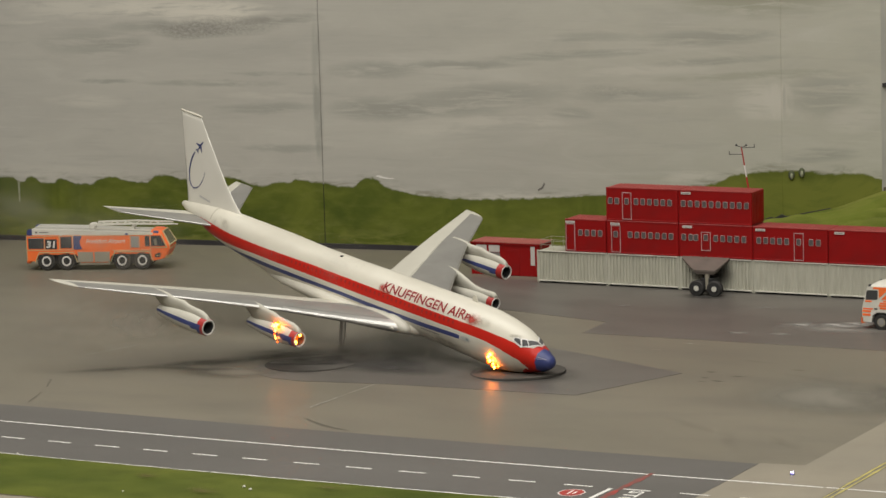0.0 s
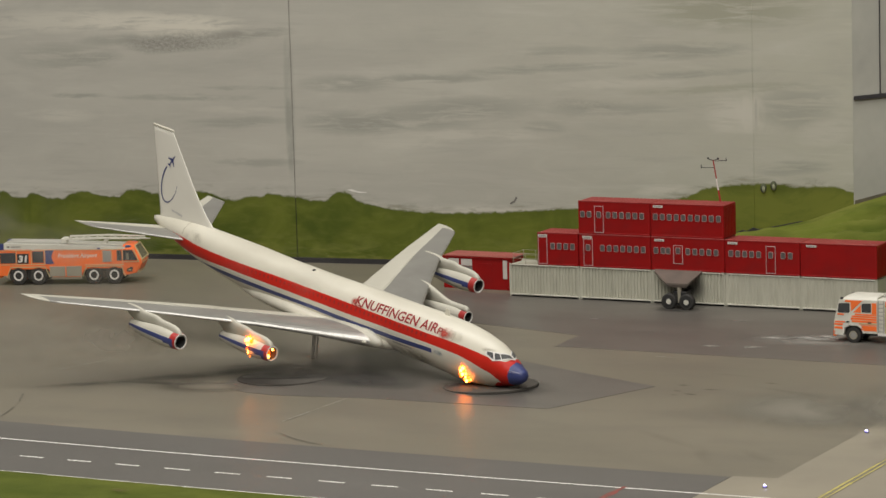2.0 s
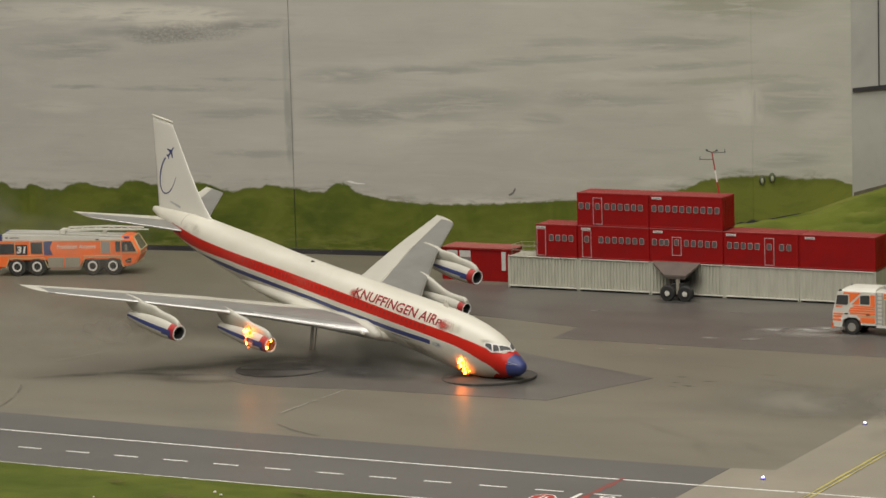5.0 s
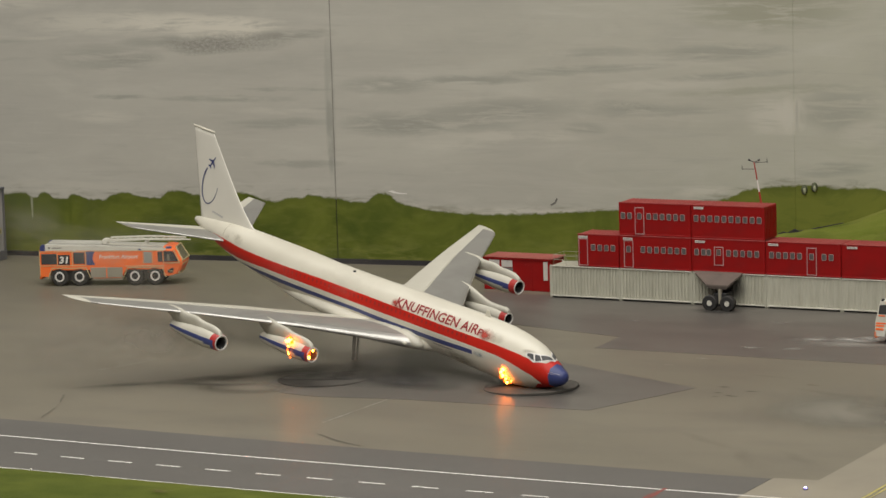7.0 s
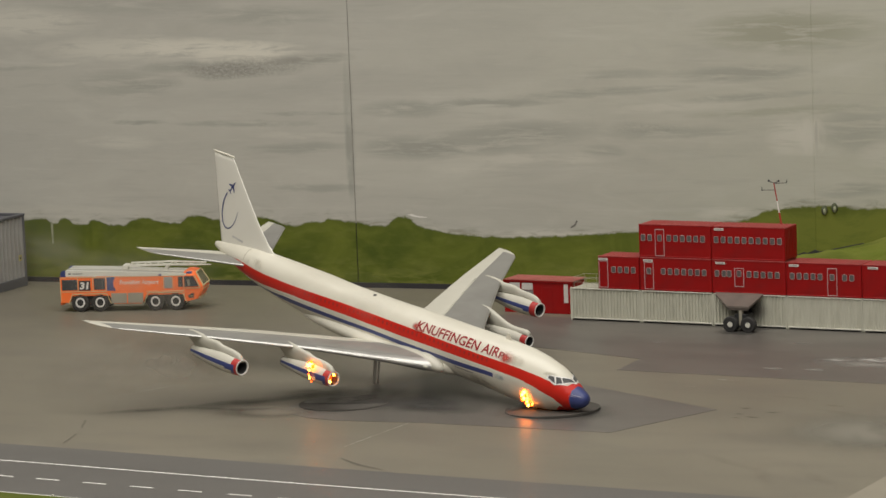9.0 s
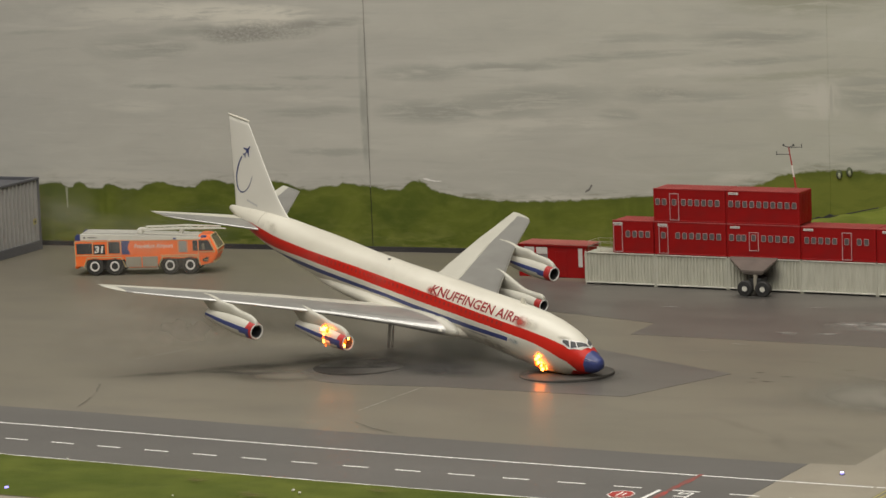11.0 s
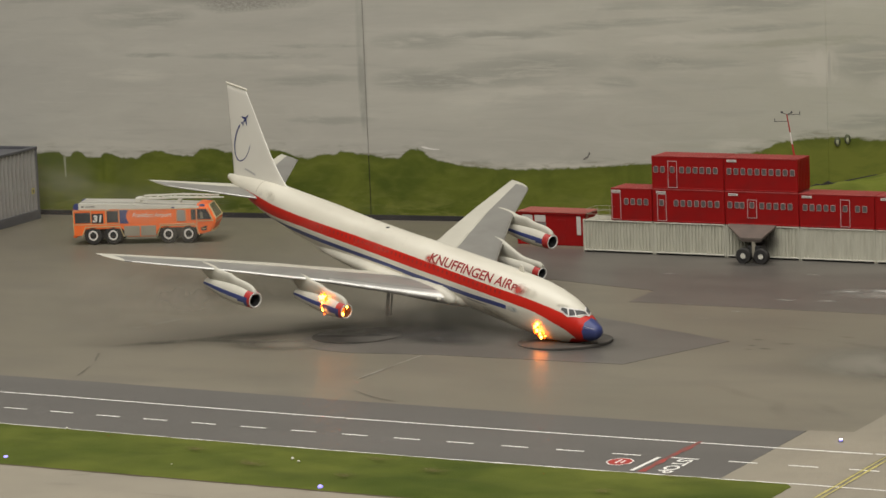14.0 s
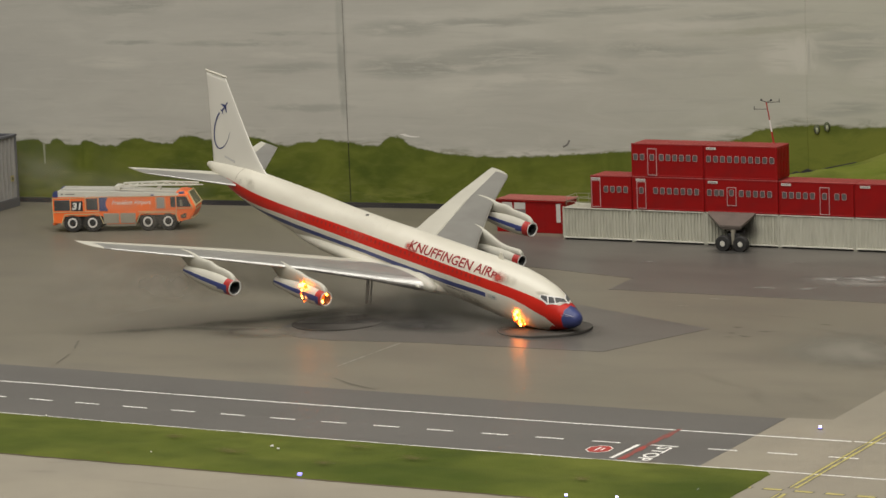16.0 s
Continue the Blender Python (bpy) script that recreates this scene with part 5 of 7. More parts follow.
    # number and lettering
    for s in (-1, 1):
        bm = fit_text(lettering("31", 1.0, 0.045), 0.0, 0.70, 0, 0.56)
        for v in bm.verts:
            v.co = Vector((-5.46 + v.co.x + 0.16 * v.co.y if s < 0 else -4.60 - v.co.x - 0.16 * v.co.y, s * (W + 0.036), 1.78 + v.co.y))
        part("number", bm, LINE, c, "white number 31")
        bm = fit_text(lettering("Frankfurt Airport", 1.0, 0.022), 0.0, 3.25, 0, 0.44)
        for v in bm.verts:
            v.co = Vector((-2.10 + v.co.x + 0.16 * v.co.y if s < 0 else 1.15 - v.co.x - 0.16 * v.co.y, s * (W + 0.008), 2.0 + v.co.y))
        part("lettering", bm, mat("pale_lettering", (0.90, 0.70, 0.60), 0.5), c, "pale words Frankfurt Airport")
    return c


crash_tender()


# ---- white and orange fire engine ----
def fire_engine():
    c = thing("fire_engine", "white and orange striped fire engine with grey shutters", "fire engine", 32.73, -10.8, 0, 178.0)
    # local x forward; the side towards the viewer is the left side, y = +1.25
    W = 1.25
    cab = part("cab", prism([(-1.8, 0.75), (-1.8, 3.05), (0.8, 3.1), (1.06, 3.0), (1.32, 2.0), (1.42, 1.6), (1.45, 0.55), (0.72, 0.55), (0.62, 1.05), (0.3, 1.25), (-0.3, 1.25), (-0.62, 1.05), (-0.72, 0.75)], "y", -W, W), PALE, c)
    bm = bmesh.new()
    loft(bm, [[(x, y, 3.04 + crown * f) for y, f in ((-W + 0.02, 0.2), (-1.0, 0.75), (-0.5, 1.0), (0.5, 1.0), (1.0, 0.75), (W - 0.02, 0.2), (W - 0.02, -0.1), (-W + 0.02, -0.1))] for x, crown in ((1.04, 0.02), (0.72, 0.22), (0.35, 0.34), (-1.72, 0.36), (-1.79, 0.3))])
    part("cab_roof", bm, PALE, c, "off-white raised cab roof")
    part("windscreen", prism([(1.04, 2.96), (1.09, 2.98), (1.37, 1.92), (1.31, 1.9)], "y", -W + 0.12, W - 0.12), DARKGLASS, cab)
    part("bumper", boxed(1.3, 1.52, -W, W, 0.42, 0.9, 0.05), ORANGE, c)
    for s in (-1, 1):
        y0, y1 = sorted((s * (W - 0.02), s * (W + 0.025)))
        part("side_window", prism([(0.26, 2.22), (0.24, 2.78), (0.30, 2.84), (1.02, 2.81), (1.08, 2.74), (1.15, 2.2), (1.10, 2.14), (0.32, 2.16)], "y", y0, y1), DARKGLASS, cab, "dark side glass")
        part("side_window", prism([(-1.36, 2.28), (-1.36, 2.84), (-1.30, 2.89), (-0.72, 2.86), (-0.66, 2.80), (-0.66, 2.28), (-0.72, 2.24), (-1.30, 2.24)], "y", y0, y1), DARKGLASS, cab, "dark side glass")
        part("orange_field", prism([(0.62, 2.92), (0.55, 3.05), (-0.72, 3.05), (-0.42, 2.80), (0.14, 2.28), (0.17, 2.92)], "y", y0, y1), ORANGE, cab)
        part("orange_field", prism([(-1.76, 2.14), (-1.76, 2.92), (-1.42, 2.92), (-1.42, 2.14)], "y", y0, y1), ORANGE, cab)
        part("orange_field", prism([(-0.60, 2.20), (-0.60, 2.76), (-0.36, 2.52), (-0.02, 2.20)], "y", y0, y1), ORANGE, cab)
        for a, b, z0, z1 in ((-1.76, -0.16, 2.02, 2.12), (-1.76, 0.10, 1.86, 1.98), (-1.76, 0.18, 1.68, 1.82), (-1.76, 0.10, 1.50, 1.64), (-1.76, -0.40, 1.32, 1.36), (-1.76, -0.62, 0.92, 1.28), (0.70, 1.18, 1.98, 2.08), (0.62, 1.36, 1.44, 1.54), (0.76, 1.40, 1.24, 1.38), (0.80, 1.40, 0.98, 1.14)):
            part("orange_stripe", boxed(a, b, y0, y1, z0, z1, 0.008), ORANGE, cab)
        part("yellow_stripe", boxed(-1.76, -0.45, y0, y1, 1.385, 1.45, 0.008), CREAM, cab)
        part("door_handle", boxed(0.28, 0.5, y0 - 0.02, y1 + 0.03, 1.46, 1.56, 0.01), BLACK, cab)
        part("door_handle", boxed(-1.35, -1.12, y0 - 0.02, y1 + 0.03, 1.46, 1.56, 0.01), BLACK, cab)
        part("head_lamp", boxed(1.38, 1.48, s * 0.85 - 0.2, s * 0.85 + 0.2, 0.95, 1.15, 0.02), DARKBAR, cab)
        part("mudguard", prism([(-0.74, 0.75), (-0.66, 1.1), (-0.34, 1.32), (0.34, 1.32), (0.66, 1.1), (0.74, 0.55), (0.82, 0.55), (0.74, 1.15), (0.38, 1.4), (-0.38, 1.4), (-0.74, 1.15), (-0.82, 0.75)], "y", y0, y1), LINE, c)
        # body
        part("top_stripe", boxed(-6.2, -2.42, y0, y1, 2.90, 3.06, 0.01), ORANGE, c)
        part("top_stripe", boxed(-6.2, -2.42, y0, y1, 2.70, 2.86, 0.01), ORANGE, c)
        for k in range(2):
            sh = part("roller_shutter", boxed(-4.3 - 1.95 * k, -2.48 - 1.95 * k, y0, y1, 0.82, 2.62, 0.01), SHUTTER, c, "grey roller shutter")
            bm = bmesh.new()
            for j in range(22):
                z = 0.88 + j * 0.078
                box(bm, -4.26 - 1.95 * k, -2.52 - 1.95 * k, y0 - 0.006, y1 + 0.006, z, z + 0.06)
            part("slats", bm, SHUTTER, sh)
        part("yellow_edge", boxed(-2.44, -2.38, y0, y1, 0.8, 2.9, 0.01), YELLOW, c)
        bm = bmesh.new()
        box(bm, -2.34, -2.28, y0, y1, 0.82, 3.1)
        box(bm, -1.94, -1.88, y0, y1, 0.82, 3.1)
        lds = part("side_ladder", bm, STEELGREY, c)
        for j in range(8):
            part("step", boxed(-2.28, -1.94, y0, y1, 0.9 + j * 0.28, 0.95 + j * 0.28), STEELGREY, lds)
        part("sill", boxed(-6.4, -1.85, y0, y1, 0.62, 0.8, 0.01), LINE, c)
        wheel("wheel", c, 0.0, s * (W - 0.2), 0.56, 0.56, 0.36, LOCKER, facing=s, hub_mat=STEELGREY)
        wheel("wheel", c, -4.4, s * (W - 0.2), 0.56, 0.56, 0.36, LOCKER, facing=s, hub_mat=STEELGREY)
    part("body", boxed(-6.4, -1.82, -W, W, 0.7, 3.2, 0.05), PALE, c)
    bm = bmesh.new()
    box(bm, -6.6, 1.4, -0.45, 0.45, 0.45, 0.75)
    box(bm, -5.1, -3.7, -1.0, 1.0, 0.5, 0.85)
    box(bm, -0.7, 0.7, -0.98, 0.98, 0.5, 1.2)
    part("chassis", bm, BLACK, c)
    lad = part("roof_ladder", boxed(-6.4, -2.1, 0.35, 0.43, 3.34, 3.43, 0.02), SHUTTER, c, "pale grey roof ladder")
    part("ladder_rail", boxed(-6.4, -2.1, 0.92, 1.0, 3.34, 3.43, 0.02), SHUTTER, lad)
    for j in range(13):
        bm = bmesh.new()
        rod(bm, (-6.25 + 0.32 * j, 0.4, 3.385), (-6.25 + 0.32 * j, 0.95, 3.385), 0.03, n=5)
        part("rung", bm, SHUTTER, lad)
    for xx in (-6.1, -2.6):
        part("ladder_support", boxed(xx, xx + 0.12, 0.35, 1.0, 3.18, 3.345), SHUTTER, lad)
    for yy in (1.08, -1.08):
        part("beacon", lathe([(3.04, 0.0), (3.04, 0.12), (3.2, 0.115), (3.24, 0.0)], "z", 10, center=(0.88, yy, 0)), BLACK, c)
    return c


fire_engine()

# ---- the crashed airliner ----
# local x: forward from the nose tip, y: left, z: up; a slightly smaller scale than the rest
KP = K * 0.889
STATIONS = [(0.12, -0.885, 0.02, 0.02), (0.14, -0.89, 0.18, 0.18), (0.22, -0.90, 0.36, 0.36), (0.36, -0.915, 0.50, 0.49), (0.6, -0.935, 0.635, 0.62), (0.9, -0.945, 0.74, 0.745), (1.5, -0.90, 0.98, 1.02), (2.0, -0.85, 1.10, 1.21), (2.5, -0.77, 1.22, 1.42),
            (3.0, -0.71, 1.33, 1.62), (3.5, -0.69, 1.44, 1.77), (5, -0.62, 1.64, 2.04), (6.5, -0.53, 1.74, 2.15), (8, -0.46, 1.76, 2.15), (10, -0.37, 1.76, 2.13), (13, -0.32, 1.74, 2.06), (16, -0.25, 1.72, 2.01), (19, -0.23, 1.73, 1.99),
            (22, -0.24, 1.74, 1.97), (27, -0.2, 1.76, 1.99), (31, 0.0, 1.76, 1.97), (35, 0.33, 1.6, 1.72), (39, 0.75, 1.3, 1.38), (42, 1.07, 0.82, 0.84), (43.8, 1.31, 0.44, 0.44),
            (44.5, 1.38, 0.24, 0.24), (44.7, 1.39, 0.03, 0.03)]


def section(u):
    u = min(max(u, 0.12), 44.7)
    return [float(np.interp(u, [s[0] for s in STATIONS], [s[k] for s in STATIONS])) for k in (1, 2, 3)]


def skin_y(u, z, side=-1, off=0.0):
    zc, w, h = section(u)
    q = min(1.0, abs(z - zc) / (h + off))
    return side * (w + off) * math.sqrt(1 - q * q)


def table(pairs):
    return lambda u: float(np.interp(u, [p[0] for p in pairs], [p[1] for p in pairs]))


red_top = table([(0, 2), (1.5, 2), (1.7, -0.02), (2.5, -0.01), (3.9, 0.22), (5, 0.33), (6.7, 0.44), (9.8, 0.45), (13, 0.48), (16.2, 0.55), (19.5, 0.61), (26.3, 0.70), (33.2, 0.71), (37.1, 0.79), (38.9, 0.98), (41, 1.1)])
red_low = table([(0, -4), (1.85, -4), (1.97, -1.62), (2.12, -1.40), (2.62, -1.09), (3.5, -0.84), (4.6, -0.55), (5.7, -0.37), (6.3, -0.32), (9.5, -0.25), (19, -0.23), (26, -0.12), (33, -0.06), (37.2, -0.18), (40.5, 0.06), (41, 0.15)])
blue_top = table([(0, -0.6), (9.4, -0.58), (12.6, -0.67), (16, -0.67), (19.2, -0.65), (22.6, -0.56), (26, -0.54), (33.2, -0.46), (37.5, -0.52), (39.5, -0.4), (45, 0.5)])
blue_low = table([(0, -1.0), (1.97, -1.5), (2.12, -1.62), (2.5, -1.9), (2.9, -2.25), (3.1, -2.2), (8.4, -0.92), (9.1, -0.92), (12.7, -1.03), (19.3, -1.0), (22.6, -0.88), (26, -0.86), (33.4, -0.85), (36, -0.76), (37.5, -0.63), (39.5, -0.42), (45, 0.45)])

heading, dive, bank = radians(-19.952), radians(8.19), radians(0.516)
FWD = Vector((math.cos(heading) * math.cos(dive), math.sin(heading) * math.cos(dive), -math.sin(dive)))
flat = Vector((-math.sin(heading), math.cos(heading), 0))
up0 = FWD.cross(flat)
LEFT = math.cos(bank) * flat + math.sin(bank) * up0
UP = FWD.cross(LEFT)
jet = thing("airliner", "white four-engined airliner with red stripe, nose down and burning", "aeroplane", 18.776, -36.153, 1.793)
jet.matrix_world = Matrix.Translation(Vector((18.776, -36.153, 1.793)) * K) @ Matrix((FWD, LEFT, UP)).transposed().to_4x4()


def jpart(name, bm, material, parent=None, label="", smooth=False):
    return part(name, bm, material, parent or jet, label, KP, smooth)


def fuselage():
    us = sorted(set([0.12, 0.14, 0.18, 0.22, 0.29, 0.36, 0.48, 0.6, 0.75, 0.9, 1.05, 1.25, 1.5, 1.58, 1.7, 1.85, 1.95, 2.12, 2.25, 2.4, 2.6, 2.8, 3.0, 3.25, 3.5, 4, 4.5, 5, 5.7, 6.5, 7.5, 8.6, 8.9, 9.2, 10, 10.6, 11.5] +
                    [12.5 + 1.0 * i for i in range(28)] + [40.4, 41, 41.5, 42, 42.6, 43.2, 43.8, 44.2, 44.5, 44.65, 44.7]))
    counts = (9, 4, 3, 2, 7)
    bm = bmesh.new()
    rows, zones = [], []
    for u in us:
        zc, w, h = section(u)
        b = [1.0] + [min(1.0, max(-1.0, (f(u) - zc) / h)) for f in (red_top, red_low, blue_top, blue_low)] + [-1.0]
        for k in range(1, 6):
            b[k] = min(b[k], b[k - 1])
        ang = [math.asin(q) for q in b]
        right = []
        for k, n in enumerate(counts):
            right += [ang[k] + (ang[k + 1] - ang[k]) * i / n for i in range(n)]
        right.append(-math.pi / 2)
        ring = [(-u, -w * math.cos(a), zc + h * math.sin(a)) for a in right]
        ring += [(-u, w * math.cos(a), zc + h * math.sin(a)) for a in right[-2:0:-1]]
        rows.append([bm.verts.new(p) for p in ring])
    kinds = [k for k, n in enumerate(counts) for _ in range(n)]
    kinds = kinds + kinds[::-1]
    n = len(rows[0])
    for i in range(len(us) - 1):
        um = (us[i] + us[i + 1]) / 2
        for j in range(n):
            q = (rows[i][j], rows[i][(j + 1) % n], rows[i + 1][(j + 1) % n], rows[i + 1][j])
            f = bm.faces.new(q)
            f.smooth = True
            if um < 1.25:
                f.material_index = 2
            elif kinds[j] == 1 and um < 40.9:
                f.material_index = 1
            elif kinds[j] == 3 and 8.6 < um < 39.3:
                f.material_index = 2
            elif (um < 1.9 and kinds[j] > 1) or (um < 2.85 and kinds[j] == 4):
                f.material_index = 1
    bmesh.ops.remove_doubles(bm, verts=bm.verts, dist=0.0005)
    bmesh.ops.recalc_face_normals(bm, faces=bm.faces)
    return jpart("fuselage", bm, (WHITE, RED, BLUE), label="cream-white hull with red and blue stripes")


fuse = fuselage()

# belly fairing between the wings
bm = bmesh.new()
rings = []
for x, w, zl, zt in ((-12.6, 0.5, -2.05, -1.2), (-14.0, 1.5, -2.25, -0.95), (-16.0, 2.05, -2.4, -1.0), (-20, 2.28, -2.45, -0.98), (-23.5, 2.14, -2.4, -0.84), (-25.5, 1.98, -2.3, -0.80), (-27.5, 1.84, -2.2, -0.82), (-29.5, 1.62, -2.08, -0.88), (-31.5, 1.15, -1.94, -1.0), (-33.5, 0.4, -1.66, -1.15)):
    ring = []
    for i in range(20):
        a = 2 * math.pi * i / 20
        c, s = math.cos(a), math.sin(a)
        ring.append((x, w * (abs(c) ** 0.8) * (1 if c > 0 else -1), (zl + zt) / 2 + (zt - zl) / 2 * (abs(s) ** 0.8) * (1 if s > 0 else -1)))
    rings.append(ring)
loft(bm, rings)
jpart("belly_fairing", bm, WHITE, fuse, smooth=True)

wing_le = table([(0, -12.7), (1.9, -14.4), (2.8, -15.2), (5.7, -17.8), (8.8, -20.5), (15, -25.75), (20.8, -30.12), (21.2, -30.5), (21.5, -30.95), (21.75, -31.5), (21.95, -32.4)])
wing_te = table([(0, -24.0), (1.9, -24.3), (7.6, -26.4), (14.6, -29.9), (21.4, -33.05), (21.95, -33.3)])


wing_rise = table([(0, -1.9), (1.9, -1.7), (5, -1.2), (8.8, -0.66), (15, -0.04), (21.8, 0.62)])


def wing_z(y):
    return wing_rise(abs(y))


CH = [0.0, 0.012, 0.04, 0.09, 0.16, 0.3, 0.45, 0.62, 0.8, 0.985, 1.0]
TH = [0.0, 0.018, 0.032, 0.046, 0.056, 0.062, 0.058, 0.044, 0.024, 0.006, 0.002]


def wing(side):
    bm = bmesh.new()
    ys = [0.8, 1.9, 2.35, 3, 5, 7.6, 8.8, 11, 13, 15, 17, 19, 20.6, 20.8, 21.2, 21.5, 21.75, 21.95]
    rows = []
    for y in ys:
        x0, x1, z = wing_le(y), wing_te(y), wing_z(y)
        thin = (0.92 - 0.006 * y) * (1 + 0.5 * max(0.0, (5.5 - y) / 4.0))
        if y > 21.5:
            thin *= 0.5
        c = x1 - x0
        upper = [(x0 + c * a, side * y, z + abs(c) * t * thin) for a, t in zip(CH, TH)]
        lower = [(x0 + c * a, side * y, z - abs(c) * t * thin * 0.7) for a, t in list(zip(CH, TH))[-2:0:-1]]
        rows.append([bm.verts.new(p) for p in upper + lower])
    n = len(rows[0])
    for i in range(len(ys) - 1):
        ym = (ys[i] + ys[i + 1]) / 2
        for j in range(n):
            f = bm.faces.new((rows[i][j], rows[i][(j + 1) % n], rows[i + 1][(j + 1) % n], rows[i + 1][j]))
            f.smooth = True
            front = j <= (2 if ym < 8.5 else 1) or j >= n - 2 if side < 0 else j < 1
            f.material_index = 0 if ym < 2.3 else (2 if front and ym < 21.0 else (0 if ym > 21.0 or j in (7, 8, 9) else 1))
    bm.faces.new(rows[-1])
    bmesh.ops.recalc_face_normals(bm, faces=bm.faces)
    w = jpart("wing", bm, (WHITE2, WINGGREY, SILVER), label="grey wing with bright metal leading edge")
    # spoiler and flap joints as thin raised strips
    for a, b, f0 in ((4.5, 9.5, 0.64), (11.0, 14.5, 0.64)):
        bm = bmesh.new()
        pts = []
        for k in range(7):
            y = a + (b - a) * k / 6
            c = wing_te(y) - wing_le(y)
            t = float(np.interp(f0, CH, TH))
            pts.append((wing_le(y) + c * f0, side * y, wing_z(y) + abs(c) * t * (0.92 - 0.006 * y) + 0.012))
        for p, q in zip(pts, pts[1:]):
            rod(bm, p, q, 0.035, n=5)
        jpart("flap_joint", bm, WHITE2, w)
    # rounded fairing where the leading edge meets the hull
    bm = bmesh.new()
    bmesh.ops.create_uvsphere(bm, u_segments=20, v_segments=12, radius=1.0)
    for v in bm.verts:
        v.co = Vector((-15.5 + 1.4 * v.co.x, side * (1.70 + 0.70 * v.co.y), wing_z(2.0) + 0.24 + 0.54 * v.co.z - 0.25 * v.co.x))
    jpart("root_fairing", bm, WHITE2, w, smooth=True)
    # root landing light
    jpart("landing_light", lathe([(-14.8, 0.0), (-14.85, 0.1), (-15.1, 0.14), (-15.4, 0.0)], "x", 10, center=(0, side * 2.75, wing_z(2.75) + 0.02)), WHITE2, w)
    return w


INTAKE = mat("intake_lining", (0.055, 0.054, 0.054), 0.4, 0.3, color2=(0.10, 0.10, 0.10), scale=2.0, amount=0.7)
PODRED = mat("faded_pod_red", (0.42, 0.030, 0.026), 0.45, color2=(0.33, 0.025, 0.022), scale=0.8, amount=0.7)
LIPWHITE = mat("pale_engine_lip", (0.66, 0.65, 0.62), 0.4, color2=(0.55, 0.54, 0.52), scale=1.5, amount=0.6)


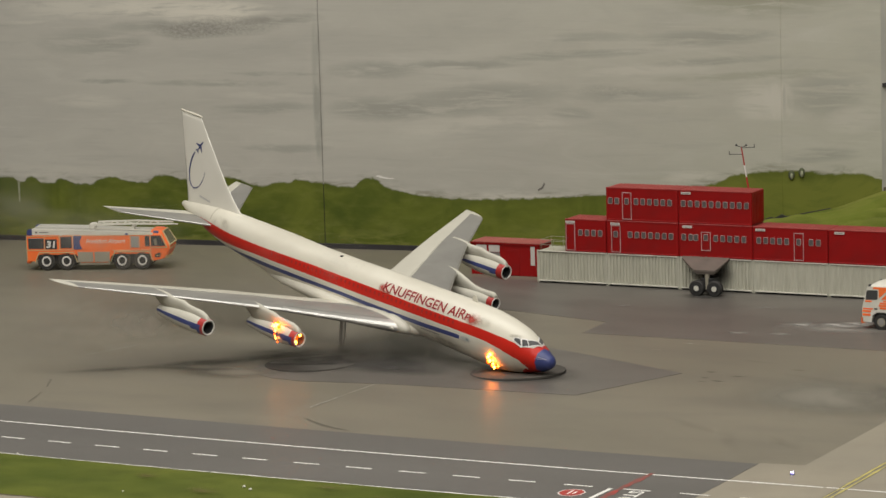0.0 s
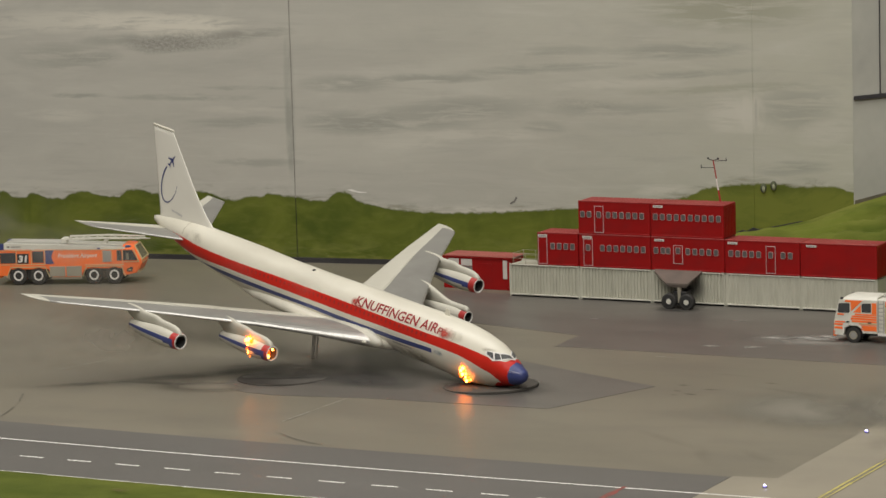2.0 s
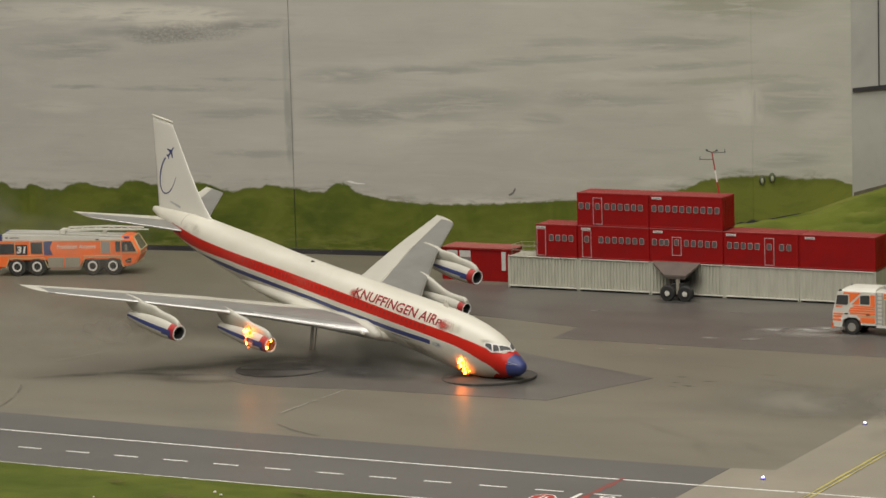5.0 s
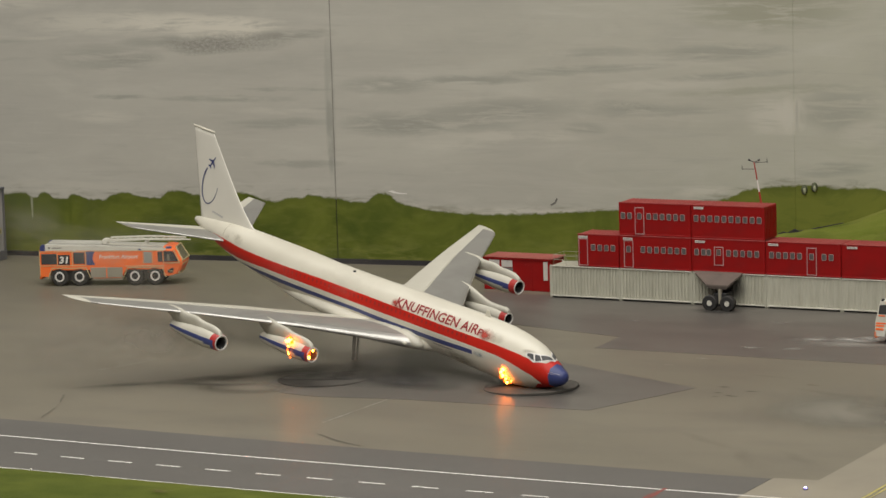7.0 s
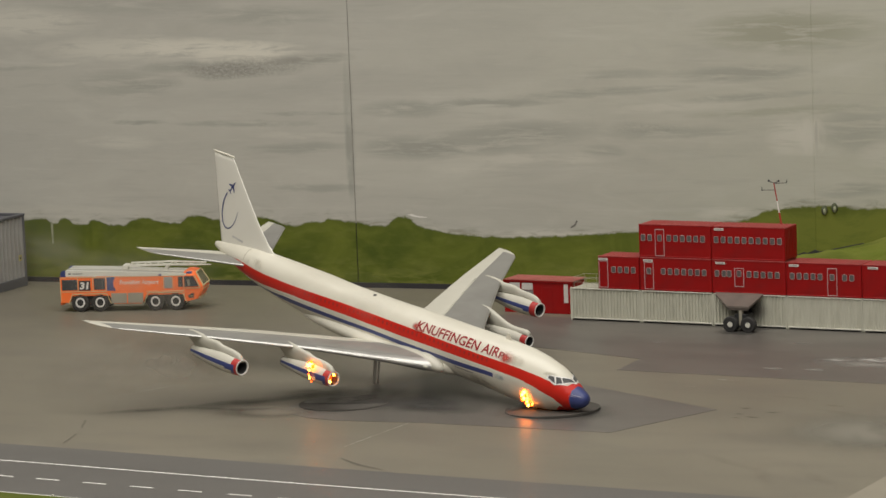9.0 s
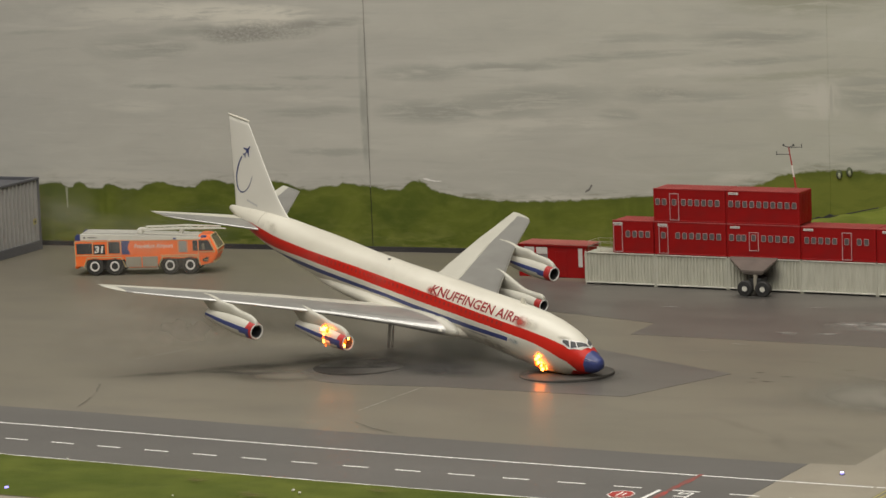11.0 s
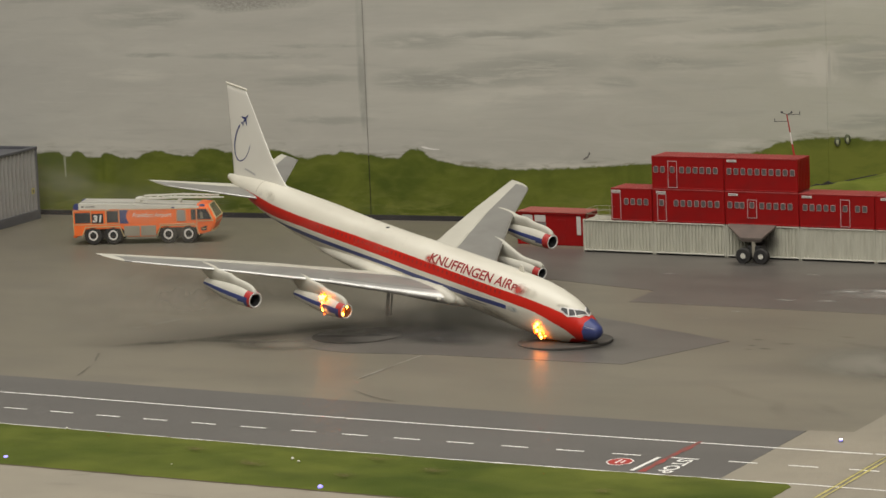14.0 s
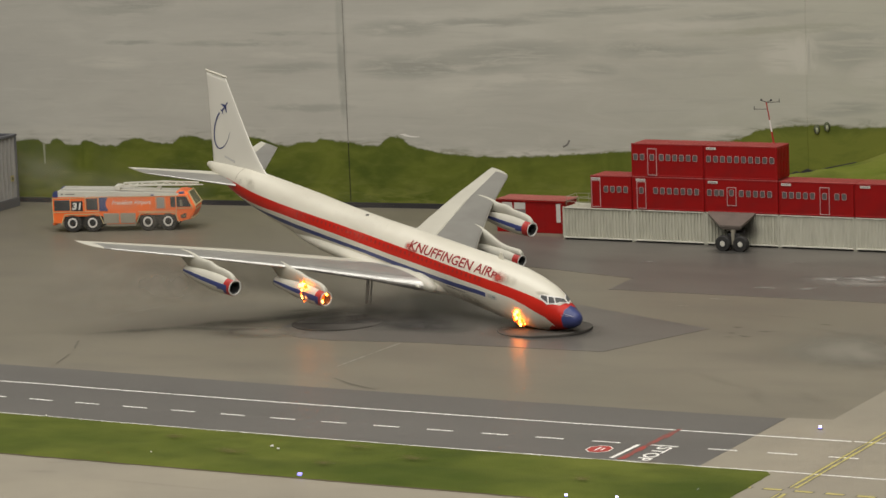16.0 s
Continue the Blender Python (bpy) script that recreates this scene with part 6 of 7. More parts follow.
def engine(side, x, y, z, fat=1.0, low=0.0):
    """A pod with a lip, a red band and a blue flash, on a forward-swept pylon."""
    prof = [(-0.04, 0.50), (0.02, 0.53), (0.04, 0.58), (0.0, 0.64), (-0.12, 0.675), (-0.28, 0.66), (-0.62, 0.705), (-1.3, 0.77), (-2.2, 0.77), (-3.2, 0.72), (-4.2, 0.62), (-5.2, 0.48), (-5.9, 0.38)]
    prof = [(a, r * fat) for a, r in prof]
    bm = bmesh.new()
    n = 28
    rows = [[bm.verts.new((x + a, side * y + r * math.cos(2 * math.pi * (i + 0.5) / n), z + r * math.sin(2 * math.pi * (i + 0.5) / n))) for i in range(n)] for a, r in prof]
    for k in range(len(prof) - 1):
        for i in range(n):
            f = bm.faces.new((rows[k][i], rows[k][(i + 1) % n], rows[k + 1][(i + 1) % n], rows[k + 1][i]))
            f.smooth = True
            s = math.sin(2 * math.pi * (i + 1) / n)
            if k < 3:
                f.material_index = 3
            elif k < 5 or (k == 5 and (side > 0 or s > 0.3 or s < -0.75)):
                f.material_index = 1
            elif k == 5 or ((-0.30 if k == 6 else -0.04) < s < 0.38 and not (side > 0 and y < 12)):
                f.material_index = 2
    bmesh.ops.recalc_face_normals(bm, faces=bm.faces)
    e = jpart("engine", bm, (WHITE2, PODRED, BLUE, LIPWHITE), label="white engine pod with red band and blue flash")
    bm = lathe([(-0.04, 0.50 * fat), (-0.1, 0.48 * fat), (-0.5, 0.47 * fat), (-0.9, 0.47 * fat), (-0.9, 0.0)], "x", n, center=(x, side * y, z))
    jpart("intake", bm, INTAKE, e, "dark grey hollow intake")
    bm = lathe([(-0.25, 0.0), (-0.5, 0.1), (-0.88, 0.2)], "x", 14, center=(x, side * y, z))
    jpart("spinner", bm, DARKBAR, e)
    bm = bmesh.new()
    for i in range(14):
        a = 2 * math.pi * i / 14
        u, v = math.cos(a), math.sin(a)
        p = [(x - 0.80, side * y + 0.18 * u, z + 0.18 * v), (x - 0.86, side * y + 0.2 * math.cos(a + 0.25), z + 0.2 * math.sin(a + 0.25)), (x - 0.86, side * y + 0.41 * math.cos(a + 0.2), z + 0.41 * math.sin(a + 0.2)), (x - 0.80, side * y + 0.41 * u, z + 0.41 * v)]
        bm.faces.new([bm.verts.new(q) for q in p])
    jpart("fan_blades", bm, PLINTH, e)
    jpart("exhaust", lathe([(-5.88, 0.38), (-5.95, 0.34), (-5.6, 0.3), (-5.6, 0.0)], "x", 18, center=(x, side * y, z)), PLINTH, e)
    le, wz = wing_le(y), wing_z(y)
    top = [(0.0, 0.64), (-0.12, 0.84), (-0.35, 1.0), (-0.8, 1.12), (-1.4, 1.17), (-2.0, 1.18), (-2.5, 1.25), (-3.0, 1.39)]
    crest = [(x + a, z + b - low * min(1.0, -a)) for a, b in top]
    crest += [(le + 0.25, wz + 0.12), (le - 0.2, wz + 0.25), (le - 0.9, wz + 0.30), (le - 1.7, wz + 0.28), (le - 2.3, wz + 0.1)]
    crest = [q for k, q in enumerate(crest) if k == 0 or q[0] < crest[k - 1][0]]
    rings = []
    for k, (cx, cz) in enumerate(crest):
        half = float(np.interp(cx, [le - 2.3, le - 0.6, le + 0.3, x - 1.0, x], [0.05, 0.17, 0.20, 0.23, 0.18]))
        foot = float(np.interp(cx, [le - 2.3, x - 5.2, x - 2.5, x], [wz - 0.2, z + 0.3, z + 0.4, z + 0.45]))
        shoulder = min(0.30, 0.6 * (cz - foot))
        arc = [(cx, side * y + half * math.cos(t), cz - shoulder + shoulder * math.sin(t)) for t in [math.pi * i / 10 for i in range(11)]]
        rings.append([(cx, side * y + half * 1.15, foot)] + arc + [(cx, side * y - half * 1.15, foot)])
    bm = bmesh.new()
    loft(bm, rings)
    for f in bm.faces:
        f.smooth = len(f.verts) == 4
    pl = jpart("pylon", bm, WHITE2, e, "white swept engine pylon")
    return e


for s in (-1, 1):
    wing(s)
    engine(s, -21.5, 15.6, -1.22, 0.95 if s > 0 else 0.98)
    engine(s, -17.15 if s < 0 else -17.0, 10.2, -1.88 if s < 0 else -1.98, 0.94 if s < 0 else 0.78, 0.0 if s < 0 else 0.3)


SLAB = [(0.30, 1.0), (0.6, 1.0), (0.97, 0.98), (1.0, 0.8)]


def tail_surface(name, le0, le1, te0, te1, thick, mats, axis, bend=0.0, slab=False):
    """A tapered blade from a root to a tip, each given as (x, y, z)."""
    bm = bmesh.new()
    rings = []
    for f in (0, 0.03, 0.07, 0.12, 0.18, 0.26, 0.36, 0.5, 0.65, 0.8, 0.94, 1.0):
        a, b = Vector(le0).lerp(Vector(le1), f), Vector(te0).lerp(Vector(te1), f)
        a.x -= bend * math.sin(math.pi * f ** 0.47)
        c = (b - a).length
        th = thick * c * (0.55 if f == 1.0 else 1.0)
        nrm = Vector((0, th, 0)) if axis == "y" else Vector((0, 0, th))
        tail = SLAB if slab else [(0.35, 1.0), (0.65, 0.7), (0.98, 0.12), (1.0, 0.06)]
        up = [a.lerp(b, q) + nrm * t for q, t in [(0, 0), (0.02, 0.35), (0.07, 0.62), (0.16, 0.85)] + tail]
        dn = [a.lerp(b, q) - nrm * t for q, t in (tail[::-1] if slab else tail[-2::-1]) + [(0.16, 0.85), (0.07, 0.62), (0.02, 0.35)]]
        rings.append([tuple(p) for p in up + dn])
    fs = loft(bm, rings)
    for f in bm.faces:
        f.smooth = len(f.verts) == 4
    if len(mats) > 1:
        n = 14
        k = 0
        for f in fs[:-2]:
            j = k % n
            f.material_index = 2 if j <= 0 or j >= n - 1 else (0 if j in (5, 6, 7, 8) else 1)
            k += 1
    return jpart(name, bm, mats)


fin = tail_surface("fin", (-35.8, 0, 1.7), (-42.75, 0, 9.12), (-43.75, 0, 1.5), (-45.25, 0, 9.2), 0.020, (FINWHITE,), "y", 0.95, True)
# cap along the fin tip
bm = bmesh.new()
loft(bm, [[(x, w * math.cos(2 * math.pi * i / 10), z + 0.10 * math.sin(2 * math.pi * i / 10)) for i in range(10)] for x, w, z in ((-42.6, 0.02, 9.12), (-42.9, 0.09, 9.15), (-44.0, 0.11, 9.19), (-45.2, 0.08, 9.22), (-45.4, 0.02, 9.22))])
jpart("tip_cap", bm, WHITE, fin, smooth=True)
for s in (-1, 1):
    st = tail_surface("tailplane", (-38.9, s * 0.7, 0.80 + 0.08 * s), (-44.0, s * 6.95, 1.78 + 0.2 * s), (-43.7, s * 0.3, 0.95), (-46.4, s * 7.08, 1.8 + 0.2 * s), 0.045, (WHITE2, WINGGREY, SILVER), "z")


# blue arc and little aeroplane on the fin
def fin_y(x, z):
    f = (z - 1.6) / 7.55
    le = -35.8 + (-42.75 + 35.8) * f - 0.95 * math.sin(math.pi * max(0.0, min(1.0, f)) ** 0.47)
    te = -43.75 + (-45.25 + 43.75) * f
    c = le - te
    q = min(1.0, max(0.0, (le - x) / c))
    return -0.020 * c * float(np.interp(q, [0, 0.02, 0.07, 0.16, 0.30, 0.97, 1], [0, 0.35, 0.62, 0.85, 1, 0.98, 0.8])) - 0.025


for s in (1, -1):
    bm = bmesh.new()
    prev = None
    for i in range(25):
        t = i / 24
        a = radians(150 + 225 * t - 18)
        # an open loop, thick at the top and fading to a point
        cx, cz, rx, rz = -42.80, 4.76, 0.98, 1.72
        x, z = cx + rx * math.cos(a) * (1.0 if t < 0.6 else 1.05), cz + rz * math.sin(a)
        x += 0.17 * (z - cz)
        w = 0.07 * (1 - 0.75 * max(0, t - 0.4) / 0.6)
        d = Vector((math.cos(a), math.sin(a)))
        pair = [bm.verts.new((x + w * d.x, s * fin_y(x, z), z + w * d.y)), bm.verts.new((x - w * d.x, s * fin_y(x, z), z - w * d.y))]
        if prev:
            bm.faces.new((prev[0], prev[1], pair[1], pair[0]))
        prev = pair
    jpart("arc_mark", bm, BLUE, fin, "thin blue painted loop")
    icon = [(0, 1.0), (0.1, 0.8), (0.1, 0.35), (0.75, -0.15), (0.75, -0.3), (0.1, -0.05), (0.08, -0.55), (0.32, -0.8), (0.32, -0.92), (0, -0.8)]
    icon = icon + [(-a, b) for a, b in icon[-2:0:-1]]
    bm = bmesh.new()
    ca, sa = math.cos(radians(-38)), math.sin(radians(-38))
    vs = []
    for a, b in icon:
        x, z = -42.62 + 0.66 * (a * ca - b * sa), 6.62 + 0.66 * (a * sa + b * ca)
        vs.append(bm.verts.new((x, s * fin_y(x, z), z)))
    bm.faces.new(vs)
    jpart("aeroplane_mark", bm, BLUE, fin, "small blue painted aeroplane shape")
    bm = bmesh.new()
    for k in range(7):
        x = -42.3 + 0.2 * k
        z = 2.42 - 0.03 * k
        bm.faces.new([bm.verts.new((xx, s * fin_y(xx, zz), zz)) for xx, zz in ((x, z), (x + 0.16, z), (x + 0.16, z + 0.17), (x, z + 0.17))])
    jpart("small_print", bm, mat("faded_blue_print", (0.56, 0.55, 0.54), 0.5), fin)


SMUDGE_LINE = mat("joint_line", (0.42, 0.38, 0.30), 0.6)


# lettering wrapped on the hull
def on_hull(bm, u0, du, z0, side, off=0.02):
    """Bends flat text (x along, y up) round the hull."""
    bmesh.ops.triangulate(bm, faces=bm.faces)
    for zc in (0.12, 0.24, 0.36, 0.48, 0.60):
        bmesh.ops.bisect_plane(bm, geom=bm.verts[:] + bm.edges[:] + bm.faces[:], plane_co=(0, zc, 0), plane_no=(0, 1, 0))
    for v in bm.verts:
        u = u0 + du * v.co.x
        z = z0(u) + v.co.y
        v.co = Vector((-u, skin_y(u, z, side, off), z))
    return bm


def small_end(bm):
    """The last letter is smaller than the others."""
    for v in bm.verts:
        if v.co.x > 9.22:
            v.co.y *= 0.72
    return bm


for s in (-1, 1):
    d = -1 if s < 0 else 1
    a = 17.65 if s < 0 else 7.85
    jpart("lettering", on_hull(small_end(fit_text(lettering("KNUFFINGEN AIRP", 1.0, 0.018), 0, 9.8, 0, 0.66)), a, d, lambda u: 0.63, s), LETTER, fuse, "dark red words along the hull")
    # smeared paint at both ends, grime on the roof and a pale wash ahead of the blue line
    for u, z, ru, rz, m, nm in ((7.5, 0.80, 0.95, 0.55, SMEAR, "paint_smear"), (17.75, 0.85, 0.55, 0.4, SMEAR, "paint_smear"), (17.2, 0.62, 0.8, 0.25, SMEAR, "paint_smear"), (6.6, 0.8, 1.2, 0.5, SMUDGE, "grime"),
                                (7.8, -0.72, 0.9, 0.3, BLUEWASH, "paint_wash"), (3.3, 0.55, 0.7, 0.2, SMUDGE, "grime"), (38.0, 1.3, 1.5, 0.6, SMUDGE, "grime"), (10.5, -1.6, 3.0, 0.5, SMUDGE, "grime")):
        bm = bmesh.new()
        g = []
        for i in range(9):
            g.append([bm.verts.new((-uu, skin_y(uu, zz, s, 0.03), zz)) for uu, zz in [(u + ru * (i / 4 - 1), z + rz * (k / 4 - 1)) for k in range(9)]])
        for i in range(8):
            for k in range(8):
                bm.faces.new((g[i][k], g[i + 1][k], g[i + 1][k + 1], g[i][k + 1]))
        jpart(nm, bm, m, fuse, "smeared red paint" if m is SMEAR else "")
    # print bars under the blue line
    bm = bmesh.new()
    for k in range(9):
        u, z = 13.0 - 0.24 * k, -1.22
        bm.faces.new([bm.verts.new((-uu, skin_y(uu, zz, s, 0.02), zz)) for uu, zz in ((u, z), (u - 0.17, z), (u - 0.17, z + 0.1), (u, z + 0.1))])
    jpart("small_print", bm, INK, fuse)
    # cabin windows, faint in the red band
    bm = bmesh.new()
    for k in range(44):
        u = 9.5 + 0.5 * k
        z = red_top(u) * 0.5 + red_low(u) * 0.5 + 0.12
        vs = [bm.verts.new((-uu, skin_y(uu, zz, s, 0.012), zz)) for uu, zz in ((u, z - 0.12), (u - 0.2, z - 0.12), (u - 0.2, z + 0.12), (u, z + 0.12))]
        bm.faces.new(vs)
    jpart("window_row", bm, mat("dark_red_window", (0.335, 0.018, 0.014), 0.5), fuse, "faint dark cabin windows")

# cockpit windows: dark panes in white frames, wrapped on the nose
def hull_patch(corners, off, side, dip=0.0):
    """A patch from four (u, z) corners on the hull, cut fine enough to follow it."""
    bm = bmesh.new()
    n = 6
    g = []
    for i in range(n + 1):
        row = []
        for j in range(n + 1):
            a, b = i / n, j / n
            u = (1 - a) * (1 - b) * corners[0][0] + a * (1 - b) * corners[1][0] + a * b * corners[2][0] + (1 - a) * b * corners[3][0]
            th = (1 - a) * (1 - b) * corners[0][1] + a * (1 - b) * corners[1][1] + a * b * corners[2][1] + (1 - a) * b * corners[3][1]
            th -= dip * min(1.0, max(0.0, (u - 1.4) / 1.4))
            zc, w, h = section(u)
            row.append(bm.verts.new((-u, side * (w + off) * math.cos(radians(th)), zc + (h + off) * math.sin(radians(th)))))
        g.append(row)
    for i in range(n):
        for j in range(n):
            bm.faces.new((g[i][j], g[i + 1][j], g[i + 1][j + 1], g[i][j + 1]))
    bmesh.ops.recalc_face_normals(bm, faces=bm.faces)
    return bm


PANES = [((3.24, 40.5), (2.56, 37.0), (2.84, 53.0), (3.27, 47.0)), ((2.44, 37.5), (2.06, 50.0), (2.40, 62.0), (2.72, 55.0)), ((2.0, 52.0), (1.50, 86.5), (1.86, 88.0), (2.34, 64.0))]
FRAME = [((3.40, 38.5), (2.56, 31.5), (2.80, 58.0), (3.40, 48.5)), ((2.56, 31.5), (1.98, 46.5), (2.36, 69.5), (2.80, 58.0)), ((1.98, 46.5), (1.36, 90.0), (1.98, 90.0), (2.36, 69.5))]
for s in (-1, 1):
    for q, b in zip(PANES, FRAME):
        fr = jpart("cockpit_window", hull_patch(b, 0.03, s, 6.0), LINE, fuse, "white window frame")
        jpart("pane", hull_patch(q, 0.06, s, 6.0), COCKPIT, fr, "dark grey glass")

SCRATCH = mat("pale_scratch", (0.36, 0.36, 0.46), 0.6)
for q in (((1.20, 27), (0.42, 33), (0.40, 38), (1.19, 29)), ((1.30, 16), (0.75, 24), (0.74, 26.5), (1.29, 17.5))):
    jpart("scratch", hull_patch(q, 0.02, -1), SCRATCH, fuse, "pale scratch on the blue nose")

# joint ring where the tail cone is fitted
bm = bmesh.new()
zc, w, h = section(39.6)
loft(bm, [[(-uu, (w * kk + 0.012) * math.cos(a), zc + (h * kk + 0.012) * math.sin(a)) for a in [radians(20 + 140 * i / 20) for i in range(21)]] for uu, kk in ((39.56, 1.0), (39.64, 0.99))], close=False, cap=False)
jpart("tail_joint", bm, SMUDGE_LINE, fuse)

# small fittings on the hull
bm = bmesh.new()
prism([(-8.5, 1.55), (-8.8, 2.2), (-9.05, 2.22), (-9.2, 1.55)], "y", -0.05, 0.05, bm)
jpart("blade_aerial", bm, WHITE, fuse)
jpart("roof_port", lathe([(1.6, 0.16), (1.77, 0.14), (1.77, 0.0)], "z", 10, center=(-24.0, -0.3, 0)), BLACK, fuse)
bm = bmesh.new()
base = jet.matrix_world.inverted() @ (Vector((-1.4, -29.2, 0.0)) * K) / KP
base2 = jet.matrix_world.inverted() @ (Vector((-1.15, -29.1, 0.0)) * K) / KP
rod(bm, base, (base.x + 0.1, base.y, -1.5), 0.15, n=10)
jpart("prop_post", bm, PROPGREY, jet, "grey metal prop under the hull")
bm = bmesh.new()
rod(bm, base2, (base2.x + 0.1, base2.y, -1.5), 0.08, n=8)
jpart("prop_post", bm, PROPGREY, jet, "grey thin prop")

# ---- round plates in the ground, raised on the side towards the viewer ----
for x, y, r, z, lean, m, lab in ((0.3, -36.5, 3.1, 0.0, (0.010, 0.024), SHEETDARK, "round dark plate in the ground under the wing"), (15.3, -34.75, 3.2, 0.07, (0.032, 0.012), SHEETDARK, "round scorched plate under the aeroplane's nose")):
    pl = thing("ground_plate", lab, "plate", x, y, z, group="round plates")
    bm = lathe([(-0.12, 0.0), (-0.12, r), (0.03, r), (0.05, r - 0.04), (0.05, r - 0.12), (0.03, r - 0.22), (0.02, 0.0)], "z", 56)
    for v in bm.verts:
        v.co.z += lean[0] * v.co.x - lean[1] * v.co.y
    part("disc", bm, m, pl)

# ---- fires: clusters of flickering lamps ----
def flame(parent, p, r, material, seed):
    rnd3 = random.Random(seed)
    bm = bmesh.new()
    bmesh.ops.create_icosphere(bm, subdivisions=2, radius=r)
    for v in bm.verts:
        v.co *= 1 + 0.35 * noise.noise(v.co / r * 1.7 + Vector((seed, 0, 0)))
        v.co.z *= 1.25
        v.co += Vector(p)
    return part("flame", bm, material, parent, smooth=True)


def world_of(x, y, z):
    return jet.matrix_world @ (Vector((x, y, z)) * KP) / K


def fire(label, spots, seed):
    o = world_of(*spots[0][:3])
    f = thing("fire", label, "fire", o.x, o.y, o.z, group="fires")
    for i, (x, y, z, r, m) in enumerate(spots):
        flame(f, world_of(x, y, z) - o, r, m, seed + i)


fire("glowing orange fire lamps at the nose's underside", [
    (-5.2, -1.68, -1.25, 0.105, FIREHOT), (-5.4, -1.66, -1.5, 0.091, FIREHOT), (-5.05, -1.66, -1.42, 0.072, FIRE), (-5.25, -1.6, -1.75, 0.098, FIREHOT), (-5.5, -1.5, -1.95, 0.096, FIRE),
    (-5.0, -1.5, -1.95, 0.070, FIREHOT), (-4.75, -1.45, -1.85, 0.072, FIRE), (-5.0, -1.35, -2.25, 0.098, FIREHOT), (-5.3, -1.3, -2.2, 0.080, FIRE), (-4.7, -1.3, -2.2, 0.064, FIRE), (-5.75, -1.4, -1.9, 0.048, FIRE), (-4.85, -1.6, -1.1, 0.040, FIRE), (-5.62, -1.62, -1.35, 0.045, FIRE), (-4.55, -1.35, -2.05, 0.04, FIREHOT), (-5.3, -1.66, -1.02, 0.05, FIRE), (-4.9, -1.6, -1.65, 0.05, FIREHOT)], 10)
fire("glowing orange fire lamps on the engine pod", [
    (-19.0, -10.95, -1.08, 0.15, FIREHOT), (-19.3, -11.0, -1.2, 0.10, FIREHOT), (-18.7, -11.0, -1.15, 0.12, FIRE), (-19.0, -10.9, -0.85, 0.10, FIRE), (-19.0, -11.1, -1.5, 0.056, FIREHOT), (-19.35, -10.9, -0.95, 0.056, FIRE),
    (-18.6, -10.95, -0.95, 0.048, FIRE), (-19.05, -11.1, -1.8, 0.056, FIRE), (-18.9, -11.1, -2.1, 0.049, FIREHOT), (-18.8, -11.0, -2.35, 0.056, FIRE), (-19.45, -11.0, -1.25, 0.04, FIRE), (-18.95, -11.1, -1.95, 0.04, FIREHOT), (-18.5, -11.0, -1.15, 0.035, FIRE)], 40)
fire("glowing orange embers inside the engine intake", [
    (-17.4, -10.35, -2.12, 0.093, FIREHOT), (-17.4, -9.98, -1.62, 0.076, FIREHOT), (-17.8, -10.2, -2.0, 0.27, EMBER), (-17.45, -10.5, -1.7, 0.07, EMBER)], 60)

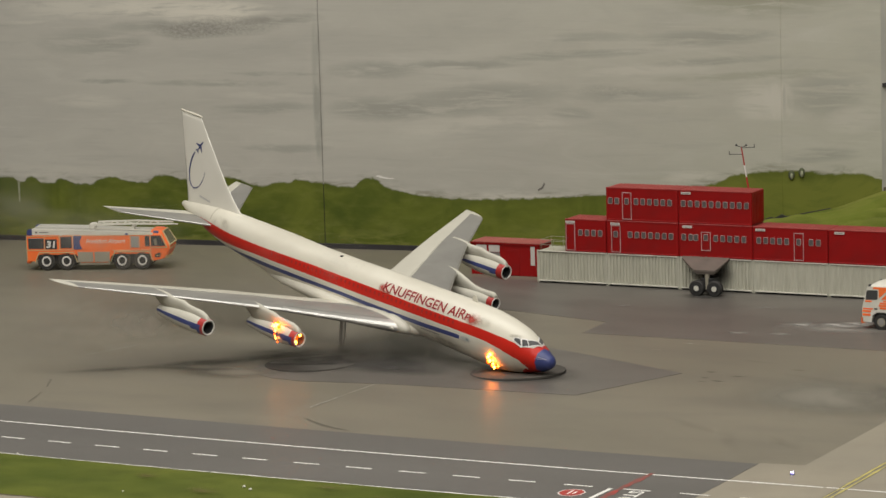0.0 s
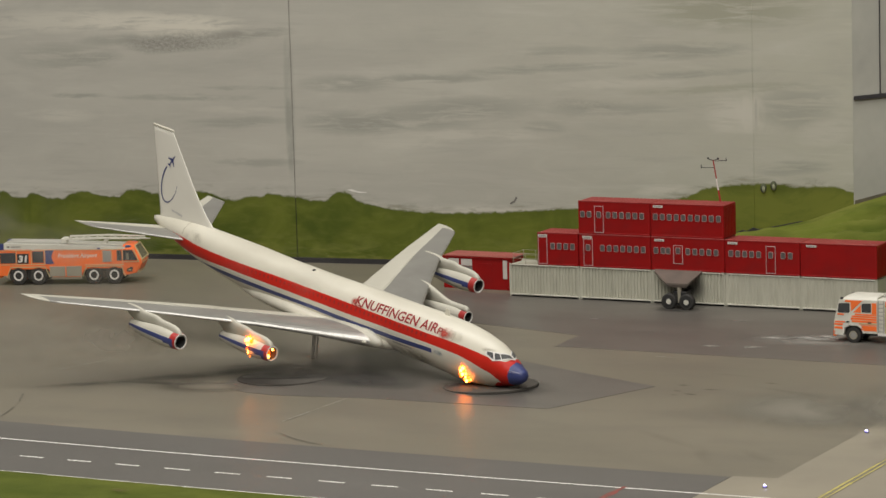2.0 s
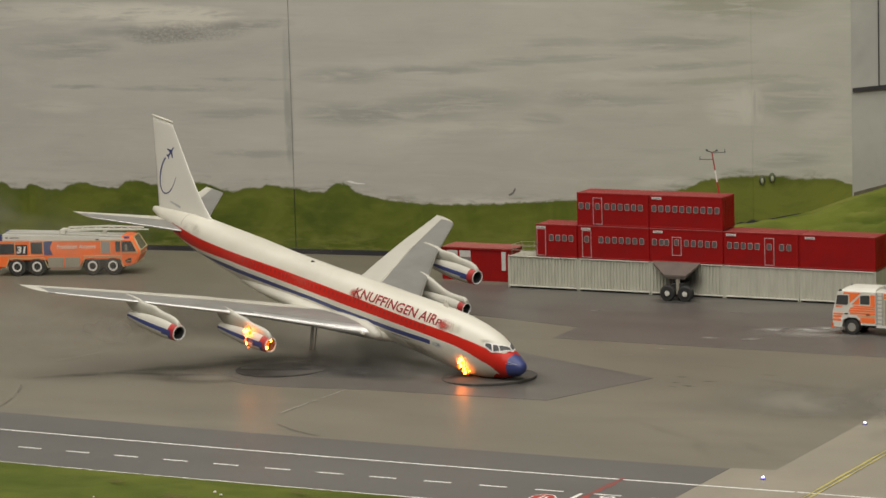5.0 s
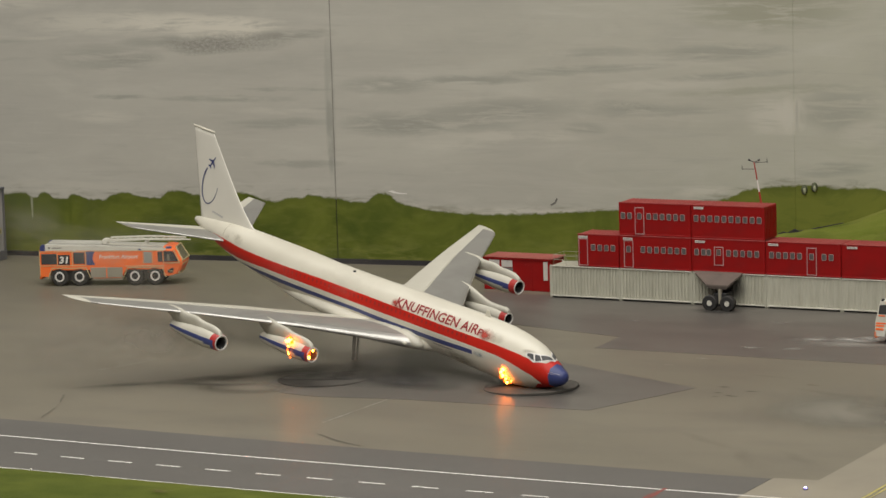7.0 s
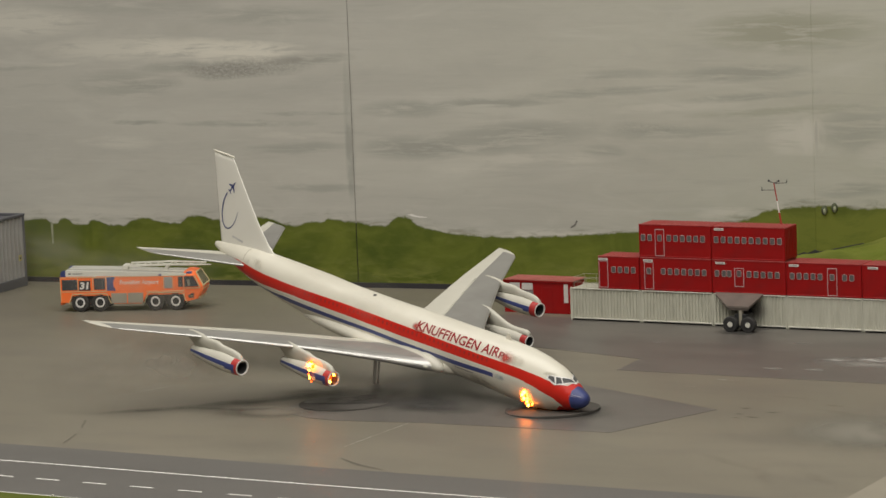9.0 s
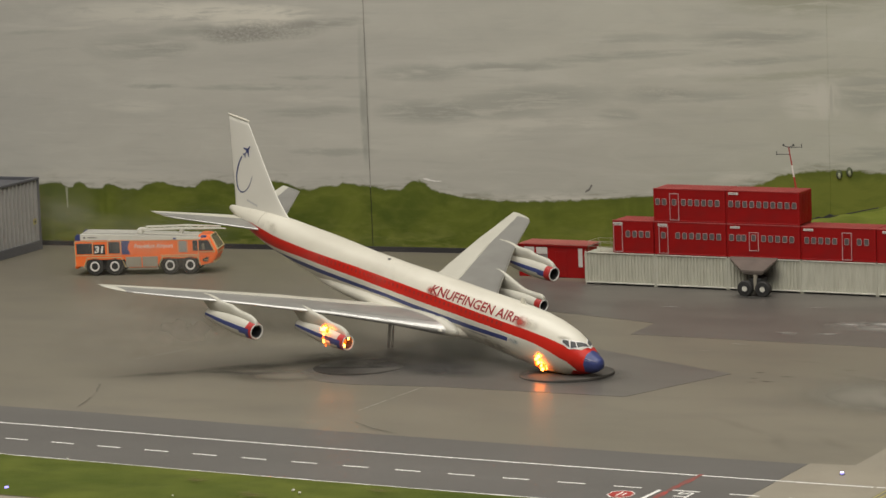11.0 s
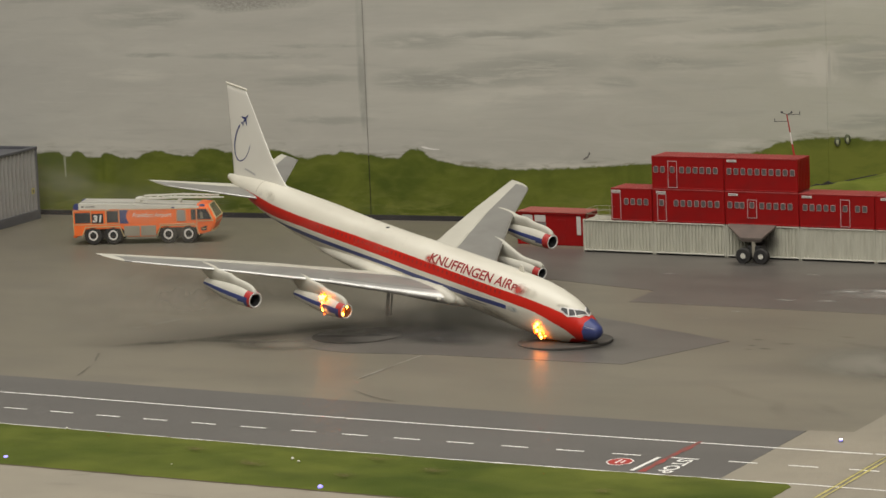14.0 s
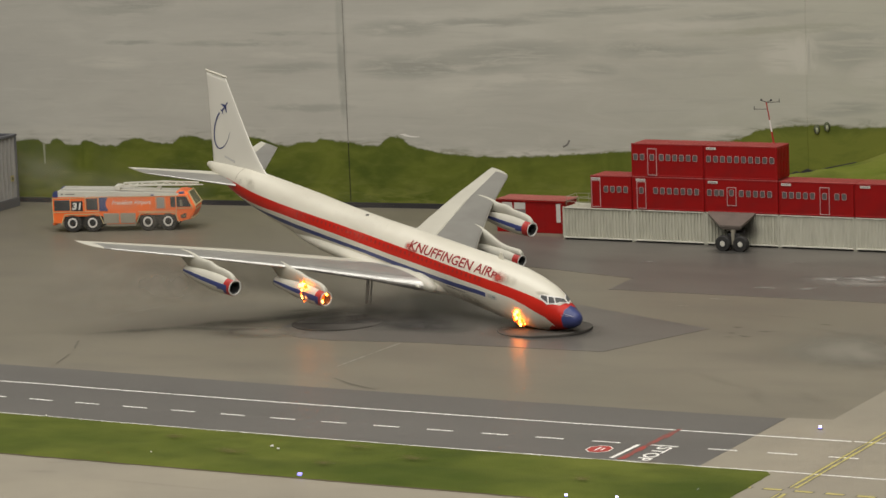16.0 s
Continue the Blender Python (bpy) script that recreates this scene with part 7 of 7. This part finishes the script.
# ---- smoke: thin puffs that drift from the burning engine over the apron ----
def smoke_mat(thick):
    """A veil that thins out towards the rim of each puff and towards the ground."""
    m = bpy.data.materials.new("thin_smoke")
    m.use_nodes = True
    nt = m.node_tree
    nt.nodes.remove(nt.nodes["Principled BSDF"])

    def node(kind, **ins):
        n = nt.nodes.new(kind)
        for key, val in ins.items():
            n.inputs[int(key[1:])].default_value = val
        return n

    def ranged(sock, lo, hi, top):
        r = node("ShaderNodeMapRange", i1=lo, i2=hi, i3=0.0, i4=top)
        r.interpolation_type = "SMOOTHSTEP"
        nt.links.new(sock, r.inputs[0])
        return r.outputs[0]

    def times(a, c):
        n = nt.nodes.new("ShaderNodeMath")
        n.operation = "MULTIPLY"
        nt.links.new(a, n.inputs[0])
        nt.links.new(c, n.inputs[1])
        return n.outputs[0]

    tc, geo = nt.nodes.new("ShaderNodeTexCoord"), nt.nodes.new("ShaderNodeNewGeometry")
    mid = node("ShaderNodeVectorMath", i1=(0.5, 0.5, 0.5))
    mid.operation = "SUBTRACT"
    nt.links.new(tc.outputs["Generated"], mid.inputs[0])
    flatten = node("ShaderNodeVectorMath", i1=(2, 0, 2))
    flatten.operation = "MULTIPLY"
    nt.links.new(mid.outputs[0], flatten.inputs[0])
    size = nt.nodes.new("ShaderNodeVectorMath")
    size.operation = "LENGTH"
    nt.links.new(flatten.outputs[0], size.inputs[0])
    place = node("ShaderNodeMapping")
    place.inputs["Scale"].default_value = (0.16 / K, 0.16 / K, 0.26 / K)
    nt.links.new(geo.outputs["Position"], place.inputs["Vector"])
    curl = nt.nodes.new("ShaderNodeTexNoise")
    curl.inputs["Scale"].default_value, curl.inputs["Detail"].default_value, curl.inputs["Distortion"].default_value = 1.0, 4.0, 0.8
    nt.links.new(place.outputs[0], curl.inputs["Vector"])
    sep = nt.nodes.new("ShaderNodeSeparateXYZ")
    nt.links.new(geo.outputs["Position"], sep.inputs[0])
    dens = times(times(ranged(size.outputs["Value"], 0.95, 0.0, thick), ranged(curl.outputs[0], 0.30, 0.66, 1.0)), ranged(sep.outputs[2], 0.0, 1.6 * K, 1.0))
    near = node("ShaderNodeBsdfDiffuse", i0=(0.56, 0.52, 0.455, 1))
    far = node("ShaderNodeBsdfTranslucent", i0=(0.56, 0.52, 0.455, 1))
    body = node("ShaderNodeMixShader", i0=0.5)
    nt.links.new(near.outputs[0], body.inputs[1])
    nt.links.new(far.outputs[0], body.inputs[2])
    clear = nt.nodes.new("ShaderNodeBsdfTransparent")
    veil = nt.nodes.new("ShaderNodeMixShader")
    nt.links.new(dens, veil.inputs[0])
    nt.links.new(clear.outputs[0], veil.inputs[1])
    nt.links.new(body.outputs[0], veil.inputs[2])
    nt.links.new(veil.outputs[0], nt.nodes["Material Output"].inputs[0])
    return m


HAZE, THINHAZE = smoke_mat(0.55), smoke_mat(0.30)
# middle of each puff, its half sizes and its thickness
PUFFS = ((-31.6, -12.0, 3.6, 10.5, 4.5, 4.3, THINHAZE), (-47.0, -4.0, 4.2, 9.5, 4.0, 4.2, THINHAZE), (-13.0, -38.5, 2.8, 13.0, 4.0, 3.2, HAZE), (4.6, -37.0, 2.2, 7.0, 3.5, 2.4, THINHAZE), (-3.5, -31.5, 6.2, 5.5, 3.5, 2.8, HAZE))
smoke = thing("smoke", "thin grey smoke drifting from the burning engine", "smoke", -2.0, -37.0, 0.0, kind="stuff")
for x, y, z, rx, ry, rz, haze in PUFFS:
    bm = bmesh.new()
    bmesh.ops.create_uvsphere(bm, u_segments=28, v_segments=18, radius=1.0)
    for v in bm.verts:
        k2 = 1 + 0.16 * noise.noise(v.co * 1.6 + Vector((x, y, z)))
        v.co = Vector((rx * v.co.x * k2, ry * v.co.y * k2, rz * v.co.z * k2))
    # an open dome: the veil is one layer deep
    bmesh.ops.delete(bm, geom=[v for v in bm.verts if v.co.y > 0.12 * ry], context="VERTS")
    puff = part("puff", bm, haze, smoke, smooth=True)
    puff.matrix_basis = pose((x + 2.0) * K, (y + 37.0) * K, z * K, 0, 0, 33.0)

# ---- taxiway lamps ----
for i, (x, y) in enumerate(((43.55, -57.3), (43.8, -40.9), (43.9, -35.5), (42.95, -73.35), (39.6, -76.15), (36.9, -76.6), (42.0, -75.4), (20.9, -76.75), (-0.55, -76.0))):
    l = thing("taxiway_lamp", "tiny glowing blue-white taxiway lamp in the ground", "lamp", x + 0.25, y - 0.57, 0.02, group="taxiway lamps")
    part("base", lathe([(0.0, 0.0), (0.0, 0.16), (0.04, 0.15), (0.05, 0.12), (0.05, 0.0)], "z", 12), PLINTH, l)
    part("glass_rim", lathe([(0.05, 0.09), (0.09, 0.105), (0.14, 0.08), (0.15, 0.0)] if x > 30 else [(0.05, 0.12), (0.12, 0.15), (0.2, 0.11), (0.22, 0.0)], "z", 12), BLUEDIM, l, "violet-blue glass", smooth=True)
    if i != 6:
        part("lens", lathe([(0.12, 0.085), (0.16, 0.075), (0.18, 0.045), (0.19, 0.0)], "z", 12), BLUELAMP if x > 30 else TURFLAMP, l, "glowing lens", smooth=True)

# pale pebbles on the turf
rnd = random.Random(9)
for x, y, r in ((16.3, -72.1, 0.10), (17.0, -72.6, 0.085), (-1.2, -69.1, 0.07), (10.4, -75.5, 0.045)):
    bm = bmesh.new()
    bmesh.ops.create_icosphere(bm, subdivisions=2, radius=r)
    for v in bm.verts:
        v.co *= 1 + 0.7 * noise.noise(v.co / r * 1.1 + Vector((x, y, 0)))
        v.co.z = v.co.z * 0.7
        v.co += Vector((x, y, 0.24))
    tagged(part("pebble", bm, PALE, None), "small white pebble on the turf", "stone", "pebbles")
